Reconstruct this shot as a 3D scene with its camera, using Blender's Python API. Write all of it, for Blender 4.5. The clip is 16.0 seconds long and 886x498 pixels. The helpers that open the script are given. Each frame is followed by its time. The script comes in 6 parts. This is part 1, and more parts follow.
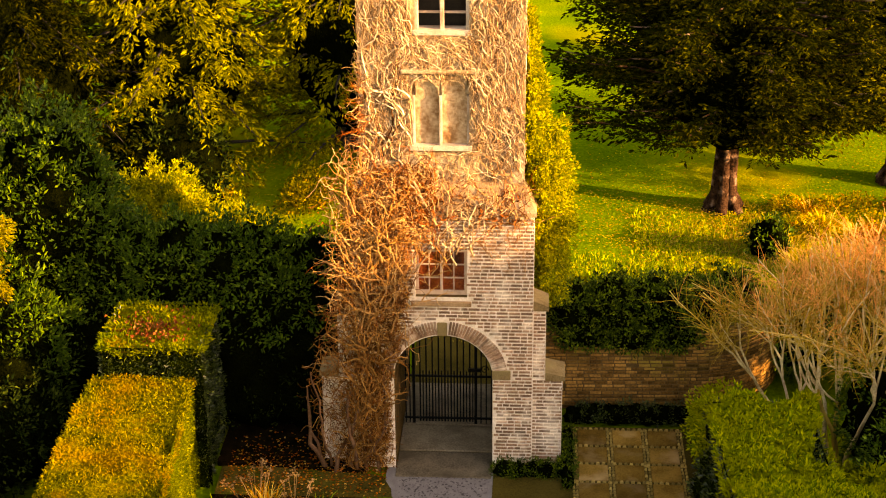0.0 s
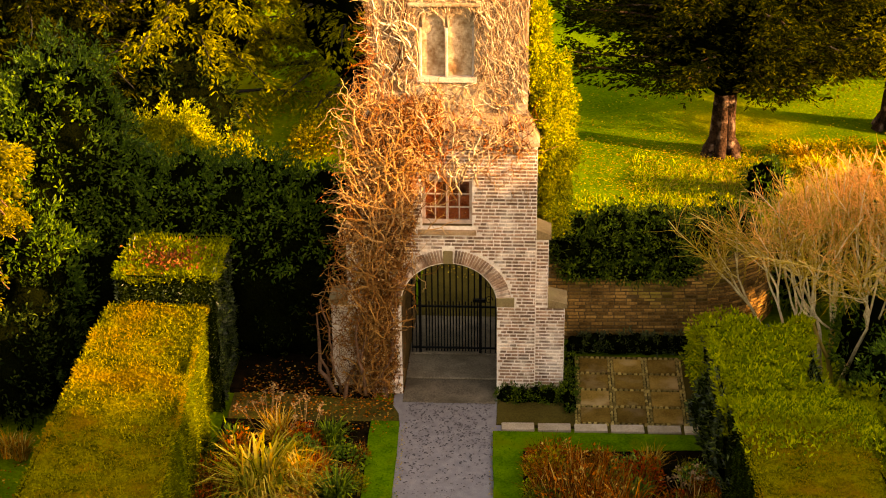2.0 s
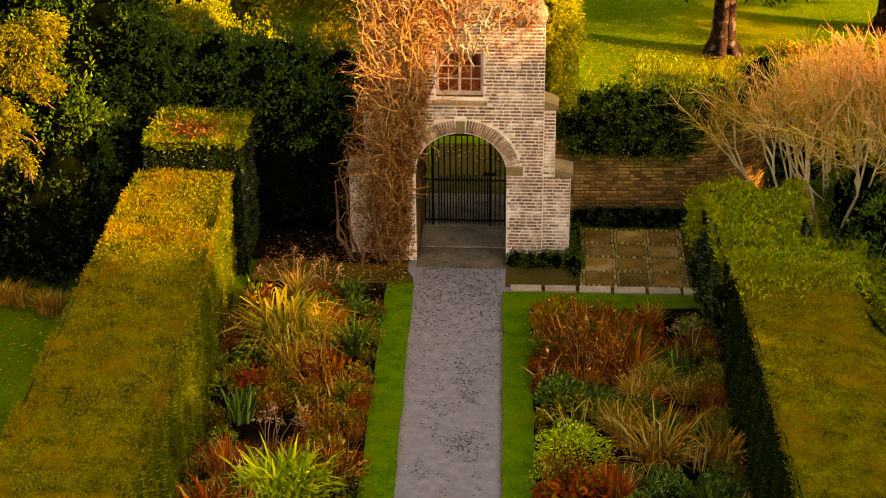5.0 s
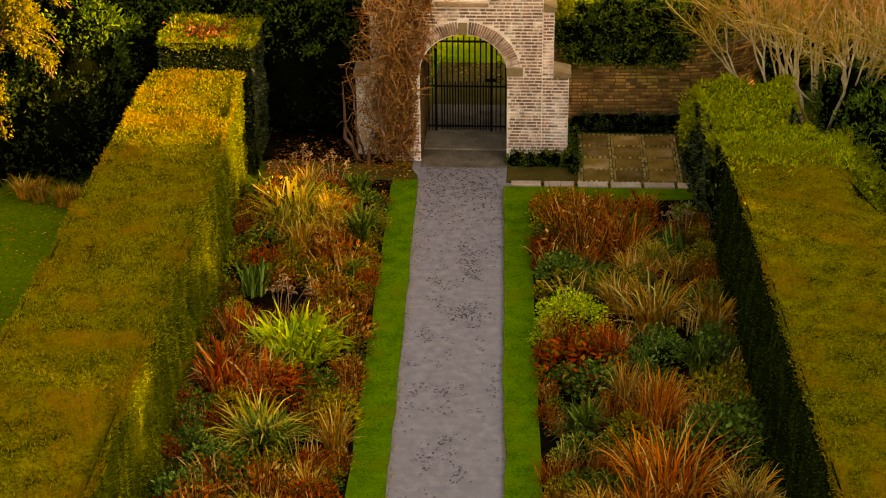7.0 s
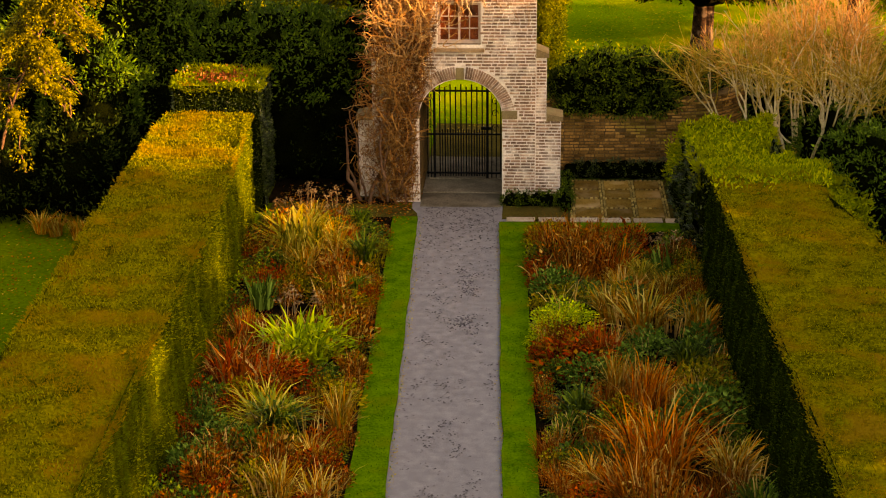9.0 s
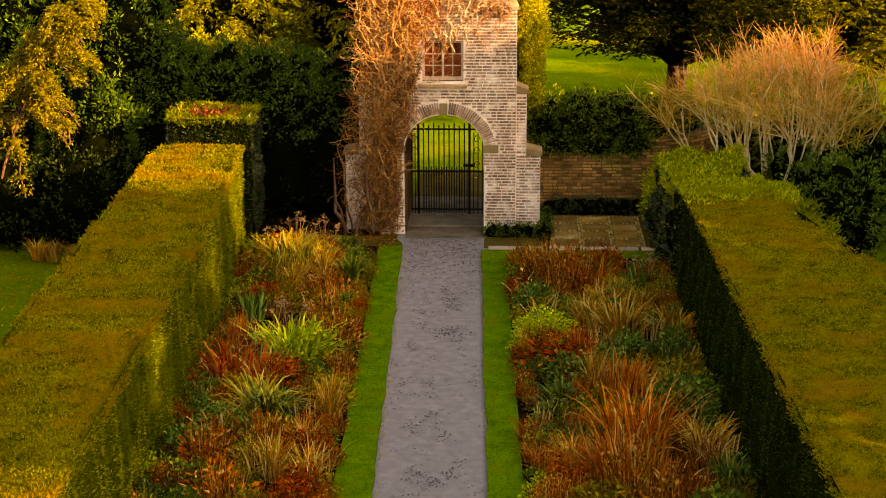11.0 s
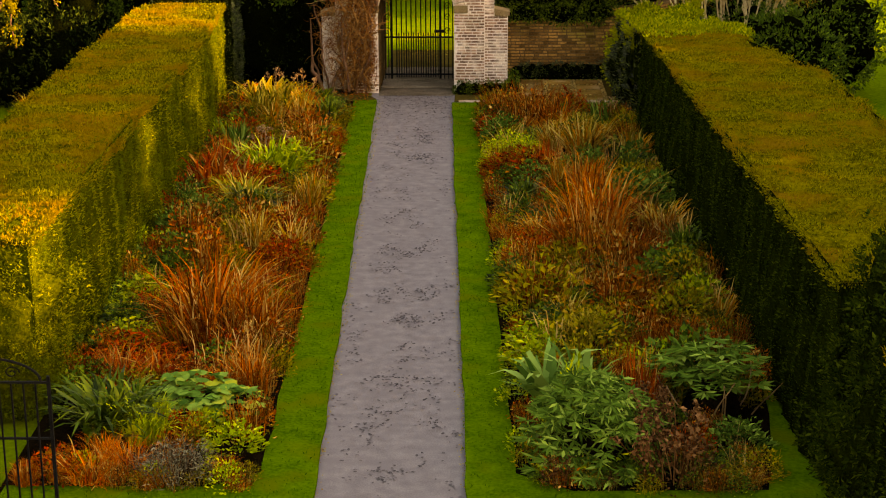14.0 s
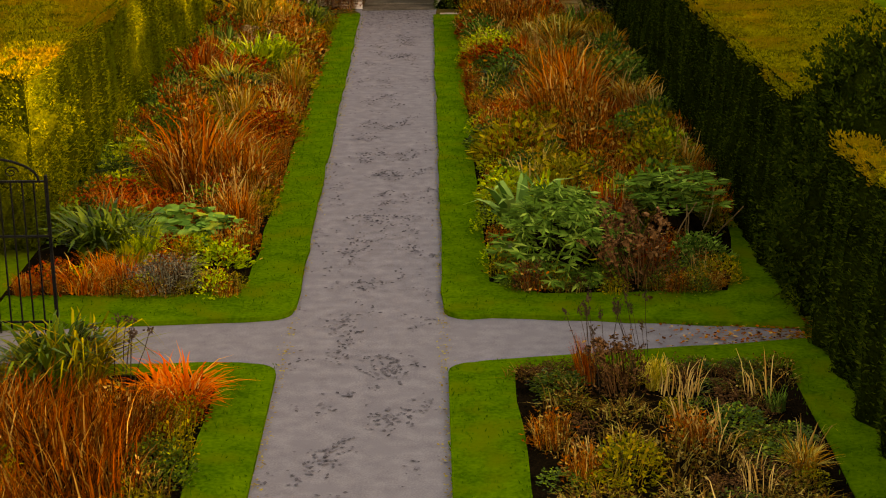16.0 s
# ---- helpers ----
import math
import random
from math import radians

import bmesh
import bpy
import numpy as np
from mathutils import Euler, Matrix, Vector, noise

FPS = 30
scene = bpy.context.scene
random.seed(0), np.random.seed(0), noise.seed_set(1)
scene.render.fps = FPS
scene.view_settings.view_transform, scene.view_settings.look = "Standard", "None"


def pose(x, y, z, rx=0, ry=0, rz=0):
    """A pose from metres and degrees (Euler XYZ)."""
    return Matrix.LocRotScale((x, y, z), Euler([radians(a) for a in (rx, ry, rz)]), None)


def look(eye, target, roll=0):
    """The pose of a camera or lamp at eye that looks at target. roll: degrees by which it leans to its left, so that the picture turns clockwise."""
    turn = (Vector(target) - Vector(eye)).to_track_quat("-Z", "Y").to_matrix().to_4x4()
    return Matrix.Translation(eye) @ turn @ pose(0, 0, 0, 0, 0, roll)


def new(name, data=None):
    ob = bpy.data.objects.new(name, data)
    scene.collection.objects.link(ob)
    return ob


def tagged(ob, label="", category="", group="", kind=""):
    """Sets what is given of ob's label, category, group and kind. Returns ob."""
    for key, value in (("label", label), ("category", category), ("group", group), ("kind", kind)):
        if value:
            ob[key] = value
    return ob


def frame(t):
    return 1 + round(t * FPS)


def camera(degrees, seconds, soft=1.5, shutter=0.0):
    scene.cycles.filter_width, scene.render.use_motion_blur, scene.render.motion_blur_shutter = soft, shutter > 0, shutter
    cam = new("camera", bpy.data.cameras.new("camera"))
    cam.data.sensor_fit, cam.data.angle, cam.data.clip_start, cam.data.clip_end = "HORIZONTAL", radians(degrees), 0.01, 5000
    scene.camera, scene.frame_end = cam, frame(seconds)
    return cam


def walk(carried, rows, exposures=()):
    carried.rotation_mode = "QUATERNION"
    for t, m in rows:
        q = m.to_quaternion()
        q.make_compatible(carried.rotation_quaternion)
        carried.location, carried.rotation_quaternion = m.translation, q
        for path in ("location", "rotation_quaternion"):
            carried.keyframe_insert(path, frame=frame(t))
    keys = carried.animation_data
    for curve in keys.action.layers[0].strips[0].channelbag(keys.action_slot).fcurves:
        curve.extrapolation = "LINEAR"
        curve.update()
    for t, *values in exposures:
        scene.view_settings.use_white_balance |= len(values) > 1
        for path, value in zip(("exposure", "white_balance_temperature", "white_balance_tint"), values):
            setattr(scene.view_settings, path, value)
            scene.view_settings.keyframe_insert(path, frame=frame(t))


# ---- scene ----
import collections
cam = camera(30.0, 16.0, soft=1.1)
PATH = [
    (0, (1.475, -23.628, 14.379), (1.362, -21.8, 13.575), -0.5),
    (0.5, (1.481, -23.822, 14.321), (1.367, -21.998, 13.508), -0.6),
    (1, (1.46, -24.094, 14.188), (1.347, -22.271, 13.372), -0.6),
    (1.5, (1.462, -24.428, 14.006), (1.349, -22.606, 13.19), -0.6),
    (2, (1.444, -24.67, 13.981), (1.331, -22.853, 13.153), -0.6),
    (2.5, (1.421, -25.046, 13.765), (1.308, -23.228, 12.939), -0.5),
    (3, (1.46, -25.406, 13.628), (1.345, -23.59, 12.798), -0.6),
    (5.5, (1.409, -27.107, 12.936), (1.292, -25.313, 12.061), -0.5),
    (6, (1.413, -27.601, 12.611), (1.297, -25.806, 11.737), -0.5),
    (6.5, (1.422, -28.071, 12.291), (1.306, -26.276, 11.417), -0.6),
    (7, (1.421, -28.583, 11.897), (1.306, -26.783, 11.033), -0.6),
    (7.5, (1.454, -29.127, 11.494), (1.337, -27.309, 10.668), -0.6),
    (8, (1.48, -29.63, 11.091), (1.361, -27.796, 10.303), -0.7),
    (8.5, (1.443, -30.156, 10.727), (1.328, -28.302, 9.985), -0.6),
    (9, (1.468, -30.662, 10.368), (1.356, -28.789, 9.675), -0.6),
    (11.5, (1.393, -32.7, 8.729), (1.315, -30.779, 8.176), -0.3),
    (12, (1.414, -33.122, 8.266), (1.342, -31.201, 7.712), -0.4),
    (12.5, (1.42, -33.485, 7.764), (1.354, -31.564, 7.211), -0.3),
    (13, (1.467, -33.833, 7.361), (1.402, -31.913, 6.806), -0.5),
    (13.5, (1.465, -34.231, 6.973), (1.407, -32.31, 6.418), -0.4),
    (14, (1.482, -34.656, 6.657), (1.43, -32.736, 6.097), -0.3),
    (14.5, (1.554, -34.983, 6.278), (1.504, -33.064, 5.717), -0.5),
    (15, (1.612, -35.364, 5.935), (1.564, -33.446, 5.37), -0.6),
    (15.5, (1.654, -35.693, 5.561), (1.61, -33.776, 4.995), -0.7),
    (16, (1.654, -36.016, 5.218), (1.613, -34.1, 4.649), -0.8),
]
EXPOSURE = [(0.0, 2.92, 16500, 28), (3.0, 2.92, 16500, 28), (6.0, 2.88, 16500, 28), (11.5, 2.92, 16500, 28), (14.0, 2.96, 16500, 28), (16.0, 2.92, 16500, 28)]
walk(cam, [(t, look(eye, target, roll)) for t, eye, target, roll in PATH], EXPOSURE)

# ---- world and sun: low late-autumn sun from the right, a little towards the viewer ----
SUN_EL, SUN_AZ = radians(16.0), radians(108.2)
world = bpy.data.worlds.new("sky")
scene.world = world
world.use_nodes = True
wn = world.node_tree.nodes
sky = wn.new("ShaderNodeTexSky")
sky.sky_type = "NISHITA"
sky.sun_disc = False
sky.sun_elevation, sky.sun_rotation = SUN_EL, SUN_AZ
world.node_tree.links.new(sky.outputs[0], wn["Background"].inputs[0])
wn["Background"].inputs[1].default_value = 0.15
sun_data = bpy.data.lights.new("sun", "SUN")
sun_data.energy, sun_data.angle, sun_data.color = 3.5, radians(0.9), (1.0, 0.82, 0.57)
sun = new("sun", sun_data)
to_sun = Vector((math.sin(SUN_AZ) * math.cos(SUN_EL), math.cos(SUN_AZ) * math.cos(SUN_EL), math.sin(SUN_EL)))
sun.matrix_world = look(to_sun * 60, (0, 0, 0))

# ---- materials ----


def ramp(nodes, stops, constant=False):
    r = nodes.new("ShaderNodeValToRGB")
    r.color_ramp.interpolation = "CONSTANT" if constant else "LINEAR"
    while len(r.color_ramp.elements) < len(stops):
        r.color_ramp.elements.new(0.5)
    for e, (p, c) in zip(r.color_ramp.elements, stops):
        e.position, e.color = p, (*c, 1)
    return r


def leafy(name, colours, rough=0.6, glow=0.25, patch=None, patch_scale=0.8):
    """Leaves and blades: each one takes its own tint, and the whole drifts over a patch colour."""
    m = bpy.data.materials.new(name)
    m.use_nodes = True
    n, k = m.node_tree.nodes, m.node_tree.links
    b = n["Principled BSDF"]
    geo = n.new("ShaderNodeNewGeometry")
    info = n.new("ShaderNodeObjectInfo")
    stops = [(i / max(1, len(colours) - 1), c) for i, c in enumerate(colours)]
    r = ramp(n, stops)
    k.new(geo.outputs["Random Per Island"], r.inputs[0])
    hsv = n.new("ShaderNodeHueSaturation")
    mr = n.new("ShaderNodeMapRange")
    mr.inputs[3].default_value, mr.inputs[4].default_value = 0.75, 1.25
    k.new(info.outputs["Random"], mr.inputs[0])
    k.new(mr.outputs[0], hsv.inputs["Value"])
    colour = r.outputs[0]
    if patch:
        tex = n.new("ShaderNodeTexNoise")
        tex.inputs["Scale"].default_value, tex.inputs["Detail"].default_value = patch_scale, 4
        tc = n.new("ShaderNodeNewGeometry")
        k.new(tc.outputs["Position"], tex.inputs["Vector"])
        pr = ramp(n, [(0.46, (0, 0, 0)), (0.62, (1, 1, 1))])
        k.new(tex.outputs[0], pr.inputs[0])
        mix = n.new("ShaderNodeMix")
        mix.data_type = "RGBA"
        k.new(pr.outputs[0], mix.inputs[0])
        k.new(colour, mix.inputs[6])
        mix.inputs[7].default_value = (*patch, 1)
        colour = mix.outputs[2]
    k.new(colour, hsv.inputs["Color"])
    k.new(hsv.outputs[0], b.inputs["Base Color"])
    b.inputs["Roughness"].default_value = rough
    b.inputs["Specular IOR Level"].default_value = 0.0 if rough > 0.52 else (0.3 if rough < 0.42 else 0.05)
    if glow:
        t = n.new("ShaderNodeBsdfTranslucent")
        k.new(hsv.outputs[0], t.inputs[0])
        ms = n.new("ShaderNodeMixShader")
        ms.inputs[0].default_value = glow
        k.new(b.outputs[0], ms.inputs[1])
        k.new(t.outputs[0], ms.inputs[2])
        k.new(ms.outputs[0], n["Material Output"].inputs[0])
    return m


def solid(name, a, c, scale=6.0, rough=0.8, fine=60.0, bump=0.3, metal=0.0, spots=None, pieces=0.0, dist=0.01, spec=0.04):
    """Two tones at two scales with relief. spots: a stain colour. pieces: how far single pieces differ in tone."""
    m = bpy.data.materials.new(name)
    m.use_nodes = True
    n, k = m.node_tree.nodes, m.node_tree.links
    b = n["Principled BSDF"]
    pos = n.new("ShaderNodeNewGeometry")
    big, small = n.new("ShaderNodeTexNoise"), n.new("ShaderNodeTexNoise")
    for tex, sc in ((big, scale), (small, fine)):
        tex.inputs["Scale"].default_value, tex.inputs["Detail"].default_value = sc, 5
        k.new(pos.outputs["Position"], tex.inputs["Vector"])
    add = n.new("ShaderNodeMath")
    add.operation = "MULTIPLY_ADD"
    k.new(small.outputs[0], add.inputs[0])
    add.inputs[1].default_value = 0.5
    half = n.new("ShaderNodeMath")
    half.operation = "MULTIPLY"
    half.inputs[1].default_value = 0.55
    k.new(big.outputs[0], half.inputs[0])
    k.new(half.outputs[0], add.inputs[2])
    r = ramp(n, [(0.36, a), (0.68, c)])
    k.new(add.outputs[0], r.inputs[0])
    colour = r.outputs[0]
    if spots:
        st = n.new("ShaderNodeTexNoise")
        st.inputs["Scale"].default_value, st.inputs["Detail"].default_value = scale * 0.45, 6
        k.new(pos.outputs["Position"], st.inputs["Vector"])
        sr = ramp(n, [(0.52, (0, 0, 0)), (0.66, (0.8, 0.8, 0.8))])
        k.new(st.outputs[0], sr.inputs[0])
        mix = n.new("ShaderNodeMix")
        mix.data_type = "RGBA"
        k.new(sr.outputs[0], mix.inputs[0])
        k.new(colour, mix.inputs[6])
        mix.inputs[7].default_value = (*spots, 1)
        colour = mix.outputs[2]
    if pieces:
        info = n.new("ShaderNodeObjectInfo")
        sm = n.new("ShaderNodeMath")
        sm.operation = "ADD"
        k.new(info.outputs["Random"], sm.inputs[0])
        k.new(pos.outputs["Random Per Island"], sm.inputs[1])
        fr = n.new("ShaderNodeMath")
        fr.operation = "FRACT"
        k.new(sm.outputs[0], fr.inputs[0])
        mr = n.new("ShaderNodeMapRange")
        mr.inputs[3].default_value, mr.inputs[4].default_value = 1 - pieces, 1 + pieces
        k.new(fr.outputs[0], mr.inputs[0])
        hsv = n.new("ShaderNodeHueSaturation")
        k.new(mr.outputs[0], hsv.inputs["Value"])
        k.new(colour, hsv.inputs["Color"])
        colour = hsv.outputs[0]
    k.new(colour, b.inputs["Base Color"])
    b.inputs["Roughness"].default_value, b.inputs["Metallic"].default_value = rough, metal
    b.inputs["Specular IOR Level"].default_value = spec
    if bump:
        bp = n.new("ShaderNodeBump")
        bp.inputs["Strength"].default_value, bp.inputs["Distance"].default_value = bump, dist
        k.new(small.outputs[0], bp.inputs["Height"])
        k.new(bp.outputs[0], b.inputs["Normal"])
    return m


M = {}
M["lawn"] = solid("lawn", (0.032, 0.075, 0.002), (0.10, 0.155, 0.005), 0.5, 0.9, 14, 0.8, spots=(0.17, 0.15, 0.007), dist=0.05, spec=0.0)
M["turf"] = solid("turf", (0.016, 0.058, 0.002), (0.062, 0.126, 0.004), 3.5, 0.9, 26, 0.9, spots=(0.070, 0.092, 0.004), dist=0.02, spec=0.0)
M["worn_turf"] = solid("worn_turf", (0.012, 0.014, 0.003), (0.085, 0.062, 0.014), 2.5, 0.95, 30, 0.9, spots=(0.034, 0.060, 0.004), dist=0.03, spec=0.0)
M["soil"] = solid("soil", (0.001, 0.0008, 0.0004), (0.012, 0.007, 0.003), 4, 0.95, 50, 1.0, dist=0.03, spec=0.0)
M["gravel"] = solid("gravel", (0.118, 0.106, 0.106), (0.184, 0.166, 0.164), 6, 0.9, 60, 0.35, spots=(0.14, 0.126, 0.126), dist=0.006, spec=0.0)
M["slab"] = solid("slab", (0.07749, 0.03985, 0.007749), (0.1993, 0.1107, 0.02657), 3, 0.85, 40, 0.5, spots=(0.2657, 0.1661, 0.07749), pieces=0.45, dist=0.006, spec=0.0)
M["kerb"] = solid("kerb", (0.22, 0.16, 0.10), (0.38, 0.29, 0.20), 3, 0.85, 40, 0.5, pieces=0.25, dist=0.006, spec=0.0)
M["slab_pale"] = solid("slab_pale", (0.072, 0.056, 0.038), (0.19, 0.15, 0.105), 2.6, 0.85, 35, 0.6, spots=(0.06, 0.047, 0.03), pieces=0.3, dist=0.006, spec=0.0)
M["cobble"] = solid("cobble", (0.13, 0.080, 0.022), (0.34, 0.23, 0.075), 8, 0.8, 70, 0.4, pieces=0.5, spec=0.0)
M["brick"] = solid("brick", (0.12, 0.060, 0.036), (0.32, 0.20, 0.14), 6.0, 0.9, 45, 0.7, spots=(0.58, 0.48, 0.40), pieces=0.42, dist=0.01, spec=0.0)
M["mortar"] = solid("mortar", (0.46, 0.37, 0.30), (0.74, 0.65, 0.57), 3, 0.95, 40, 0.9, spec=0.0)
M["brick_dark"] = solid("brick_dark", (0.07, 0.034, 0.010), (0.30, 0.15, 0.045), 2.2, 0.9, 30, 0.8, spots=(0.14, 0.12, 0.02), pieces=0.6, dist=0.012, spec=0.0)
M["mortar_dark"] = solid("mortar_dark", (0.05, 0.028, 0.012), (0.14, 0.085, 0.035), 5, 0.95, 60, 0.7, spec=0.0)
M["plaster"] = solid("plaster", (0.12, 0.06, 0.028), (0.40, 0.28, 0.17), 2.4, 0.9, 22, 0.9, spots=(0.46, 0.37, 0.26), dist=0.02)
M["stone"] = solid("stone", (0.10, 0.062, 0.026), (0.22, 0.155, 0.08), 3, 0.85, 50, 0.5, spots=(0.17, 0.13, 0.06), spec=0.0)
M["stone_pale"] = solid("stone_pale", (0.22, 0.165, 0.13), (0.44, 0.37, 0.31), 4, 0.8, 50, 0.6, spots=(0.20, 0.13, 0.08))
M["weathered"] = solid("weathered", (0.16, 0.085, 0.04), (0.34, 0.22, 0.13), 3, 0.9, 40, 0.6, spots=(0.30, 0.27, 0.21))
M["paint"] = solid("paint", (0.30, 0.19, 0.14), (0.50, 0.36, 0.29), 8, 0.6, 70, 0.2)
M["dark"] = solid("dark", (0.012, 0.010, 0.009), (0.03, 0.026, 0.022), 4, 0.9, 40, 0.2)
M["iron"] = solid("iron", (0.002, 0.002, 0.0022), (0.007, 0.0065, 0.006), 10, 0.6, 90, 0.2, spec=0.03)
M["curtain"] = solid("curtain", (0.13, 0.018, 0.006), (0.34, 0.07, 0.022), 5, 0.9, 30, 0.4, spots=(0.05, 0.02, 0.012))
M["bark"] = solid("bark", (0.04, 0.02, 0.011), (0.17, 0.085, 0.05), 5, 0.9, 30, 1.0, dist=0.03, spec=0.0)
M["yew_bark"] = solid("yew_bark", (0.006, 0.0035, 0.002), (0.055, 0.028, 0.018), 6, 0.9, 24, 1.0, spots=(0.30, 0.19, 0.14), dist=0.04, spec=0.0)
M["bark_pale"] = solid("bark_pale", (0.22, 0.145, 0.06), (0.60, 0.47, 0.27), 5, 0.8, 40, 0.6)
M["vine_tan"] = leafy("vine_tan", [(0.045, 0.0162, 0.0072), (0.36, 0.225, 0.117), (0.108, 0.045, 0.018), (0.504, 0.378, 0.243), (0.234, 0.108, 0.045)], 0.8, 0)
M["vine_red"] = leafy("vine_red", [(0.02, 0.005, 0.001), (0.19, 0.048, 0.012), (0.05, 0.013, 0.003), (0.40, 0.24, 0.11), (0.26, 0.075, 0.018)], 0.8, 0)
M["vine_brown"] = leafy("vine_brown", [(0.014, 0.004, 0.001), (0.17, 0.060, 0.014), (0.045, 0.014, 0.003), (0.33, 0.16, 0.050), (0.14, 0.038, 0.008)], 0.8, 0)
M["vine_rust"] = leafy("vine_rust", [(0.02, 0.006, 0.002), (0.20, 0.075, 0.022), (0.06, 0.018, 0.005), (0.36, 0.20, 0.085), (0.12, 0.042, 0.012)], 0.8, 0)
M["vine_gold"] = leafy("vine_gold", [(0.28, 0.13, 0.04), (0.48, 0.30, 0.14), (0.18, 0.07, 0.018), (0.42, 0.20, 0.06)], 0.8, 0)
M["straw"] = leafy("straw", [(0.26, 0.10, 0.02), (0.60, 0.38, 0.12), (0.42, 0.18, 0.035)], 0.7, 0.1)
M["cardoon"] = leafy("cardoon", [(0.03, 0.09, 0.014), (0.11, 0.22, 0.04), (0.20, 0.32, 0.065)], 0.55, 0.1)
# Upper twigs of the bare shrub, coloured as the sun tints them.
M["twig"] = leafy("twig", [(0.42, 0.15, 0.04), (0.62, 0.30, 0.10), (0.62, 0.19, 0.05)], 0.8, 0)
M["bark_moss"] = leafy("bark_moss", [(0.16, 0.10, 0.012), (0.30, 0.19, 0.03), (0.44, 0.32, 0.12)], 0.85, 0)
M["olive_twig"] = leafy("olive_twig", [(0.10, 0.06, 0.006), (0.24, 0.15, 0.016), (0.34, 0.22, 0.05)], 0.8, 0)
M["infill"] = solid("infill", (0.17, 0.09, 0.04), (0.44, 0.32, 0.21), 6, 0.9, 22, 0.9, spots=(0.14, 0.065, 0.025))
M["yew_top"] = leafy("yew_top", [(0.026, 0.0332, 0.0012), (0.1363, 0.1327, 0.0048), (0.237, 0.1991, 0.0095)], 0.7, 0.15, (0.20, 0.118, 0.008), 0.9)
# Flank green darkened to near-black for the shade that side lies in.
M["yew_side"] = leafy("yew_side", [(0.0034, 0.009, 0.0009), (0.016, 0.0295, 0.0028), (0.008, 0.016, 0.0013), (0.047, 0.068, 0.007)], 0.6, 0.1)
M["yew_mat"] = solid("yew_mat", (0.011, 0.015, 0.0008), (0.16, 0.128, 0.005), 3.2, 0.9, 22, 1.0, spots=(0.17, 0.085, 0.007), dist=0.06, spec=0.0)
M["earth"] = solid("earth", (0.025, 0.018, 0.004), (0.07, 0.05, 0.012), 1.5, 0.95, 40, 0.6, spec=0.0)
# Near-black core colour: the shade seen in gaps between leaves.
M["shade_core"] = solid("shade_core", (0.0005, 0.0008, 0.0002), (0.003, 0.004, 0.0006), 3, 0.95, 30, 1.0, dist=0.05, spec=0.0)
# Flank cores in two copies: one toned as lit, one as shaded.
M["flank_lit"] = solid("flank_lit", (0.008, 0.014, 0.0008), (0.05, 0.056, 0.003), 3, 0.95, 26, 1.0, dist=0.05, spec=0.0)
M["flank_shade"] = solid("flank_shade", (0.0008, 0.002, 0.0003), (0.009, 0.014, 0.0012), 3, 0.95, 26, 1.0, dist=0.05, spec=0.0)
M["ivy_mat"] = solid("ivy_mat", (0.03, 0.045, 0.002), (0.24, 0.20, 0.009), 9, 0.95, 18, 1.0, dist=0.12, spec=0.0)
M["loose_mat"] = solid("loose_mat", (0.013, 0.028, 0.001), (0.16, 0.175, 0.008), 9, 0.95, 18, 1.0, dist=0.12, spec=0.0)
M["conifer_mat"] = solid("conifer_mat", (0.003, 0.005, 0.0005), (0.10, 0.092, 0.004), 6, 0.95, 14, 1.0, dist=0.14, spec=0.0)
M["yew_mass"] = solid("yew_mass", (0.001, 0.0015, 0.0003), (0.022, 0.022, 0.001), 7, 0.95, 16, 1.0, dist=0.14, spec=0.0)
M["laurel"] = leafy("laurel", [(0.008, 0.022, 0.0015), (0.040, 0.085, 0.006), (0.016, 0.040, 0.003), (0.115, 0.175, 0.016)], 0.47, 0.1)
# Leaves coloured near-black to stand for deep shade.
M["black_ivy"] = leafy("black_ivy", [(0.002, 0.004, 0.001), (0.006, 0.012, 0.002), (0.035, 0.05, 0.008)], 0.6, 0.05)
# Ivy as it looks in sun: yellow-green brightness kept in the leaf colour.
M["ivy_lit"] = leafy("ivy_lit", [(0.03, 0.05, 0.003), (0.20, 0.20, 0.008), (0.08, 0.10, 0.004), (0.44, 0.36, 0.022)], 0.5, 0.2)
# Yew foliage in two tones: olive as sunlit here, near-black as shaded below.
M["conifer"] = leafy("conifer", [(0.03, 0.036, 0.002), (0.12, 0.115, 0.005), (0.06, 0.065, 0.003), (0.22, 0.19, 0.009)], 0.7, 0.15)
M["yew_dark"] = leafy("yew_dark", [(0.0027, 0.0045, 0.0004), (0.0116, 0.0134, 0.0009), (0.0053, 0.0071, 0.0004), (0.0379, 0.0357, 0.0027)], 0.6, 0.1)
M["ivy_dark"] = leafy("ivy_dark", [(0.002, 0.006, 0.001), (0.012, 0.026, 0.003), (0.005, 0.012, 0.001), (0.075, 0.105, 0.012)], 0.4, 0.08)
M["wall_ivy"] = leafy("wall_ivy", [(0.004, 0.010, 0.001), (0.022, 0.045, 0.003), (0.009, 0.020, 0.0015), (0.060, 0.100, 0.008), (0.13, 0.17, 0.014)], 0.47, 0.1)
M["loose"] = leafy("loose", [(0.03907, 0.07674, 0.004224), (0.1396, 0.1815, 0.00836), (0.3489, 0.328, 0.01672)], 0.55, 0.2, (0.1408, 0.1496, 0.00704), 1.1)
# Paler flank leaves, toned as if lit, for the brighter hedge.
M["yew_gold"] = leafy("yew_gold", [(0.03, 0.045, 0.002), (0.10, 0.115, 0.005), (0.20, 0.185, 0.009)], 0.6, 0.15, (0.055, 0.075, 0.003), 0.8)
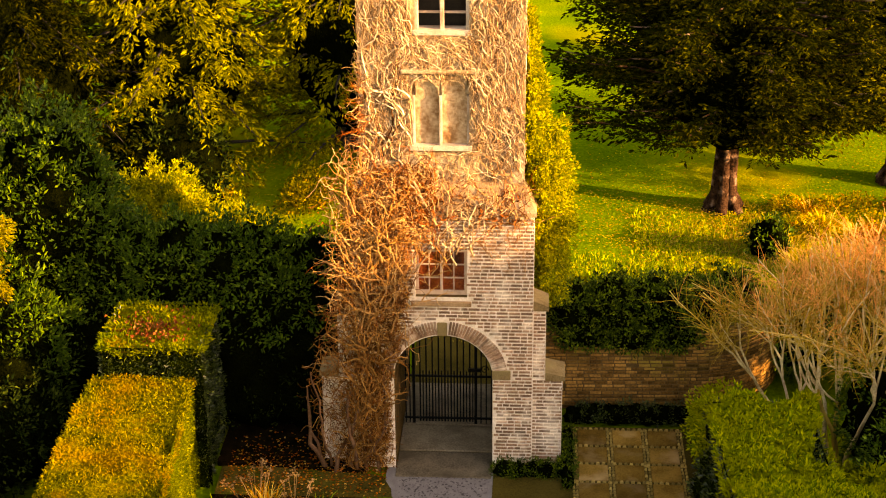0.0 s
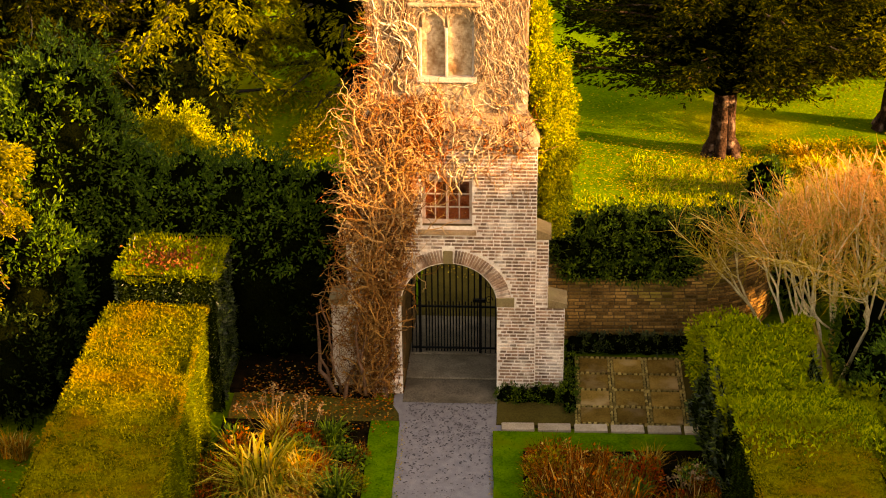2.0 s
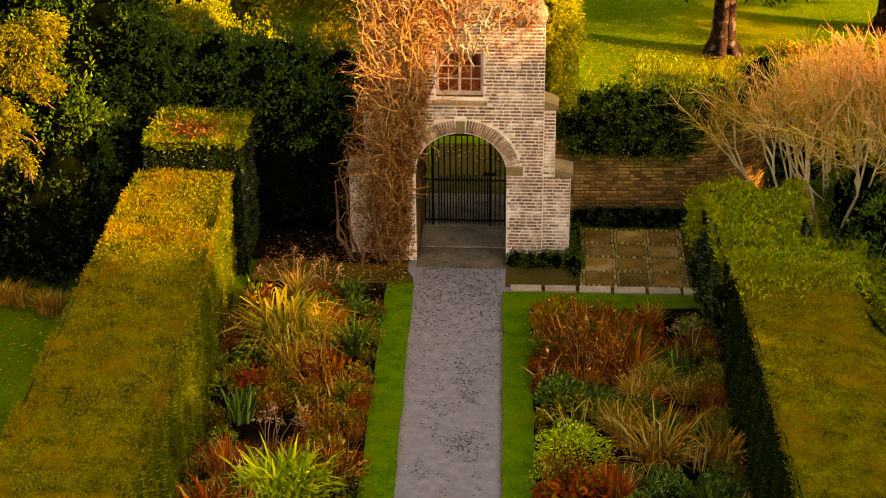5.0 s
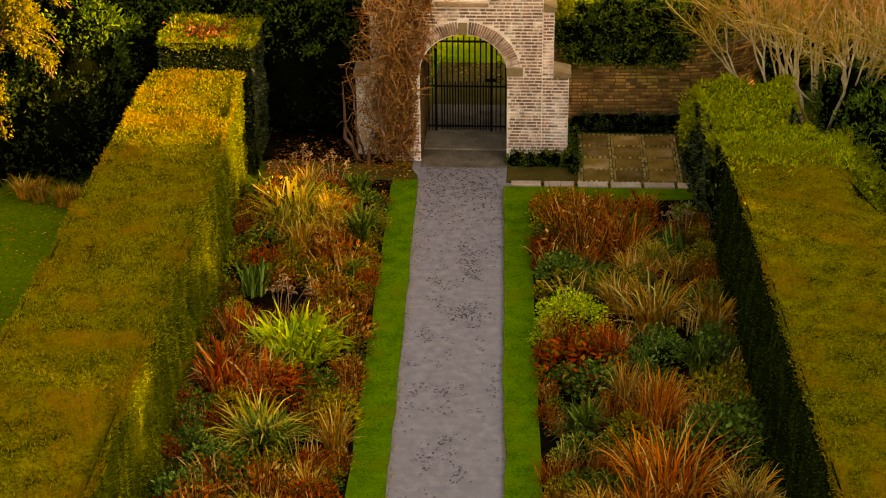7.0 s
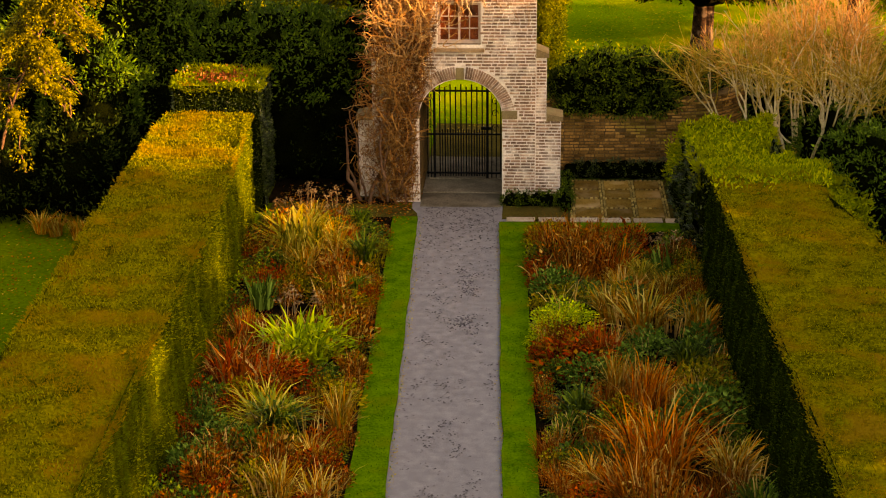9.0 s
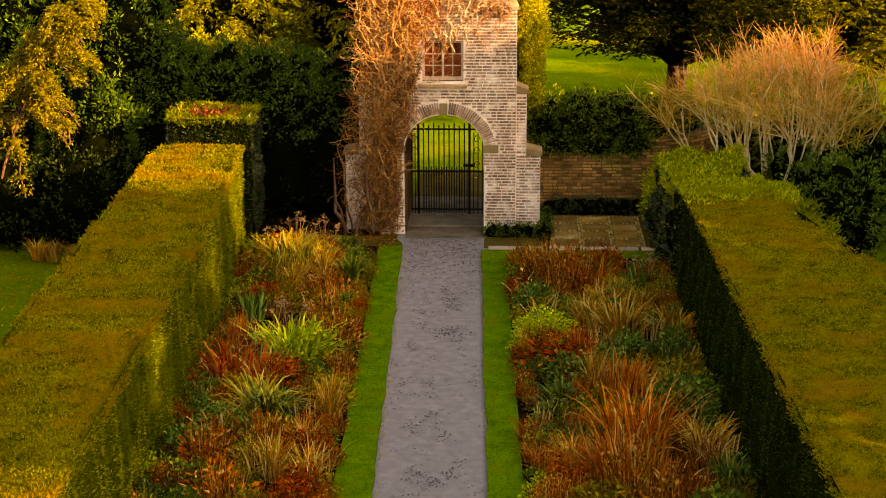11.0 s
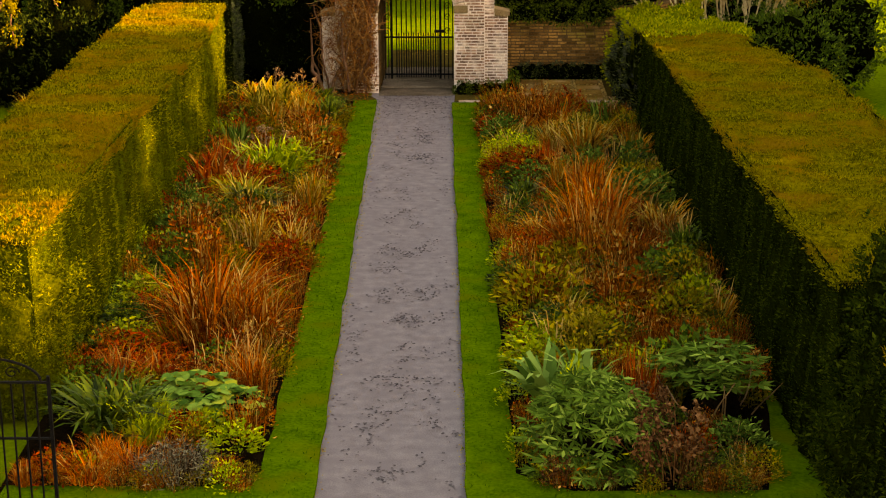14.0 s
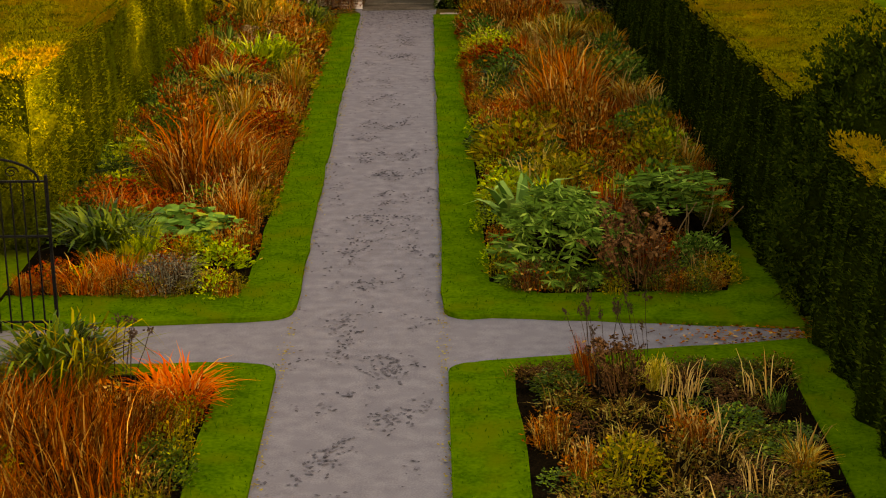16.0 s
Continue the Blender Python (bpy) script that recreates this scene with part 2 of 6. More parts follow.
M["gold_leaf"] = leafy("gold_leaf", [(0.0217, 0.0236, 0.0012), (0.1176, 0.0929, 0.005), (0.0495, 0.0445, 0.0025), (0.2105, 0.161, 0.0112)], 0.5, 0.2)
M["red_leaf"] = leafy("red_leaf", [(0.062, 0.0124, 0.005), (0.1488, 0.0372, 0.0124), (0.2108, 0.0992, 0.031)], 0.6, 0.2)
M["litter"] = leafy("litter", [(0.2975, 0.204, 0.017), (0.2125, 0.1105, 0.017), (0.357, 0.2805, 0.0425), (0.119, 0.0595, 0.017)], 0.7, 0.1)
M["wet_leaf"] = leafy("wet_leaf", [(0.0633, 0.0563, 0.0575), (0.092, 0.0816, 0.0839), (0.1323, 0.1173, 0.1196)], 0.7, 0)
M["grass_blade"] = leafy("grass_blade", [(0.0194, 0.0792, 0.0018), (0.0396, 0.1276, 0.0035), (0.0704, 0.1584, 0.0053)], 0.6, 0.2)
M["orange"] = leafy("orange", [(0.022, 0.0044, 0.0005), (0.4392, 0.0714, 0.0044), (0.0549, 0.0131, 0.0011), (0.675, 0.1647, 0.011), (0.1318, 0.0329, 0.0033), (0.675, 0.3953, 0.0878)], 0.6, 0.1)
M["russet"] = leafy("russet", [(0.0112, 0.0034, 0.0006), (0.2245, 0.0404, 0.0034), (0.0337, 0.0078, 0.0011), (0.4265, 0.0898, 0.0067), (0.0673, 0.0157, 0.0011), (0.5612, 0.2694, 0.0561)], 0.7, 0.1)
M["scrap"] = leafy("scrap", [(0.004, 0.003, 0.001), (0.09, 0.038, 0.007), (0.015, 0.010, 0.002), (0.22, 0.09, 0.016), (0.075, 0.085, 0.007), (0.46, 0.29, 0.08)], 0.7, 0.1)
M["brown"] = leafy("brown", [(0.011, 0.0044, 0.0011), (0.2416, 0.0494, 0.0055), (0.0329, 0.0131, 0.0011), (0.527, 0.1208, 0.011), (0.0878, 0.0659, 0.0044), (0.675, 0.3514, 0.0878)], 0.7, 0.1)
M["redgrass"] = leafy("redgrass", [(0.0512, 0.0061, 0.001), (0.4919, 0.0564, 0.0071), (0.1025, 0.0144, 0.002), (0.63, 0.1435, 0.0144), (0.205, 0.0512, 0.0061), (0.63, 0.3894, 0.1025)], 0.6, 0.1)
M["redlow"] = leafy("redlow", [(0.0157, 0.0021, 0.001), (0.2728, 0.023, 0.0042), (0.0315, 0.0105, 0.001), (0.4826, 0.063, 0.0073), (0.0525, 0.0472, 0.0042), (0.3777, 0.1259, 0.0105)], 0.6, 0.1)
M["tan"] = leafy("tan", [(0.0366, 0.0122, 0.0012), (0.488, 0.183, 0.0159), (0.0976, 0.061, 0.0037), (0.75, 0.5124, 0.122), (0.1952, 0.1586, 0.0085), (0.6832, 0.183, 0.0146)], 0.6, 0.1)
M["yellow"] = leafy("yellow", [(0.03, 0.035, 0.002), (0.36, 0.27, 0.02), (0.06, 0.075, 0.004), (0.66, 0.46, 0.07), (0.14, 0.15, 0.008), (0.60, 0.28, 0.03)], 0.6, 0.1)
M["lime"] = leafy("lime", [(0.0312, 0.0625, 0.0025), (0.25, 0.325, 0.01), (0.1, 0.1625, 0.005), (0.525, 0.525, 0.0225)], 0.5, 0.15)
M["green"] = leafy("green", [(0.003, 0.010, 0.001), (0.05, 0.10, 0.006), (0.014, 0.034, 0.002), (0.17, 0.22, 0.014)], 0.5, 0.1)
M["teal"] = leafy("teal", [(0.007, 0.021, 0.003), (0.070, 0.150, 0.018), (0.022, 0.058, 0.007), (0.21, 0.32, 0.050)], 0.55, 0.1)
M["deadbrown"] = leafy("deadbrown", [(0.02, 0.008, 0.003), (0.09, 0.035, 0.012), (0.20, 0.09, 0.035)], 0.8, 0.1)
M["cabbage"] = leafy("cabbage", [(0.025, 0.09, 0.012), (0.075, 0.19, 0.028), (0.16, 0.29, 0.045), (0.32, 0.33, 0.025)], 0.55, 0.1)
M["flame"] = leafy("flame", [(0.30, 0.02, 0.003), (0.74, 0.13, 0.010), (0.50, 0.05, 0.006), (0.74, 0.30, 0.04)], 0.6, 0.1)
M["olive"] = leafy("olive", [(0.010, 0.012, 0.001), (0.18, 0.145, 0.008), (0.03, 0.036, 0.002), (0.34, 0.24, 0.015), (0.07, 0.09, 0.006), (0.40, 0.19, 0.018)], 0.6, 0.1)
M["silver"] = leafy("silver", [(0.06, 0.055, 0.03), (0.20, 0.19, 0.12), (0.02, 0.014, 0.006), (0.10, 0.05, 0.02)], 0.7, 0.1)
M["heads"] = leafy("heads", [(0.14, 0.07, 0.03), (0.32, 0.20, 0.10), (0.06, 0.028, 0.012)], 0.8, 0.2)
M["seed"] = leafy("seed", [(0.03, 0.018, 0.012), (0.06, 0.035, 0.02)], 0.8, 0)
glass = bpy.data.materials.new("glass")
glass.use_nodes = True
gb = glass.node_tree.nodes["Principled BSDF"]
gb.inputs["Base Color"].default_value = (0.9, 0.95, 0.95, 1)
gb.inputs["Roughness"].default_value = 0.03
gb.inputs["Transmission Weight"].default_value = 1.0
gb.inputs["IOR"].default_value = 1.15
M["glass"] = glass

# ---- mesh helpers ----
RNG = np.random.default_rng(7)
SHEAR = 0.0283


def G(u, v, z=0.0):
    """Garden to world: u across the path, v along it from the arch towards the viewer."""
    return (u + SHEAR * v, -v, z)


def mesh_of(verts, faces, mat, smooth=False, name="mesh"):
    me = bpy.data.meshes.new(name)
    me.from_pydata([tuple(p) for p in np.asarray(verts, float)], [], [tuple(int(i) for i in f) for f in faces])
    me.materials.append(M[mat] if isinstance(mat, str) else mat)
    if smooth:
        me.shade_smooth()
    me.update()
    return me


def put(name, me, parent=None, m=None, label="", category="", group="", kind=""):
    ob = new(name, me)
    if parent is not None:
        ob.parent = parent
    if m is not None:
        ob.matrix_basis = m
    return tagged(ob, label, category, group, kind)


def part(name, bm, mat, parent, label=""):
    me = bpy.data.meshes.new(name)
    bm.to_mesh(me)
    bm.free()
    me.materials.append(M[mat])
    return put(name, me, parent, label=label)


def thing(name, label, category, at=(0, 0, 0), group="", kind="", m=None):
    ob = new(name)
    ob.matrix_basis = m if m is not None else pose(*at)
    return tagged(ob, label, category, group, kind)


def box_bm(x0, x1, y0, y1, z0, z1, bevel=0.0, bm=None):
    bm = bm or bmesh.new()
    g = bmesh.ops.create_cube(bm, size=1)
    vs = g["verts"]
    for p in vs:
        p.co = Vector((x0 + (p.co.x + 0.5) * (x1 - x0), y0 + (p.co.y + 0.5) * (y1 - y0), z0 + (p.co.z + 0.5) * (z1 - z0)))
    if bevel:
        es = {e for p in vs for e in p.link_edges}
        bmesh.ops.bevel(bm, geom=list(es), offset=bevel, segments=2, affect="EDGES", profile=0.6)
    return bm


def unit(a):
    return a / np.maximum(np.linalg.norm(a, axis=-1, keepdims=True), 1e-9)


def leaf_cards(P, D, L, W, rng):
    """Pointed leaves at P along D: four corners each, a little folded at random."""
    n = len(P)
    s = unit(np.cross(D, rng.normal(size=(n, 3))))
    L, W = np.broadcast_to(L, n)[:, None], np.broadcast_to(W, n)[:, None]
    mid = P + D * L * 0.45
    fold = np.cross(D, s) * W * 0.25
    V = np.stack([P, mid + s * W * 0.5 + fold, P + D * L, mid - s * W * 0.5 + fold], 1).reshape(-1, 3)
    i = np.arange(n)[:, None] * 4
    return V, np.concatenate([i, i + 1, i + 2, i + 3], 1)


def join(sets):
    V, F, o = [], [], 0
    for v, f in sets:
        V.append(v)
        F.extend((np.asarray(f) + o).tolist() if isinstance(f, np.ndarray) else [[j + o for j in q] for q in f])
        o += len(v)
    return np.concatenate(V), F


def blades(n, rng, base=0.2, reach=0.4, width=0.012, low=0.5, droop=0.3, lean=1.0):
    """n bent blades from a tuft of unit height; reach: how far the tips lean out; droop: how far they fall."""
    a = rng.uniform(0, 2 * np.pi, n)
    r = base * np.sqrt(rng.uniform(0, 1, n))
    out = np.stack([np.cos(a), np.sin(a), 0 * a], 1)
    a2 = a + rng.normal(0, 0.95, n)
    way = np.stack([np.cos(a2), np.sin(a2), 0 * a], 1)
    h = rng.uniform(low, 1.0, n)[:, None]
    R = (reach * rng.uniform(0.15, 1.0, n) * lean)[:, None]
    dr = (droop * rng.uniform(0.2, 1.0, n))[:, None]
    side = np.stack([-np.sin(a2), np.cos(a2), 0 * a], 1)
    w = (width * rng.uniform(0.6, 1.3, n))[:, None]
    up = np.array([0, 0, 1.0])
    rows = []
    for t in (0.0, 0.4, 0.75, 1.0):
        c = out * r[:, None] + way * R * t**1.7 + up * (h * (t * (1 + dr) - dr * 1.6 * t**3))
        ww = w * (1 - t**2) if t < 1 else 0 * w
        rows += [c - side * ww, c + side * ww]
    V = np.stack(rows, 1).reshape(-1, 3)
    V[:, 2] = np.maximum(V[:, 2], 0.0)
    i = np.arange(n)[:, None] * 8
    F = np.concatenate([np.concatenate([i + 2 * j, i + 2 * j + 1, i + 2 * j + 3, i + 2 * j + 2], 1) for j in range(3)])
    return V, F


def tubes(lines, radii, sides=3):
    """Tapered stems along poly-lines."""
    V, F, o = [], [], 0
    for line, (r0, r1) in zip(lines, radii):
        p = np.asarray(line, float)
        d = unit(np.gradient(p, axis=0))
        ref = np.array([0.31, 0.77, 0.55])
        s = unit(np.cross(d, ref))
        t = np.cross(d, s)
        r = np.linspace(r0, r1, len(p))[:, None]
        for j in range(sides):
            a = 2 * np.pi * j / sides
            V.append(p + (s * np.cos(a) + t * np.sin(a)) * r)
        m = len(p)
        for j in range(sides):
            a, b = o + j * m, o + ((j + 1) % sides) * m
            F += [[a + q, a + q + 1, b + q + 1, b + q] for q in range(m - 1)]
        o += sides * m
    return np.concatenate(V), F


def wiggle(start, way, length, n, rng, rough=0.35):
    """A stem that wanders from start along way."""
    d = unit(np.asarray(way, float))
    p = [np.asarray(start, float)]
    for _ in range(n):
        d = unit(d + rng.normal(0, rough, 3))
        p.append(p[-1] + d * length / n)
    return np.array(p)


def wob(p, s=1.0, seed=0.0):
    return noise.noise(Vector((p[0] * s + seed, p[1] * s - seed, p[2] * s + 0.37 * seed)))


# ---- ground, paths, lawns, beds ----
def sheet(name, pts, z, mat, label, thick=0.0, parent=None, category="ground"):
    """A flat sheet with an outline in garden or world places, with an edge of its own height."""
    bm = bmesh.new()
    vs = [bm.verts.new((p[0], p[1], z)) for p in pts]
    f = bm.faces.new(vs)
    bm.normal_update()
    if f.normal.z < 0:
        f.normal_flip()
    if thick:
        g = bmesh.ops.extrude_face_region(bm, geom=[f])
        low = [e for e in g["geom"] if isinstance(e, bmesh.types.BMVert)]
        for e in low:
            e.co.z -= thick
        bmesh.ops.recalc_face_normals(bm, faces=bm.faces[:])
    me = bpy.data.meshes.new(name)
    bm.to_mesh(me)
    bm.free()
    me.materials.append(M[mat])
    return put(name, me, parent, label=label, category=category, kind="structure")


gx = np.concatenate([[-600, -200, -60], np.arange(-30, 31, 1.5), [60, 200, 600]])
gv = [(x, y, -0.05 + (0.05 * wob((x, y, 0), 0.35) if y > 4 else 0)) for y in gx for x in gx]
gn = len(gx)
put("ground", mesh_of(gv, [[r * gn + c, r * gn + c + 1, (r + 1) * gn + c + 1, (r + 1) * gn + c] for r in range(gn - 1) for c in range(gn - 1)], "lawn", True),
    label="autumn lawn with yellow leaf litter", category="lawn", kind="structure")


def edge(u0, v0, u1, v1, n, jig=0.012):
    """A worn straight edge."""
    out = []
    for i in range(n):
        t = i / (n - 1)
        w = RNG.normal(0, jig) if 0 < i < n - 1 else 0
        out.append(G(u0 + (u1 - u0) * t + (w if abs(v1 - v0) > abs(u1 - u0) else 0), v0 + (v1 - v0) * t + (0 if abs(v1 - v0) > abs(u1 - u0) else w)))
    return out


def rounded(u, v, r, a0, a1, n=6):
    return [G(u + r * math.cos(radians(a0 + (a1 - a0) * i / n)), v + r * math.sin(radians(a0 + (a1 - a0) * i / n))) for i in range(n + 1)]


sheet("path", [G(-0.95, -0.1), G(-0.95, 20.7), G(-6.0, 20.7), G(-6.0, 22.4), G(-0.95, 22.4), G(-0.95, 32), G(0.95, 32), G(0.95, 22.4), G(4.1, 22.3), G(4.1, 20.75), G(0.95, 20.75), G(0.95, -0.1)], 0.0, "gravel", "grey gravel garden path with dark wet leaf stains", category="path")
sheet("path", [(-0.8, 0.1), (-0.8, 5.6), (0.8, 5.6), (0.8, 0.1)], 0.004, "earth", "trodden earth floor under the arch", category="path")

sheet("flower_bed", [(0.82, -0.98), (2.12, -0.98), (2.12, 0.16), (0.82, 0.16)], 0.012, "earth", "dark bare earth at the tower foot", 0.05, category="flower bed")
# turf verges: an outline round the bed with a rounded corner at the crossing
TURF = []
TURF.append(sheet("verge", edge(-0.81, 1.0, -0.72, 20.5, 40) + rounded(-1.0, 20.6, 0.26, 0, 90) + edge(-1.2, 20.9, -3.7, 21.12, 10) + [G(-3.7, 20.15)] + edge(-1.75, 20.15, -1.28, 19.8, 4, 0) + edge(-1.28, 19.7, -1.28, 1.0, 40), 0.05, "turf", "mown green grass verge beside the path", 0.12, category="grass"))
TURF.append(sheet("verge", edge(0.74, 1.25, 0.74, 20.5, 40) + rounded(1.0, 20.6, 0.26, 180, 90) + edge(1.2, 20.82, 4.15, 21.2, 10) + [G(4.12, 16.8), G(3.98, 18.2), G(3.78, 19.4), G(3.6, 20.15)] + edge(1.75, 20.2, 1.22, 19.8, 4, 0) + edge(1.22, 19.7, 1.22, 1.85, 40) + [G(2.6, 1.8), G(4.1, 1.7), G(4.1, 1.25), G(2.4, 1.25)], 0.05, "turf", "mown green grass verge beside the path", 0.12, category="grass"))
TURF.append(sheet("verge", rounded(1.0, 22.4, 0.24, 180, 270) + edge(1.1, 22.12, 4.3, 21.55, 8) + [G(4.6, 29), G(3.6, 29)] + edge(3.6, 28, 3.75, 22.5, 8) + edge(3.8, 22.32, 1.36, 22.3, 8) + edge(1.34, 22.5, 1.34, 29, 12) + [G(0.75, 29)], 0.05, "turf", "mown green grass verge beside the path", 0.12, category="grass"))
TURF.append(sheet("verge", rounded(-1.0, 22.4, 0.24, 0, -90) + edge(-1.1, 22.13, -3.6, 22.15, 8) + [G(-3.6, 22.4)] + edge(-1.5, 22.4, -1.25, 22.6, 4, 0) + edge(-1.25, 22.7, -1.25, 29, 12) + [G(-0.75, 29)], 0.05, "turf", "mown green grass verge beside the path", 0.12, category="grass"))
TURF.append(sheet("verge", [G(-1.0, 0.3), G(-0.84, 0.7), G(-0.8, 1.1), G(-1.3, 1.1), G(-3.7, 1.3), G(-3.7, 0.1), G(-2.1, 0.0)], 0.018, "worn_turf", "worn mossy turf at the tower foot", 0.1, category="grass"))
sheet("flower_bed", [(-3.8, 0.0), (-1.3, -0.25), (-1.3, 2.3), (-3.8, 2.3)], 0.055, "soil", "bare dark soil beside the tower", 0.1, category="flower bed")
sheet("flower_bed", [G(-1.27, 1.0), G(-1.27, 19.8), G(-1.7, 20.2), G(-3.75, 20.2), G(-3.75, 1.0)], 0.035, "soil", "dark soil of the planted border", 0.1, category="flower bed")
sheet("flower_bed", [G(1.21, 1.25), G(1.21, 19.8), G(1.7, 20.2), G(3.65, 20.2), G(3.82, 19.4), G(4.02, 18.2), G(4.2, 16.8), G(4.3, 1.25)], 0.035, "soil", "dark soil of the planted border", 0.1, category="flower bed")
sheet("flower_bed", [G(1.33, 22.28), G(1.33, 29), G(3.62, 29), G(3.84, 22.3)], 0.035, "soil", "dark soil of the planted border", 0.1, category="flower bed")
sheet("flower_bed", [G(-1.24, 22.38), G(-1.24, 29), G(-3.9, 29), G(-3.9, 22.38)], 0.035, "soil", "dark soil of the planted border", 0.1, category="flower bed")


def scatter_turf(name, strips, per, parent_label):
    sets = []
    for u0, u1, v0, v1 in strips:
        n = int((u1 - u0) * (v1 - v0) * per * 0.2)
        u, v = RNG.uniform(u0, u1, n), RNG.uniform(v0, v1, n)
        P = np.stack([u + SHEAR * v, -v, np.full(n, 0.045)], 1)
        D = unit(np.stack([RNG.normal(0, 0.5, n), RNG.normal(0, 0.5, n), np.ones(n)], 1))
        sets.append(leaf_cards(P, D, RNG.uniform(0.02, 0.05, n), 0.012, RNG))
    V, F = join(sets)
    put(name, mesh_of(V, F, "grass_blade"), label=parent_label, category="grass", kind="stuff")


scatter_turf("grass_blades", [(-1.28, -0.72, 1.0, 20.6), (0.72, 1.22, 1.25, 20.6), (1.22, 4.0, 1.28, 1.75), (-3.7, -1.0, 20.2, 20.86), (1.0, 4.1, 20.2, 20.86), (0.75, 1.34, 22.2, 27), (1.2, 4.2, 22.1, 22.4), (3.65, 4.5, 22.3, 27), (-1.25, -0.75, 22.2, 27), (-1.5, -1.2, 22.15, 22.4)], 900, "short green grass blades on the verges")


def flat_leaves(name, n, where, size, mat, z, label):
    P = np.array([where() for _ in range(n)])
    P = np.concatenate([P, np.full((n, 1), z)], 1)
    a = RNG.uniform(0, 6.283, n)
    D = unit(np.stack([np.cos(a), np.sin(a), RNG.uniform(0.0, 0.25, n)], 1))
    s = np.stack([-np.sin(a), np.cos(a), RNG.uniform(-0.1, 0.1, n)], 1)
    L = RNG.uniform(0.5, 1.2, n)[:, None] * size
    V = np.stack([P, P + D * L * 0.5 + s * L * 0.32, P + D * L, P + D * L * 0.5 - s * L * 0.32], 1).reshape(-1, 3)
    i = np.arange(n)[:, None] * 4
    put(name, mesh_of(V, np.concatenate([i, i + 1, i + 2, i + 3], 1), mat), label=label, category="leaves", kind="stuff")


def on_path():
    while True:
        v = RNG.uniform(0.5, 27)
        u = RNG.normal(0.0, 0.42)
        if abs(u) < 0.72 and noise.noise(Vector((u * 2.2, v * 1.7, 3.1))) + 0.5 * noise.noise(Vector((u * 6, v * 5, 1.1))) > RNG.uniform(0.0, 0.75):
            return G(u, v)[:2]


flat_leaves("fallen_leaves", 3200, on_path, 0.05, "wet_leaf", 0.006, "dark trodden leaves stuck on the gravel")
flat_leaves("fallen_leaves", 750, lambda: (lambda v: G(RNG.uniform(-0.72, 0.72), v)[:2])(0.2 + abs(RNG.normal(0, 1.5))), 0.055, "wet_leaf", 0.007, "dark trodden leaves on the gravel by the arch")
flat_leaves("fallen_leaves", 2200, lambda: G(RNG.choice([-1, 1]) * RNG.normal(0.735, 0.03), RNG.uniform(1, 26))[:2], 0.032, "litter", 0.012, "pale dry leaves along the path edges")


def on_lawn():
    while True:
        x, y = RNG.uniform(-9, 11), RNG.uniform(4.5, 24)
        if noise.noise(Vector((x * 0.3, y * 0.3, 8.0))) > RNG.uniform(-0.6, 0.5):
            return x, y


flat_leaves("fallen_leaves", 1700, lambda: (RNG.uniform(-3.6, -0.9), RNG.normal(-0.3, 0.6)), 0.05, "brown", 0.062, "brown leaf litter at the tower foot")
flat_leaves("fallen_leaves", 700, lambda: G(4.3 - abs(RNG.normal(0, 0.75)), RNG.choice([21.2, 21.65]) + RNG.normal(0, 0.22))[:2], 0.055, "brown", 0.02, "leaf litter along the side path")
flat_leaves("fallen_leaves", 14000, on_lawn, 0.06, "litter", 0.03, "yellow fallen leaves scattered over the lawn")

flat_leaves("fallen_leaves", 9000, lambda: (RNG.normal(6.3, 2.0), RNG.normal(9.8, 1.6)), 0.055, "litter", 0.03, "yellow fallen leaves under the yew")
flat_leaves("fallen_leaves", 6000, lambda: (RNG.uniform(-11, -5.8), RNG.uniform(-16, -1.5)), 0.05, "brown", -0.03, "brown leaves on the side lawn")

# ---- the gate tower ----
DEPTH = 2.9
tower = thing("gate_tower", "old brick garden gate tower overgrown with bare climber", "tower")


def arch_z(x, half=0.8, spring=1.72, rise=0.75):
    return spring + rise * math.sqrt(max(0.0, 1 - (x / half) ** 2))


def lower_wall(y0, y1, z1):
    """The gate stage: two piers and the vaulted passage in one shell."""
    xs = [-1.44, -0.8] + [-0.8 * math.cos(math.pi * i / 24) for i in range(1, 24)] + [0.8, 1.44]
    V, F = [], []

    def col(x, zlow, y):
        V.append((x, y, zlow))
        V.append((x, y, z1))
        return len(V) - 2

    for y in (y0, y1):
        prev = None
        for a, b in zip(xs[:-1], xs[1:]):
            pier = abs(a + b) > 1.7
            za = 0.0 if pier else arch_z(a)
            zb = 0.0 if pier else arch_z(b)
            i, j = col(a, za, y), col(b, zb, y)
            F.append([i, j, j + 1, i + 1])
    arc = [(-0.8, 0.0)] + [(x, arch_z(x)) for x in xs[1:-1]] + [(0.8, 0.0)]
    o = len(V)
    for x, z in arc:
        V += [(x, y0, z), (x, y1, z)]
    F += [[o + 2 * i, o + 2 * i + 1, o + 2 * i + 3, o + 2 * i + 2] for i in range(len(arc) - 1)]
    o = len(V)
    V += [(-1.44, y0, 0), (-1.44, y1, 0), (-1.44, y1, z1), (-1.44, y0, z1), (1.44, y0, 0), (1.44, y1, 0), (1.44, y1, z1), (1.44, y0, z1)]
    F += [[o, o + 1, o + 2, o + 3], [o + 4, o + 5, o + 6, o + 7], [o + 3, o + 2, o + 6, o + 7]]
    return V, F


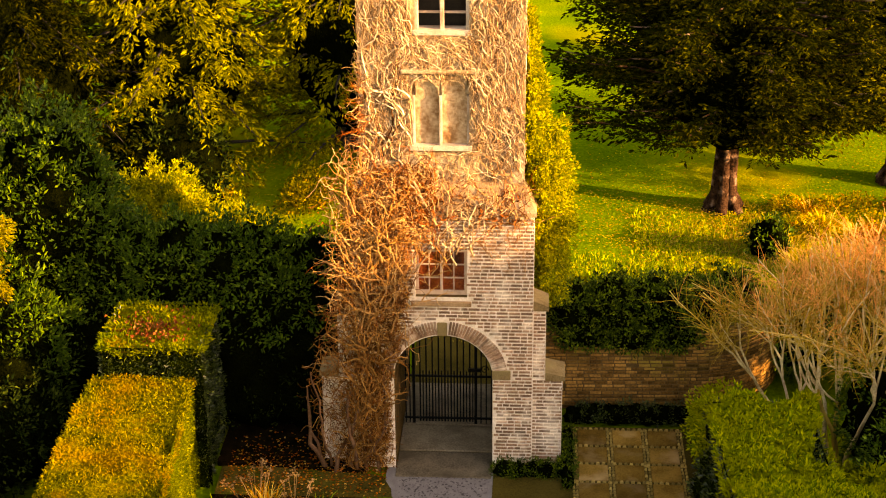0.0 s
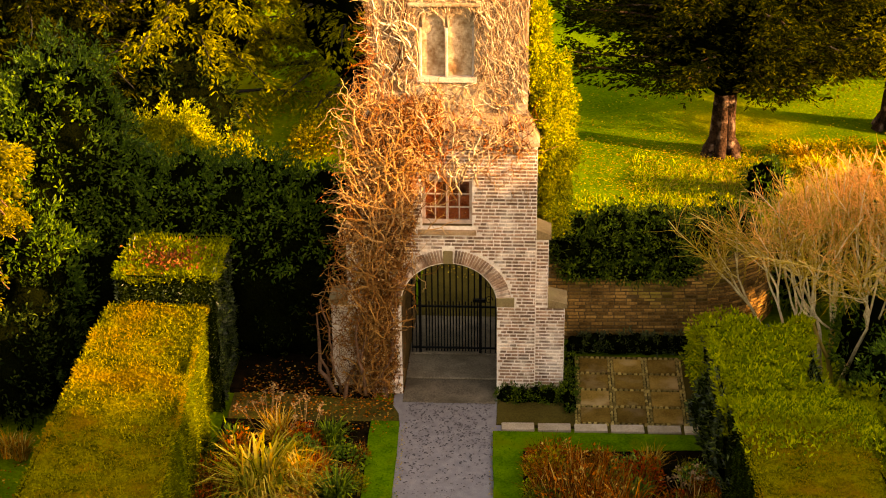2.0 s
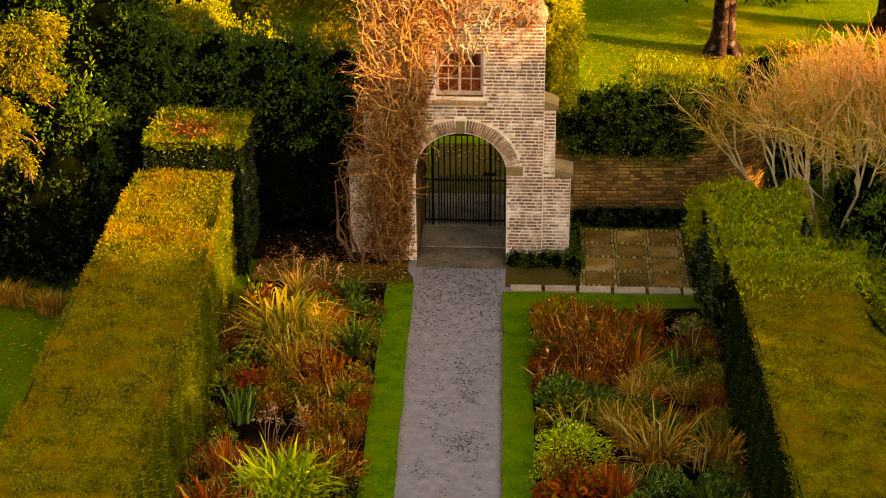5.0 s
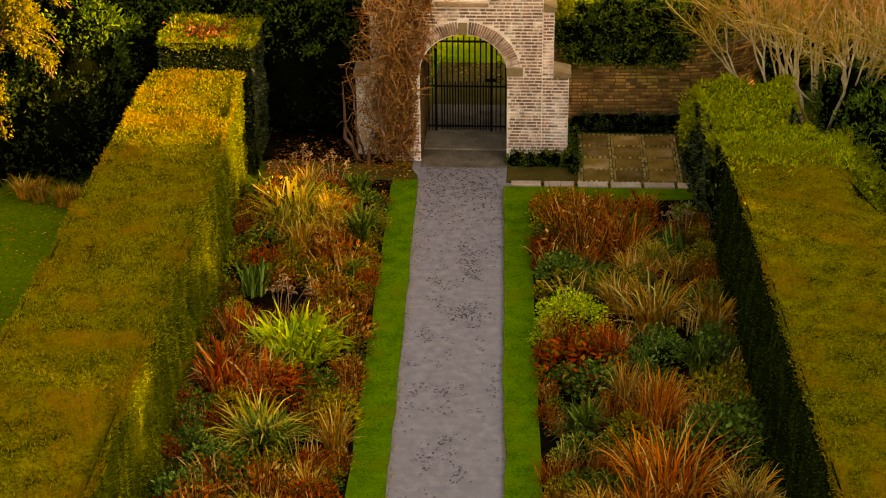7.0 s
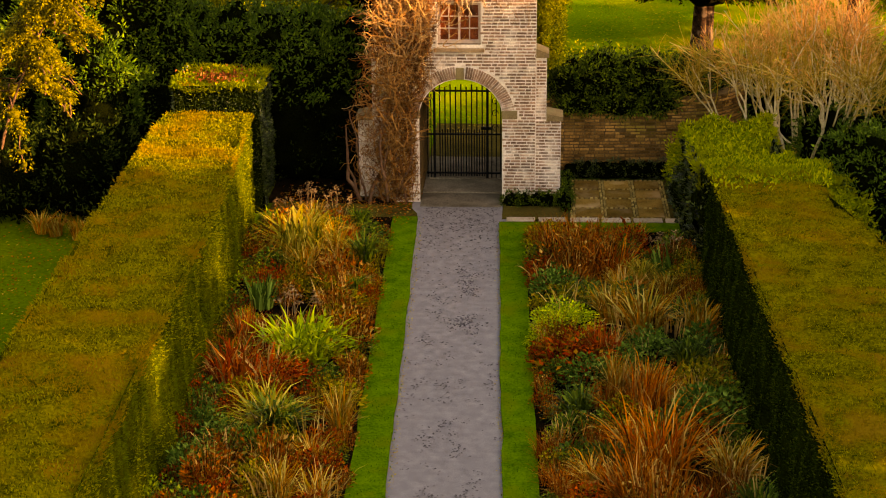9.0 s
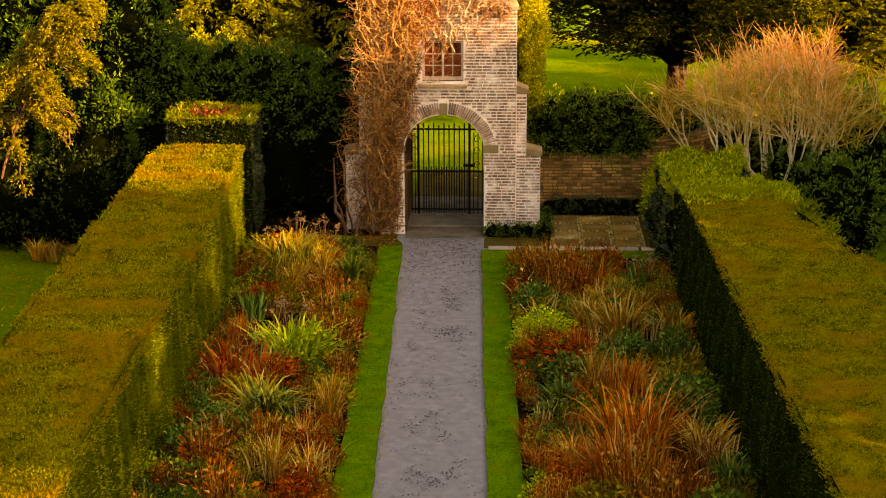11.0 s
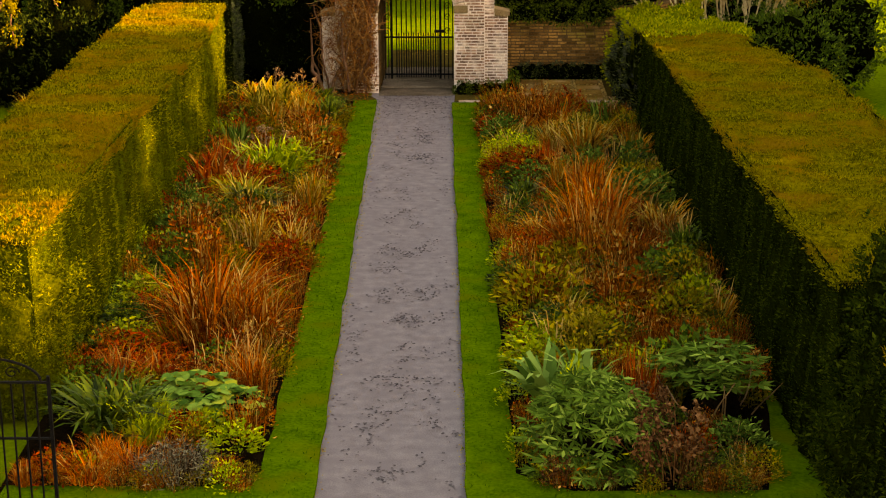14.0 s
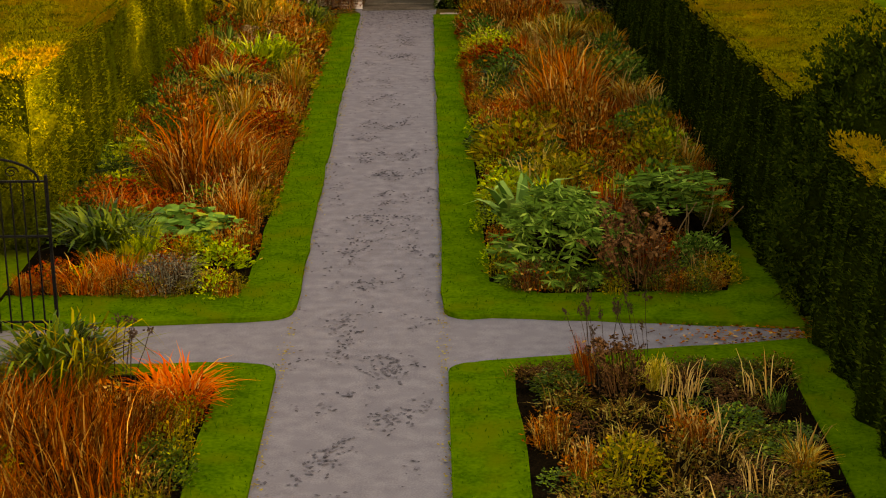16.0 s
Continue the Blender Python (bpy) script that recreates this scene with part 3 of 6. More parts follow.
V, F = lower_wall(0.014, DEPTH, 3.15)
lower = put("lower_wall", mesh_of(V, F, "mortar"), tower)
# Passage faces take the darker mortar to stand for shade under the arch.
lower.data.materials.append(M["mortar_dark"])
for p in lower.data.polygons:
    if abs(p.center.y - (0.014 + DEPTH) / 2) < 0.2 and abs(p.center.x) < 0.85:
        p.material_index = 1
bm = bmesh.new()
for x0, x1, y0, y1, z0, z1 in ((-1.44, -0.43, 0.014, 0.35, 3.15, 3.95), (0.39, 1.44, 0.014, 0.35, 3.15, 3.95), (-1.44, 1.44, 0.014, 0.35, 3.95, 4.55), (-1.44, 1.44, 0.9, DEPTH, 3.15, 4.55), (-1.44, -0.9, 0.35, 0.9, 3.15, 4.55), (0.9, 1.44, 0.35, 0.9, 3.15, 4.55)):
    box_bm(x0, x1, y0, y1, z0, z1, 0, bm)
upper_brick = part("window_wall", bm, "mortar", tower)
UY = 0.25  # front of the upper stage


def weathering():
    """The sloped set-off between the two stages."""
    a = [(-1.47, -0.03), (1.47, -0.03), (1.47, DEPTH + 0.03), (-1.47, DEPTH + 0.03)]
    b = [(-1.27, UY), (1.27, UY), (1.27, DEPTH - 0.25), (-1.27, DEPTH - 0.25)]
    V = [(*p, 4.555) for p in a] + [(*p, 4.62) for p in a] + [(*p, 5.02) for p in b]
    F = [[i, (i + 1) % 4, (i + 1) % 4 + 4, i + 4] for i in range(4)] + [[i + 4, (i + 1) % 4 + 4, (i + 1) % 4 + 8, i + 8] for i in range(4)] + [[0, 1, 2, 3], [8, 9, 10, 11]]
    return V, F


put("string_course", mesh_of(*weathering(), "weathered"), tower, label="weathered sloping stone string course")
ZT = 10.4
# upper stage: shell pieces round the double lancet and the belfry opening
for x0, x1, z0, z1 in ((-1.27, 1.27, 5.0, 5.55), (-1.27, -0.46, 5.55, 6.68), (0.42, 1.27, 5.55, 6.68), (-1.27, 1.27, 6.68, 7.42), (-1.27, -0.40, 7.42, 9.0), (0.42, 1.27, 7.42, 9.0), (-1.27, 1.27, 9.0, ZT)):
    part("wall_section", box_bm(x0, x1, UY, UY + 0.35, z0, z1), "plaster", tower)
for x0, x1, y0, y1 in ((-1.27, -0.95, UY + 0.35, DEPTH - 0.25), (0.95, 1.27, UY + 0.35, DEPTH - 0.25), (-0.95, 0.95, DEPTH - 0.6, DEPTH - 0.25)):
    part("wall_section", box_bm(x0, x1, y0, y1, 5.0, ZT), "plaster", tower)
part("roof", box_bm(-1.33, 1.33, UY - 0.06, DEPTH - 0.19, ZT, ZT + 0.12, 0.02), "stone", tower)

# buttresses, in two steps, on both flanks
for s in (1, -1):
    far = 1.93 if s > 0 else 2.0
    mid = 1.645 if s > 0 else 1.72
    name = "buttress"
    lo, hi = sorted((s * 1.44, s * far))
    b_low = part(name, box_bm(lo, hi, 0.17, 0.62, 0, 1.62), "mortar", tower, "stepped brick buttress")
    lo, hi = sorted((s * 1.44, s * mid))
    b_up = part(name, box_bm(lo, hi, 0.20, 0.58, 1.62, 2.86), "mortar", tower)
    for x0, x1, zc, y0, rise in ((mid + 0.004, far + 0.04, 1.62, 0.13, 0.15), (1.44, mid + 0.04, 2.86, 0.15, 0.18)):
        V = [(s * x0, y0, zc), (s * x1, y0, zc), (s * x1, y0, zc + 0.08), (s * x0, y0, zc + rise)]
        V += [(x, 0.66, z) for x, _, z in V]
        F = [[0, 1, 2, 3], [4, 5, 6, 7], [0, 1, 5, 4], [1, 2, 6, 5], [2, 3, 7, 6], [3, 0, 4, 7]]
        put("cap_stone", mesh_of(V, F, "stone"), tower, label="sloping grey cap stone")
    if s > 0:
        butt_r_low, butt_r_up = b_low, b_up

# arch dressings
for s in (1, -1):
    lo, hi = sorted((s * 0.79, s * 1.09))
    part("impost", box_bm(lo, hi, -0.03, 0.25, 1.70, 1.86, 0.01), "stone", tower, "grey impost stone")
part("keystone", box_bm(-0.09, 0.07, -0.014, 0.2, 2.47, 2.70, 0.012), "stone", tower, "grey keystone")


def brick_mesh(w, h, d, mat):
    """A brick with worn edges: a front face inset behind a narrow chamfer."""
    c = 0.006
    V = [(-w / 2, d, -h / 2), (w / 2, d, -h / 2), (w / 2, d, h / 2), (-w / 2, d, h / 2), (-w / 2, c, -h / 2), (w / 2, c, -h / 2), (w / 2, c, h / 2), (-w / 2, c, h / 2),
         (-w / 2 + c, 0, -h / 2 + c), (w / 2 - c, 0, -h / 2 + c), (w / 2 - c, 0, h / 2 - c), (-w / 2 + c, 0, h / 2 - c)]
    F = [[i, (i + 1) % 4, (i + 1) % 4 + 4, i + 4] for i in range(4)] + [[i + 4, (i + 1) % 4 + 4, (i + 1) % 4 + 8, i + 8] for i in range(4)] + [[8, 9, 10, 11]]
    return V, F


COURSE, BRICK = 0.0615, 0.195
BRICKS = []  # name of the wall, pose, size: laid at the end of the file


def lay(x0, x1, z0, z1, y, holds, out, rng):
    """Courses of alternate stretchers and headers; holds(x, z) tells where there is an opening or dressing."""
    row = 0
    z = z0
    while z + COURSE <= z1 + 0.001:
        x = x0
        step = row % 2
        if step:
            w = 0.06
            if not holds(x + w / 2, z + 0.04):
                out.append((x + w / 2, y, z + COURSE / 2, w - 0.014))
            x += w
        while x < x1 - 0.02:
            w = BRICK if rng.random() < 0.5 else 0.112
            w = min(w, x1 - x)
            if not (holds(x + 0.02, z + 0.02) or holds(x + w - 0.02, z + 0.02) or holds(x + 0.02, z + COURSE - 0.02) or holds(x + w - 0.02, z + COURSE - 0.02)):
                out.append((x + w / 2, y, z + COURSE / 2, w - 0.014))
            elif w > 0.15:
                for xx in (x + w * 0.25, x + w * 0.75):
                    if not (holds(xx - 0.05, z + 0.04) or holds(xx + 0.05, z + 0.04) or holds(xx, z + 0.01)):
                        out.append((xx, y, z + COURSE / 2, w / 2 - 0.014))
            x += w
        z += COURSE
        row += 1


def in_front(x, z):
    if abs(x) < 1.06 and ((x / 1.06) ** 2 + (max(0, z - 1.72) / 1.02) ** 2) < 1 and z >= 1.86:
        return True
    if abs(x) < 0.8 and z < 1.9:
        return True
    if 0.77 < abs(x) < 1.1 and 1.69 < z < 1.87:
        return True
    if -0.425 < x < 0.385 and 3.12 < z < 3.945:
        return True
    if -0.52 < x < 0.48 and 2.96 < z < 3.12:
        return True
    if -0.1 < x < 0.08 and 2.4 < z < 2.77:
        return True
    return False


front_bricks, butt_bricks = [], []
brng = np.random.default_rng(3)
lay(-1.44, 1.44, 0.02, 4.54, 0.0, in_front, front_bricks, brng)
lay(1.445, 1.93, 0.02, 1.62, 0.157, lambda x, z: False, butt_bricks, brng)
lay(1.445, 1.645, 1.64, 2.86, 0.187, lambda x, z: False, butt_bricks, brng)
ring = []
for i in range(62):
    a = math.pi * (i + 0.5) / 62
    x, z = 0.93 * math.cos(a), 1.72 + 0.885 * math.sin(a)
    if z > 1.87 and abs(x + 0.01) > 0.1:
        ring.append((x, z, math.degrees(math.atan2(math.sin(a) * 0.93, math.cos(a) * 0.885))))

# casement window
win = new("window")
win.parent = tower
win.matrix_basis = pose(-0.02, 0.10, 3.15)
part("frame", box_bm(-0.41, -0.36, 0, 0.06, 0.0, 0.8, 0.005), "paint", win)
part("frame", box_bm(0.36, 0.41, 0, 0.06, 0.0, 0.8, 0.005), "paint", win)
part("frame", box_bm(-0.36, 0.36, 0, 0.06, 0.0, 0.07, 0.005), "paint", win)
part("frame", box_bm(-0.36, 0.36, 0, 0.06, 0.74, 0.8, 0.005), "paint", win)
part("mullion", box_bm(-0.02, 0.02, -0.005, 0.06, 0.07, 0.74, 0.005), "paint", win)
for s in (-0.195, 0.195):
    part("glazing_bar", box_bm(s - 0.009, s + 0.009, 0.012, 0.04, 0.07, 0.74), "paint", win)
    for z in (0.29, 0.52):
        part("glazing_bar", box_bm(s - 0.165, s + 0.165, 0.014, 0.038, z - 0.009, z + 0.009), "paint", win)
    for i in (-1, 1):
        for z0, z1 in ((0.07, 0.281), (0.299, 0.511), (0.529, 0.74)):
            lo, hi = (s - 0.165, s - 0.009) if i < 0 else (s + 0.009, s + 0.165)
            pn = part("pane", box_bm(lo, hi, 0.022, 0.028, z0, z1), "glass", win)
            pn.visible_shadow = False
part("curtain", box_bm(-0.36, 0.36, 0.045, 0.06, 0.05, 0.76), "curtain", win, "rust-red blind behind the glass")
# Dark plate added behind the panes for the unlit room.
part("shade_backing", box_bm(-0.88, 0.88, 0.70, 0.76, -0.2, 1.2), "dark", win)
part("window_sill", box_bm(-0.50, 0.46, -0.06, 0.12, 3.01, 3.08, 0.012), "weathered", tower, "pale stone window sill")

# blind double lancet with hood mould
bm = box_bm(-0.45, 0.41, UY + 0.09, UY + 0.15, 5.55, 6.7)
part("blind_panel", bm, "infill", tower, "blind infill of the double lancet window")


def lancet_head():
    """Spandrel over two round-headed lights."""
    V, F = [], []
    n = 14
    for c in (-0.22, 0.18):
        o = len(V)
        for y in (UY + 0.02, UY + 0.2):
            for i in range(n + 1):
                a = math.pi * i / n
                V.append((c - 0.17 * math.cos(a), y, 6.40 + 0.24 * math.sin(a)))
                V.append((c - 0.20 * math.cos(a) * (1 if 0 < i < n else 1), y, 6.70))
        m = 2 * (n + 1)
        F += [[o + 2 * i, o + 2 * i + 2, o + 2 * i + 3, o + 2 * i + 1] for i in range(n)]
        F += [[o + 2 * i, o + 2 * i + 2, o + m + 2 * i + 2, o + m + 2 * i] for i in range(n)]
    return V, F


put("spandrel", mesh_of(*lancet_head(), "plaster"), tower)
for x0, x1 in ((-0.46, -0.415), (-0.045, 0.0), (0.38, 0.42)):
    part("mullion", box_bm(x0, x1, UY - 0.01 if x0 < 0.3 else UY + 0.03, UY + 0.2, 5.62, 6.42, 0.012), "stone_pale", tower, "pale stone mullion")
part("window_sill", box_bm(-0.50, 0.46, UY - 0.05, UY + 0.2, 5.54, 5.62, 0.01), "stone_pale", tower)
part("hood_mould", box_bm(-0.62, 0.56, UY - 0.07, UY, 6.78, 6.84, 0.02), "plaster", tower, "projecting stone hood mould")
# belfry window
for x0, x1 in ((-0.40, -0.35), (-0.02, 0.04), (0.37, 0.42)):
    part("mullion", box_bm(x0, x1, UY + 0.02, UY + 0.2, 7.42, 9.0, 0.01), "stone_pale", tower)
part("window_sill", box_bm(-0.44, 0.46, UY - 0.03, UY + 0.25, 7.37, 7.45, 0.01), "stone_pale", tower)
for i in range(6):
    for x0, x1 in ((-0.35, -0.02), (0.04, 0.37)):
        part("louvre", box_bm(x0, x1, UY + 0.18, UY + 0.22, 7.66 + 0.22 * i, 7.69 + 0.22 * i), "paint", tower)
# Dark plate added behind the louvres for the unlit belfry.
part("shade_backing", box_bm(-0.94, 0.94, UY + 0.5, UY + 0.56, 7.0, 9.5), "dark", tower)

# threshold slabs in the passage
for y0, y1, z in ((-0.28, 0.52, 0.02), (0.55, 1.38, 0.035), (1.41, 2.9, 0.05)):
    tagged(part("threshold_slab", box_bm(-0.79, 0.79, y0, y1, -0.05, z, 0.012), "slab_pale", None), "worn stone slab under the arch", "paving", kind="structure")

# iron gate in the passage
GY = 1.45
gate = thing("iron_gate", "closed black wrought-iron gate under the arch", "gate", (0, GY, 0.05))


def bar(name, x0, x1, z0, z1, t, parent, mat="iron"):
    return part(name, box_bm(x0, x1, -t / 2, t / 2, z0, z1), mat, parent)


for x in (-0.60, 0.47):
    bar("stile", x - 0.025, x + 0.025, 0, 1.98, 0.05, gate)
for z in (0.08, 0.90, 1.80):
    bar("rail", -0.76, 0.76, z, z + 0.035, 0.03, gate)
for i in range(9):
    x = -0.49 + 0.107 * i
    bar("gate_bar", x - 0.013, x + 0.013, 0.03, 1.95 if i % 2 == 0 else 1.9, 0.02, gate)
    if i < 9:
        bar("dog_bar", x + 0.042, x + 0.063, 0.03, 1.02, 0.02, gate)
for x in (-0.74, -0.67, 0.56, 0.65, 0.74):
    bar("gate_bar", x - 0.010, x + 0.010, 0.0, 1.75, 0.02, gate)
for cx in (-0.69, 0.62):
    for cz in (1.05, 1.35, 1.6):
        t = np.linspace(0, 9.0, 22)
        line = np.stack([cx + 0.07 * (1 - t / 10) * np.cos(t), 0 * t, cz + 0.09 * (1 - t / 10) * np.sin(t)], 1)
        put("scroll", mesh_of(*tubes([line], [(0.009, 0.007)], 5), "iron"), gate)
part("latch", box_bm(0.34, 0.56, -0.04, 0.02, 1.02, 1.08), "iron", gate)

# ---- garden wall, curving away at its end ----
wall = thing("garden_wall", "old dark brick garden wall with moss", "wall", kind="structure")


def wall_line(s):
    """A point and heading along the wall, s metres from the tower."""
    if s < 2.6:
        return 1.6 + s, 2.12 + 0.10 * s / 2.6, 0.04
    r = 1.75
    a = (s - 2.6) / r
    return 4.2 + r * math.sin(a), 2.22 + r * (1 - math.cos(a)), a


WALL_LEN = 2.6 + 1.75 * 1.45
V, F = [], []
ns = 40
for i in range(ns + 1):
    x, y, a = wall_line(WALL_LEN * i / ns)
    for off in (0.014, 0.34):
        for z in (0.0, 1.52):
            V.append((x - off * math.sin(a), y + off * math.cos(a), z))
for i in range(ns):
    o = 4 * i
    for p, q in ((0, 1), (1, 3), (3, 2)):
        F.append([o + p, o + 4 + p, o + 4 + q, o + q])
F += [[0, 1, 3, 2], [4 * ns, 4 * ns + 1, 4 * ns + 3, 4 * ns + 2]]
wall_core = put("wall_core", mesh_of(V, F, "mortar_dark"), wall)
# plain wall on the other flank, behind the evergreens
part("wall_core", box_bm(-14, -1.5, 2.1, 2.45, 0, 1.6), "mortar_dark", wall)

# ---- clipped hedges ----
def clipped(name, label, u0, u1, v0, v1, h, rng, density=420, top="yew_top", side="yew_side", seed=0.0, group="", flare=0.0, rough=0.075, leaf=0.05, core_top="yew_mat", taper=0.0, core_side="flank_shade", hidden=0):
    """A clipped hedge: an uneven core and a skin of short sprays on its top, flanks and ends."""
    hedge = thing(name, label, "hedge", group=group)
    nu, nv, nz = max(3, int((u1 - u0) / 0.25)), max(4, int((v1 - v0) / 0.12)), max(3, int(h / 0.3))
    V, F = [], []

    def grid(fn, a, b):
        o = len(V)
        for i in range(a + 1):
            for j in range(b + 1):
                V.append(fn(i / a, j / b))
        for i in range(a):
            for j in range(b):
                p = o + i * (b + 1) + j
                F.append([p, p + 1, p + b + 2, p + b + 1])

    def dent(p, n, k):
        g = rough * (wob(p, 1.3, seed) * 1.2 + 0.6 * wob(p, 4.0, seed + 5))
        if k == "top":
            g += 0.03 * wob((p[0] * 0.5, p[1] * 4.2, 0.0), 1.0, seed + 3) + 0.022 * wob((p[0] * 1.4, p[1] * 9.0, 0.0), 1.0, seed + 4)
        if k == "side":
            g += 0.15 * wob((p[0] * 3.2, p[1] * 3.2, p[2] * 0.3), 1.0, seed + 9)
        return g

    def place(u, v, z, n, k):
        p = G(u, v, z)
        g = dent(p, n, k) * (1 - (z / h) ** 6 if k == "side" else 1) - 0.03
        return (p[0] + n[0] * g, p[1] + n[1] * g, p[2] + n[2] * g)

    def right(v):
        return u1 - taper * max(0.0, 1 - (v - v0) / 5.0)

    faces = [("top", lambda a, b: (u0 + (right(v0 + (v1 - v0) * b) - u0) * a, v0 + (v1 - v0) * b, h), (0, 0, 1), nu, nv, (u1 - u0) * (v1 - v0)),
             ("side", lambda a, b: (right(v0 + (v1 - v0) * a), v0 + (v1 - v0) * a, h * b), (1, 0, 0), nv, nz, (v1 - v0) * h),
             ("side", lambda a, b: (u0 - flare * (1 - b), v0 + (v1 - v0) * a, h * b), (-1, 0, 0), nv, nz, (v1 - v0) * h),
             ("side", lambda a, b: (u0 + (u1 - u0) * a, v1, h * b), (0, -1, 0), nu, nz, (u1 - u0) * h),
             ("side", lambda a, b: (u0 + (right(v0) - u0) * a, v0, h * b), (0, 1, 0), nu, nz, (u1 - u0) * h)]
    tops, sides = [], []
    for k, fn, n, a, b, area in faces:
        grid(lambda i, j: place(*fn(i, j), n, k), a, b)
        m = int(area * density * (2.2 if k == "top" else 2.0) * (0.12 if n[0] and n[0] == hidden else 1.0))
        ab = rng.uniform(0, 1, (m, 2))
        P = []
        for i, j in ab:
            q = fn(i, j)
            p = np.array(place(*q, n, k))
            P.append(p)
        P = np.array(P)
        N = np.array(n, float)
        lift = np.array([0, 0, 0.5 if k == "side" else 0.0])
        D = unit(N * 0.8 + lift + rng.normal(0, 0.55, (m, 3)))
        (tops if k == "top" else sides).append(leaf_cards(P, D, rng.uniform(0.6, 1.4, m) * leaf, rng.uniform(0.5, 1.1, m) * leaf * 0.42, rng))
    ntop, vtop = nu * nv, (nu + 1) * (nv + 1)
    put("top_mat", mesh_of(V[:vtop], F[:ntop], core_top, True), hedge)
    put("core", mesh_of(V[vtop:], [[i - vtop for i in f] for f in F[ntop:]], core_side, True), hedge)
    # growth that rounds the shoulders
    for ua, va, ub, vb, n in ((u0, v0, u0, v1, (-1, 0, 1)), (0, v0, 0, v1, (1, 0, 1)), (u0, v1, u1, v1, (0, -1, 1)), (u0, v0, u1, v0, (0, 1, 1))):
        m = int(340 * (abs(ub - ua) + abs(vb - va)))
        q = rng.uniform(0, 1, m)
        P = []
        for k in q:
            v = va + (vb - va) * k
            u = right(v) if n[0] > 0 else ua + (ub - ua) * k
            P.append(place(min(u, right(v)), v, h, (0, 0, 1), "top"))
        P = np.array(P) + rng.normal(0, 0.03, (m, 3)) - np.array(n) * 0.02
        tops.append(leaf_cards(P, unit(np.array(n, float) * 0.8 + rng.normal(0, 0.5, (m, 3))), rng.uniform(0.6, 1.4, m) * leaf, rng.uniform(0.5, 1.1, m) * leaf * 0.5, rng))
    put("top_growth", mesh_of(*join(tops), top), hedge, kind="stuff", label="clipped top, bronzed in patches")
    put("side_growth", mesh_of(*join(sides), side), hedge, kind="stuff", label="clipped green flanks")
    return hedge


hr = np.random.default_rng(11)
# Hedge colours differ by the light each flank gets, not by foliage.
clipped("hedge", "long flat-topped clipped yew hedge", -5.58, -3.74, 0.7, 18.4, 2.0, hr, seed=1.0, group="clipped hedges", taper=0.22, hidden=-1, side="yew_gold", core_side="flank_lit")
clipped("hedge", "long flat-topped clipped yew hedge with grooved flank coloured for shade", 4.26, 6.6, 3.7, 19.7, 1.98, hr, leaf=0.042, seed=4.0, group="clipped hedges", flare=0.15, taper=0.9, hidden=1)
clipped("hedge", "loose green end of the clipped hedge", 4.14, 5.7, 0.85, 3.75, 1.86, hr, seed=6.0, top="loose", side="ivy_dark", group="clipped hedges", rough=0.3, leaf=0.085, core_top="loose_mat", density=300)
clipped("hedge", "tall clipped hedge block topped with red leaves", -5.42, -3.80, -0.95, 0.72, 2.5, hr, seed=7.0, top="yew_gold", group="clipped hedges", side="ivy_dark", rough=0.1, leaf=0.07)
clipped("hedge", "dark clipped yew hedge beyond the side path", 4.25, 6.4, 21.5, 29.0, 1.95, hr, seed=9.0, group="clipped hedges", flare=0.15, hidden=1)


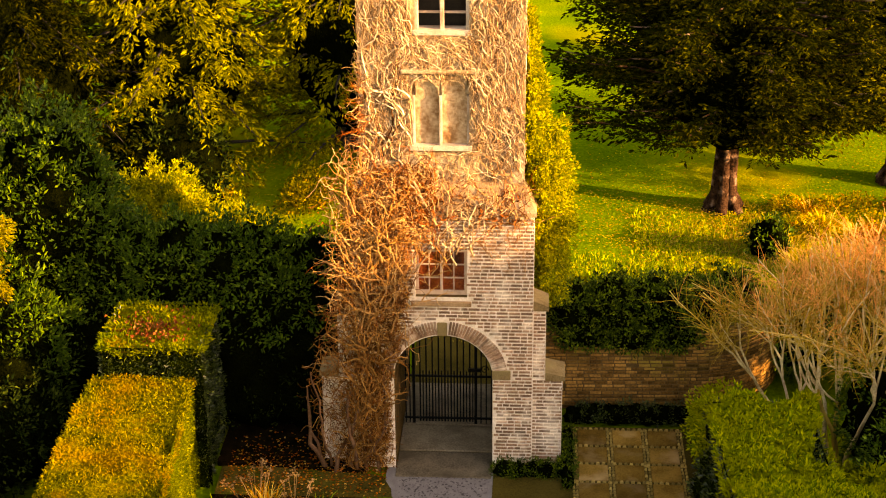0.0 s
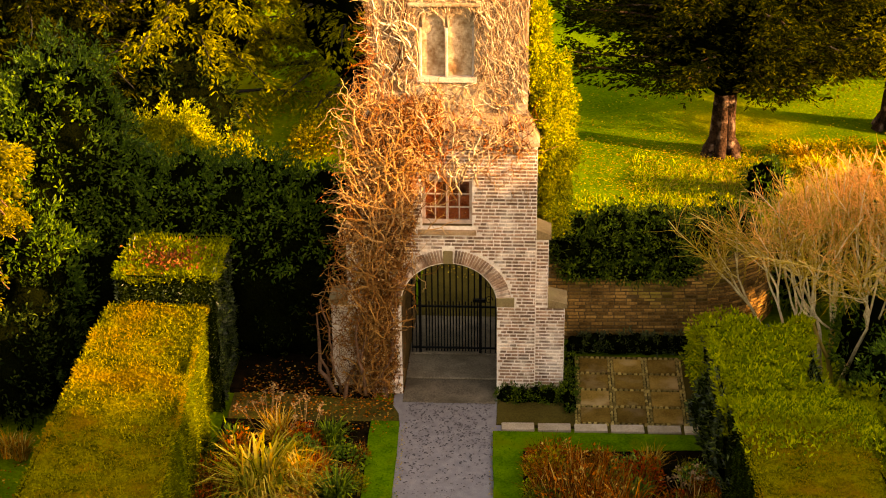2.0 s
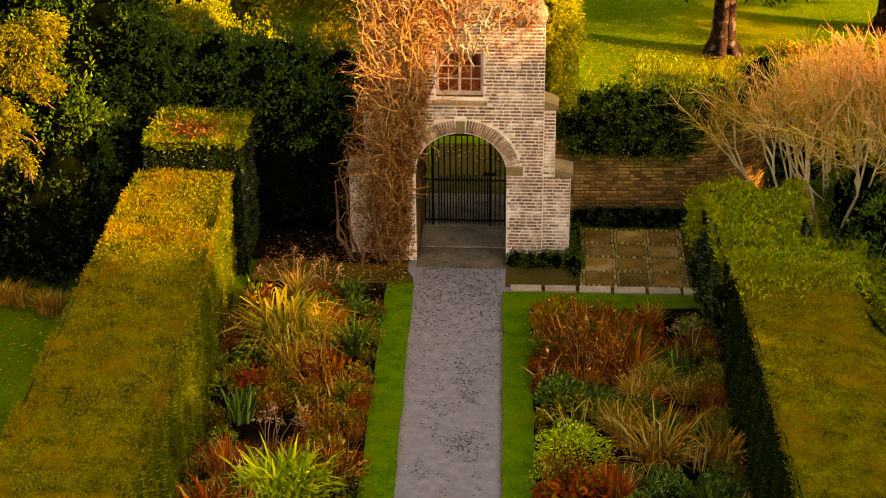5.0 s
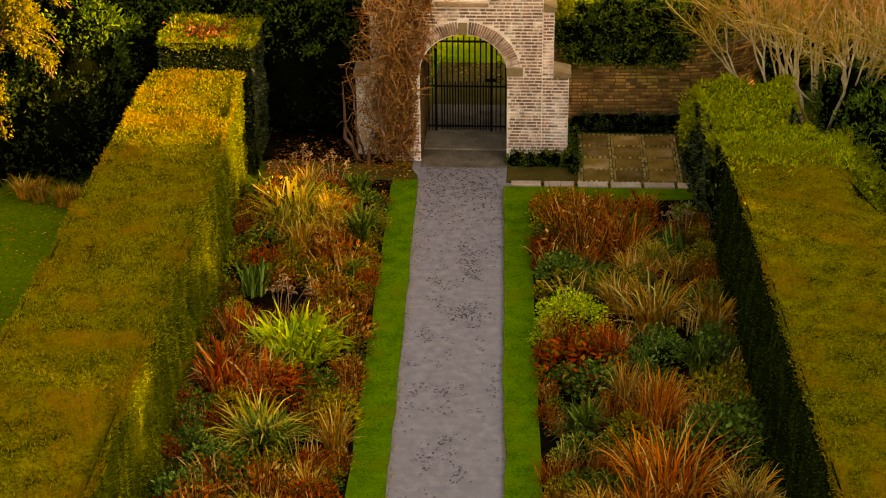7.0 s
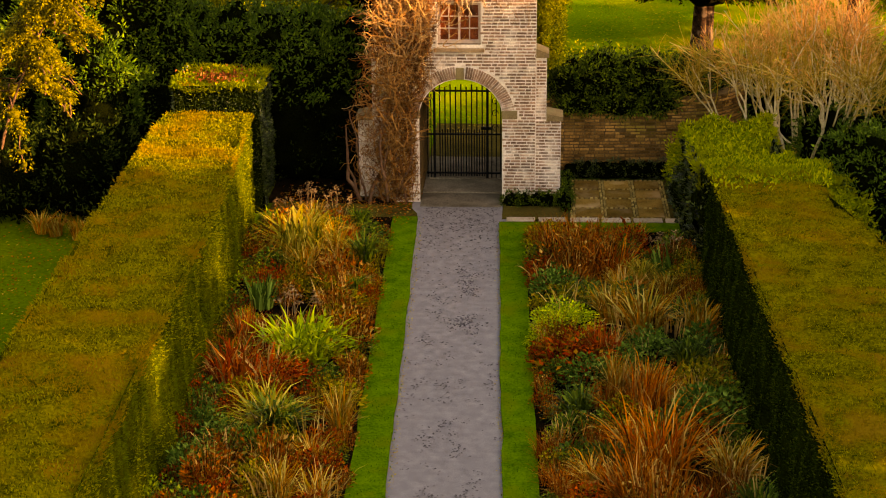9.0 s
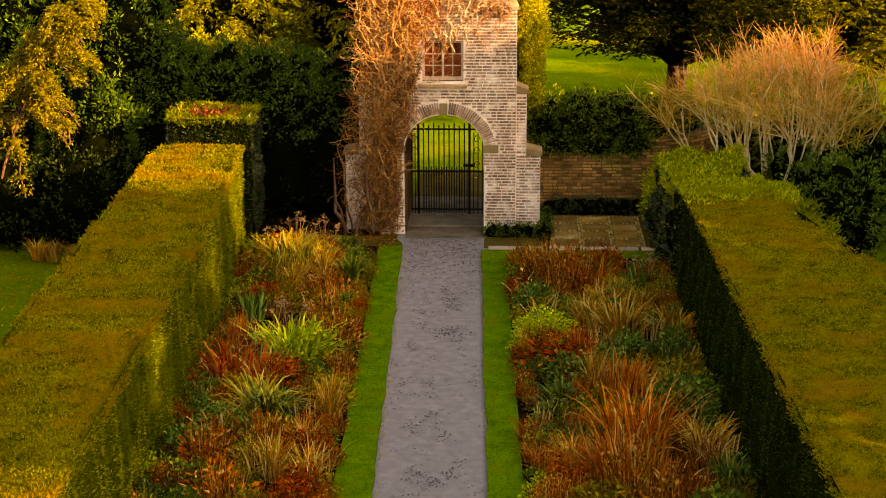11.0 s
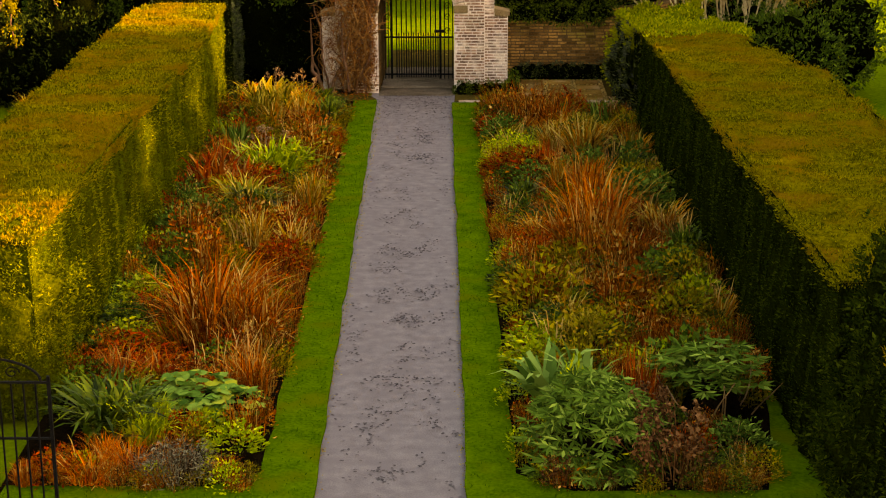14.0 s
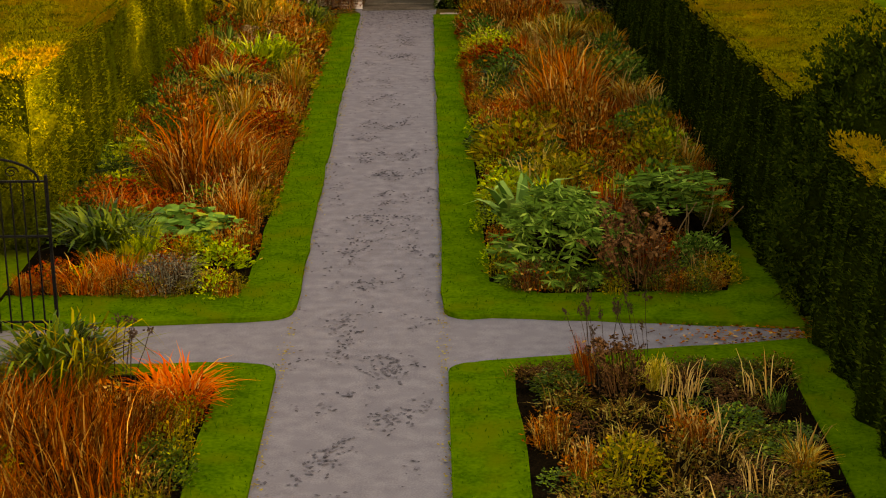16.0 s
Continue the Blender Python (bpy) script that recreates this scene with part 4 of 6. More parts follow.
# ---- evergreen masses: mounds of leaves over a core darkened for inner shade ----
def mound(name, label, category, blobs, mat, rng, n, leaf, group="", core="shade_core", wide=0.5, flat=0.0):
    """Leafy shrub: uneven lobes (centre and radii), each a core (near-black by default, for the shade in leaf gaps)
    under a skin of leaves.
    """
    sh = thing(name, label, category, group=group)
    V, F, sets = [], [], []
    total = sum(r[0] * r[1] + r[1] * r[2] + r[0] * r[2] for _, r in blobs)
    for c, r in blobs:
        o = len(V)
        a, b = 18, 28
        for i in range(a + 1):
            for j in range(b):
                th, ph = math.pi * i / a, 2 * math.pi * j / b
                d = np.array([math.sin(th) * math.cos(ph), math.sin(th) * math.sin(ph), math.cos(th)])
                k = 0.80 * (1 + 0.30 * wob(d * 2 + np.array(c), 1.0, 2.0) + 0.24 * wob(d * 6 + np.array(c), 1.0, 5.0))
                V.append((c[0] + d[0] * r[0] * k, c[1] + d[1] * r[1] * k, max(0.0, c[2] + d[2] * r[2] * k)))
        F += [[o + i * b + j, o + (i + 1) * b + j, o + (i + 1) * b + (j + 1) % b, o + i * b + (j + 1) % b] for i in range(a) for j in range(b)]
        m = int(n * (r[0] * r[1] + r[1] * r[2] + r[0] * r[2]) / total / 13)
        d = unit(rng.normal(size=(m, 3)))
        k = np.array([0.88 * (1 + 0.30 * wob(q * 2 + np.array(c), 1.0, 2.0) + 0.24 * wob(q * 6 + np.array(c), 1.0, 5.0) + 0.16 * wob(q * 13 + np.array(c), 1.0, 8.0)) for q in d]) * rng.uniform(0.90, 1.08, m)
        P = np.array(c) + d * np.array(r) * k[:, None]
        # shoots: leaves spread round each shoot's tip
        P, d = np.repeat(P, 13, 0), np.repeat(d, 13, 0)
        away = unit(rng.normal(size=P.shape) + d * 0.7 + np.array([0, 0, 0.35]))
        P = P + away * rng.uniform(0.0, 1.5, (len(P), 1)) * leaf
        ok = P[:, 2] > 0.02
        P, d, away = P[ok], d[ok], away[ok]
        D = unit(away + d * 0.4 + rng.normal(0, 0.35, P.shape) + np.array([0, 0, -flat]))
        sets.append(leaf_cards(P, D, rng.uniform(0.6, 1.4, len(P)) * leaf, rng.uniform(0.7, 1.2, len(P)) * leaf * wide, rng))
    bed = {"loose": "loose_mat", "ivy_lit": "ivy_mat", "yew_side": "flank_shade"}.get(mat, core)
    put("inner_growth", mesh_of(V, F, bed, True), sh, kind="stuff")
    put("foliage", mesh_of(*join(sets), mat), sh, kind="stuff")
    return sh


sr = np.random.default_rng(21)
mound("hedge", "bulging rounded end of the clipped hedge", "hedge", [((*G(-4.38, 18.05)[:2], 1.1), (0.92, 0.75, 1.04)), ((*G(-4.38, 18.0)[:2], 0.5), (0.92, 0.75, 0.9)), ((*G(-4.9, 18.0)[:2], 1.0), (0.75, 0.7, 1.08))], "yew_gold", sr, 40000, 0.035, "clipped hedges", core="flank_lit")
mound("hedge", "raised dark rounded lump of the clipped hedge", "hedge", [((5.5, -20.2, 1.3), (0.85, 0.95, 1.45)), ((5.45, -21.1, 1.2), (0.85, 0.9, 1.35)), ((5.4, -20.6, 0.6), (0.95, 1.3, 1.1))], "yew_side", sr, 34000, 0.055, "clipped hedges")
mound("evergreen_shrub", "dense dark evergreen laurel bank beside the tower", "shrub",
      [((-2.5, 2.2, 2.1), (1.2, 1.0, 1.2)), ((-3.6, 2.2, 2.3), (1.2, 1.15, 1.2)), ((-4.7, 2.2, 2.35), (1.3, 1.15, 1.2)), ((-5.8, 2.3, 2.3), (1.2, 1.15, 1.3)), ((-3.0, 2.5, 1.0), (1.5, 0.6, 1.3)), ((-5.0, 2.5, 1.0), (1.6, 0.6, 1.3))], "laurel", sr, 48000, 0.09, "evergreen shrubs")
# Mound added in near-black for the shaded recess under the bank.
mound("shade_ivy", "ivy coloured near-black for the deep shade by the tower", "ivy", [((-2.4, 1.7, 0.9), (1.1, 0.75, 1.5)), ((-3.5, 1.6, 1.0), (1.1, 0.8, 1.6)), ((-4.6, 1.6, 1.0), (1.2, 0.8, 1.6)), ((-5.9, 1.5, 1.0), (1.2, 0.8, 1.6)), ((-7.2, -0.2, 0.9), (1.1, 0.7, 1.5))], "black_ivy", sr, 14000, 0.07)
mound("evergreen_shrub", "tall dark evergreen shrub behind the hedge", "shrub",
      [((-7.0, 2.6, 2.6), (1.5, 1.6, 2.9)), ((-8.4, 2.2, 2.4), (1.5, 1.6, 2.6)), ((-7.3, 0.8, 1.5), (1.1, 1.1, 1.8))], "laurel", sr, 42000, 0.10, "evergreen shrubs")
# Added in near-black where only shade shows beneath the crowns.
mound("evergreen_shrub", "shrub coloured near-black for the shade under the yews", "shrub", [((-7.0, 11.4, 0.9), (1.6, 1.0, 1.5)), ((-9.2, 9.8, 0.9), (1.5, 1.0, 1.6)), ((-11.4, 8.2, 1.2), (1.4, 1.0, 1.9))], "black_ivy", sr, 12000, 0.12, "evergreen shrubs")
mound("evergreen_shrub", "golden-topped shrub catching the low sun", "shrub", [((-5.7, 5.3, 1.7), (1.2, 0.9, 1.7)), ((-4.5, 5.6, 1.1), (1.0, 0.8, 1.4))], "ivy_lit", sr, 26000, 0.065, "evergreen shrubs")
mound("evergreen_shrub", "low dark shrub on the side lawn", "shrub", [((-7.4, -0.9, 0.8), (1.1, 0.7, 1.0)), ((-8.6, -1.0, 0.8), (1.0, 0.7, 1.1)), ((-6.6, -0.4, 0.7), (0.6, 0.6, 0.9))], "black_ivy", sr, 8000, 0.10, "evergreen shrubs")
mound("wall_ivy", "dark ivy heaped over the brick wall", "ivy", [((2.1, 2.42, 1.75), (0.5, 0.42, 0.55)), ((2.8, 2.45, 1.8), (0.7, 0.45, 0.6)), ((3.6, 2.5, 1.78), (0.7, 0.48, 0.62)), ((4.35, 2.75, 1.75), (0.65, 0.5, 0.55)), ((4.95, 3.2, 1.75), (0.5, 0.5, 0.5)), ((2.3, 2.14, 1.42), (0.5, 0.12, 0.24)), ((3.1, 2.16, 1.38), (0.55, 0.12, 0.22)), ((3.85, 2.2, 1.42), (0.5, 0.12, 0.26))], "wall_ivy", sr, 22000, 0.075)
# Added behind the ivy in lit colour, for its sunlit top.
mound("evergreen_shrub", "yellow-green mound for the sunlit top of the wall ivy", "shrub", [((2.2, 3.1, 1.05), (0.6, 0.5, 1.15)), ((3.1, 3.2, 1.0), (0.75, 0.5, 1.1)), ((4.0, 3.4, 0.95), (0.7, 0.5, 1.05)), ((4.7, 4.0, 1.1), (0.6, 0.5, 1.0))], "ivy_lit", sr, 12000, 0.07, "evergreen shrubs")
mound("flank_ivy", "yellow-green ivy climbing the tower flank", "ivy",
      [((1.35, 1.1, 5.9), (0.28, 0.8, 0.9)), ((1.55, 1.2, 4.9), (0.5, 1.0, 0.9)), ((1.6, 1.5, 3.9), (0.5, 0.9, 1.0)), ((1.55, 1.8, 3.0), (0.5, 0.7, 0.8)), ((1.30, 1.0, 6.9), (0.14, 0.5, 0.7))], "ivy_lit", sr, 44000, 0.055)
mound("rhododendron", "broad-leaved evergreen shrub outside the hedge", "shrub", [((7.6, -1.4, 0.9), (1.1, 1.3, 1.1)), ((8.6, 0.2, 1.1), (1.3, 1.3, 1.3)), ((7.3, 0.4, 0.9), (0.9, 0.9, 1.0))], "laurel", sr, 15000, 0.09, "evergreen shrubs", wide=0.45)
mound("rhododendron", "broad-leaved evergreen shrub behind the bare shrub", "shrub", [((8.2, 3.4, 1.2), (1.6, 1.2, 1.3)), ((6.4, 3.8, 0.8), (1.0, 0.8, 0.9))], "laurel", sr, 7000, 0.13, "evergreen shrubs", wide=0.35)
mound("green_shrub", "loose yellow-green shrub beside the hedge", "shrub", [((6.1, -1.9, 0.5), (0.6, 0.8, 0.75)), ((6.7, -2.6, 0.6), (0.7, 0.9, 0.9)), ((5.25, -2.2, 1.15), (0.75, 0.9, 0.85)), ((4.75, -1.5, 1.1), (0.62, 0.7, 0.78)), ((5.3, -3.3, 1.2), (0.85, 0.8, 0.8)), ((4.8, -3.0, 1.2), (0.62, 0.8, 0.75)), ((5.3, -1.2, 0.9), (0.6, 0.6, 0.8))], "loose", sr, 15000, 0.085, "evergreen shrubs")
mound("evergreen_shrub", "leafy end of the hedge sloping down to the wall", "shrub", [((4.5, 1.0, 0.35), (0.4, 0.5, 0.55)), ((4.55, 0.3, 0.65), (0.5, 0.6, 0.75)), ((4.65, -0.5, 0.95), (0.6, 0.6, 0.85))], "loose", sr, 7000, 0.08, "evergreen shrubs")
mound("low_box", "low clipped evergreen edging at the wall foot", "edging", [((2.2 + 0.21 * i, 1.72 + 0.03 * (i % 3), 0.10), (0.24, 0.2, 0.22 + 0.04 * (i % 2))) for i in range(11)], "ivy_dark", sr, 4200, 0.05, "low edgings")
mound("low_box", "low bright green edging at the tower foot", "edging", [((1.0 + 0.24 * i, -0.1 - 0.02 * (i % 2), 0.06), (0.2, 0.16, 0.2)) for i in range(5)], "green", sr, 2600, 0.05, "low edgings")
mound("low_box", "low green edging beside the paved terrace", "edging", [((2.04, -0.35 + 0.33 * i, 0.08), (0.13, 0.25, 0.26)) for i in range(5)], "green", sr, 2200, 0.05, "low edgings")
mound("lawn_bush", "small round evergreen bush on the lawn", "shrub", [((6.4, 9.0, 0.35), (0.5, 0.5, 0.5))], "laurel", sr, 900, 0.09)
P = np.stack([sr.normal(-4.65, 0.3, 280), sr.normal(0.0, 0.32, 280), np.full(280, 2.53)], 1)
V, F = leaf_cards(P, unit(sr.normal(0, 1, (280, 3)) + np.array([0, 0, 0.5])), 0.075, 0.05, sr)
put("red_leaves", mesh_of(V, F, "red_leaf"), label="red fallen leaves caught on the hedge top", category="leaves", kind="stuff")


m = 5200
q = np.abs(sr.normal(0, 0.55, m))
u = sr.uniform(4.2, 6.2, m)
P = np.array([G(a, 3.5 + b, 1.97 + 0.1 * wob((a, b, 0.0), 2.5, 3.0)) for a, b in zip(u, q)])
put("stray_growth", mesh_of(*leaf_cards(P, unit(sr.normal(0, 0.6, (m, 3)) + np.array([0, 0, 0.8])), sr.uniform(0.05, 0.11, m), 0.035, sr), "loose"), label="loose green shoots creeping over the clipped hedge", category="hedge", kind="stuff")


# ---- rough grass on the lawn behind the walls ----
def meadow(x0, x1, y0, y1, n, mat, label):
    P = np.stack([sr.uniform(x0, x1, n), sr.uniform(y0, y1, n), np.full(n, -0.05)], 1)
    P = P[np.array([wob(p, 0.9, 4.0) > sr.uniform(-0.5, 0.3) for p in P])]
    D = unit(np.array([0, 0, 1.0]) + sr.normal(0, 0.5, P.shape))
    put("rough_grass", mesh_of(*leaf_cards(P, D, sr.uniform(0.06, 0.16, len(P)), sr.uniform(0.015, 0.035, len(P)), sr), mat), label=label, category="grass", kind="stuff")


meadow(1.6, 6.5, 3.6, 9.0, 9000, "lime", "rough yellow-green grass behind the garden wall")
meadow(-6.0, -1.3, 3.6, 9.5, 9000, "lime", "rough yellow-green grass behind the tower")
meadow(3.6, 8.0, 6.5, 11.5, 9000, "lime", "tufted yellow-green grass near the yew")
meadow(5.5, 10.5, 5.0, 12.0, 7000, "yellow", "dry yellow grass round the yew")


# ---- trees ----
def tree(name, label, at, height, low, spread, mat, rng, limbs=46, per=260, leaf=0.14, trunk=0.28, droop=0.25, bark="bark", group="", lean=(0, 0), clump=0.5, category="tree", core="shade_core"):
    """Tapered trunk, limbs with drooping ends, and sprays of leaves clustered along the limbs."""
    t = thing(name, label, category, at, group=group)
    stem = [np.array([lean[0] * q * q + 0.12 * math.sin(3 * q), lean[1] * q * q, height * q]) for q in np.linspace(0, 0.95, 9)]
    lines, radii = [np.array(stem)], [(trunk, trunk * 0.12)]
    lines += [np.array([[trunk * 1.35 * math.cos(a), trunk * 1.35 * math.sin(a), -0.05], [trunk * 0.9 * math.cos(a), trunk * 0.9 * math.sin(a), 0.3], [0, 0, 1.2]]) for a in (0.3, 1.7, 3.0, 4.4, 5.6)]
    radii += [(trunk * 0.32, trunk * 0.3)] * 5
    pts = []
    for i in range(limbs):
        q = low + (1 - low) * rng.uniform(0, 1) ** 0.9
        a = i * 2.399 + rng.normal(0, 0.25)
        reach = spread * (1.05 - 0.75 * ((q - low) / (1 - low)) ** 1.3) * rng.uniform(0.65, 1.1)
        s = np.array([lean[0] * q * q, lean[1] * q * q, height * q])
        line = [s]
        for j in range(1, 7):
            f = j / 6
            line.append(s + np.array([math.cos(a) * reach * f, math.sin(a) * reach * f, 0.35 * reach * f - droop * reach * 1.8 * f * f]) + rng.normal(0, 0.08, 3) * f)
        line = np.array(line)
        lines.append(line)
        radii.append((trunk * 0.25, 0.012))
        for f in rng.uniform(0.25, 1.0, 7):
            k = f * 6
            j = min(5, int(k))
            p = line[j] + (line[j + 1] - line[j]) * (k - j)
            pts.append((p, a, f))
    put("trunk", mesh_of(*tubes(lines, radii, 7), bark, True), t, label="gnarled trunk and limbs", kind="stuff" if name == "maple" else "")
    CV, CF, sets = [], [], []
    for p, a, f in pts:
        r = clump * rng.uniform(0.7, 1.25) * (1.15 - 0.45 * f)
        rad = np.array([r, r, r * 0.66])
        o = len(CV)
        for i in range(5):
            for j in range(6):
                th, ph = math.pi * i / 4, 6.283 * j / 6
                d = np.array([math.sin(th) * math.cos(ph), math.sin(th) * math.sin(ph), math.cos(th)])
                CV.append(p + d * rad * rng.uniform(0.4, 0.8) * (1.0 - 0.6 * max(0.0, f - 0.5)))
        CF += [[o + i * 6 + j, o + (i + 1) * 6 + j, o + (i + 1) * 6 + (j + 1) % 6, o + i * 6 + (j + 1) % 6] for i in range(4) for j in range(6)]
        m = int(per * r * r)
        d = unit(rng.normal(size=(m, 3)))
        d = d[d @ np.array([math.cos(a) * 0.6, math.sin(a) * 0.6, 0.5]) > -0.25]
        m = len(d)
        q = p + d * rad * rng.uniform(0.65, 1.15, (m, 1))
        sets.append(leaf_cards(q, unit(d * 0.6 + np.array([math.cos(a) * 0.5, math.sin(a) * 0.5, -droop]) + rng.normal(0, 0.45, (m, 3))), rng.uniform(0.6, 1.4, m) * leaf, rng.uniform(0.6, 1.1, m) * leaf * 0.62, rng))
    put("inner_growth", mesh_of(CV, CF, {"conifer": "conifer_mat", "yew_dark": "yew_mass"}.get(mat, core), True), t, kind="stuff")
    put("crown", mesh_of(*join(sets), mat), t, kind="stuff")
    return t


def yew(name, label, at, height, low, spread, mat, rng, limbs=90, leaf=0.12, trunk=0.28, rise=0.3, droop=0.3, bark="bark", group="", dense=1.0, top=0.3):
    """A broad yew: a fluted trunk, rising limbs, and flat feathery sprays along them over a near-black core that stands
    for inner shade.
    """
    t = thing(name, label, "tree", at, group=group)
    stem = np.array([[0.15 * math.sin(2.5 * q), 0.1 * math.sin(4 * q), height * q - 0.05] for q in np.linspace(0, 0.92, 10)])
    lines, radii = [stem], [(trunk, trunk * 0.15)]
    for a in np.arange(6) * 1.05 + 0.3:
        c, sn = math.cos(a) * trunk, math.sin(a) * trunk
        lines.append(np.array([[c * 1.5, sn * 1.5, -0.06], [c * 0.7, sn * 0.7, 0.35], [c * 0.4, sn * 0.4, 1.6]]))
        radii.append((trunk * 0.55, trunk * 0.5))
    sets, P, D, L = [], [], [], []
    for i in range(limbs):
        q = ((i + 0.5) / limbs) ** 0.9
        z0 = height * (low + (0.97 - low) * q)
        a = i * 2.399 + rng.normal(0, 0.3)
        reach = spread * (1 - (1 - top) * q ** 1.6) * rng.uniform(0.7, 1.08)
        f = np.linspace(0, 1, 8)[:, None]
        head = np.array([math.cos(a), math.sin(a), 0])
        line = np.array([0, 0, z0]) + head * reach * f + np.array([0, 0, 1.0]) * reach * (rise * f - 0.22 * droop * f**3) + np.cumsum(rng.normal(0, 0.05, (8, 3)), 0) * f
        lines.append(line)
        radii.append((trunk * 0.22, 0.012))
        side = np.array([-math.sin(a), math.cos(a), 0])
        for _ in range(int(30 * dense * (0.5 + reach / spread))):
            k = rng.uniform(0.22, 1.0) ** 0.8 * 7
            j = min(6, int(k))
            p = line[j] + (line[j + 1] - line[j]) * (k - j)
            w = rng.choice([-1, 1]) * rng.uniform(0.2, 1.2)
            way = unit(head + side * w + np.array([0, 0, rng.normal(0.1, 0.3) - 0.35 * droop]))
            ln = rng.uniform(0.35, 0.8) * 0.72
            p = p + rng.normal(0, 0.16, 3)
            m = 13
            u = rng.uniform(0.1, 1.0, m)[:, None]
            flat = unit(np.cross(way, np.array([0, 0, 1.0])))
            s2 = rng.choice([-1, 1], m)[:, None]
            P.append(p + way * ln * u + flat * s2 * ln * 0.16 * (1.1 - u) + np.array([0, 0, -1.0]) * droop * 0.3 * ln * u**2 + rng.normal(0, 0.015, (m, 3)))
            D.append(unit(way + flat * s2 * 0.75 + np.array([0, 0, -0.45 * droop]) + rng.normal(0, 0.22, (m, 3))))
            L.append(rng.uniform(0.6, 1.3, m) * leaf)
    put("trunk", mesh_of(*tubes(lines, radii, 8), bark, True), t, label="gnarled dark trunk and limbs")
    V, F, na, nb = [], [], 14, 20
    for i in range(na + 1):
        for j in range(nb):
            q, ph = i / na, 2 * math.pi * j / nb
            R = spread * (1 - (1 - top) * q**1.6) * 0.44 * min(1.0, 4.5 * q + 0.15, 6 * (1 - q) + 0.05) * (1 + 0.5 * wob((math.cos(ph) * 2, math.sin(ph) * 2, 7 * q), 1.0, spread + at[0]))
            V.append((R * math.cos(ph), R * math.sin(ph), height * (low + (1.0 - low) * q) + rise * R * 0.9))
    F = [[i * nb + j, i * nb + (j + 1) % nb, (i + 1) * nb + (j + 1) % nb, (i + 1) * nb + j] for i in range(na) for j in range(nb)]
    put("inner_growth", mesh_of(V, F, "shade_core", True), t, kind="stuff")
    P, D, L = np.concatenate(P), np.concatenate(D), np.concatenate(L)
    ok = P[:, 2] > 0.05
    put("crown", mesh_of(*leaf_cards(P[ok], D[ok], L[ok], L[ok] * 0.34, rng), mat), t, kind="stuff")
    return t


tr = np.random.default_rng(31)
# Each yew's leaf tone follows how sunlit or shaded it looks.
yew("yew_tree", "broad dark yew with a gnarled bare trunk on the lawn", (5.72, 11.75, -0.03), 5.2, 0.27, 3.9, "yew_dark", tr, limbs=120, leaf=0.13, trunk=0.27, rise=0.33, droop=0.25, bark="yew_bark", group="lawn trees", dense=1.5, top=0.7)
yew("yew_tree", "yew at the lawn's edge in sunlit olive colour", (10.0, 13.6, -0.03), 5.6, 0.21, 3.8, "conifer", tr, limbs=100, leaf=0.13, rise=0.22, droop=0.5, bark="yew_bark", group="lawn trees", dense=1.2, top=0.7)
# Near-black bark hides these trunks as if in shade.
yew("yew_tree", "dark spreading yew beyond the lawn", (-7.2, 14.0, -0.03), 9.0, 0.04, 3.6, "conifer", tr, limbs=115, leaf=0.145, rise=0.12, droop=0.9, bark="dark", group="lawn trees", dense=1.05)
yew("yew_tree", "yew behind the shrubbery in near-black shade colour", (-10.6, 12.2, -0.03), 8.5, 0.05, 3.4, "yew_dark", tr, limbs=100, leaf=0.135, rise=0.12, droop=0.9, bark="dark", group="lawn trees", dense=1.2)
yew("yew_tree", "sunlit olive yew beside the tower lawn", (-3.3, 15.6, -0.03), 9.0, 0.03, 3.3, "conifer", tr, limbs=115, leaf=0.145, rise=0.12, droop=0.9, bark="dark", group="lawn trees", dense=1.05)
yew("yew_tree", "dark yew at the back of the shrubbery", (-12.5, 7.0, -0.03), 8.0, 0.03, 3.2, "yew_dark", tr, limbs=60, leaf=0.16, rise=0.12, droop=0.8, bark="dark", group="lawn trees")
tree("maple", "small golden-leaved tree with pale stems", (-8.85, -1.4, -0.03), 4.9, 0.5, 1.5, "gold_leaf", tr, limbs=44, per=2300, leaf=0.06, trunk=0.045, droop=0.55, bark="bark", clump=0.22, core="gold_leaf", lean=(2.0, 0))

# Unseen tree, placed only to darken the far lawn with its shadow.
tree("yew_tree", "dark yew added out of view to shade the far lawn", (13.6, 19.0, -0.03), 9.0, 0.06, 3.4, "yew_dark", tr, limbs=40, per=60, leaf=0.25, droop=0.2, group="lawn trees", clump=1.0)

# unseen tall yews added on both sides, out of view, to block sun and sky
for x, y, h in ((17.0, 1.2, 4.4), (16.5, -1.8, 5.6), (17.0, -4.2, 8.3), (16.4, -5.6, 8.1), (16.5, -8.4, 5.5), (17.0, -11.8, 9.6), (16.5, -14.4, 9.8), (17.0, -17.2, 9.8), (16.5, -20.2, 9.6), (17.0, -22.8, 9.8), (17.0, -25.4, 6.6), (17.0, -28.2, 9.8), (16.5, -29.5, 10.0), (17.0, -33.0, 10.0), (16.5, -37.0, 10.0)):
    tree("yew_tree", "tall dense yew added out of view to shade the garden", (x, y, -0.03), h, 0.08, 2.5, "conifer", tr, limbs=26, per=20, leaf=0.5, droop=0.2, group="rows of tall yews", clump=1.1)
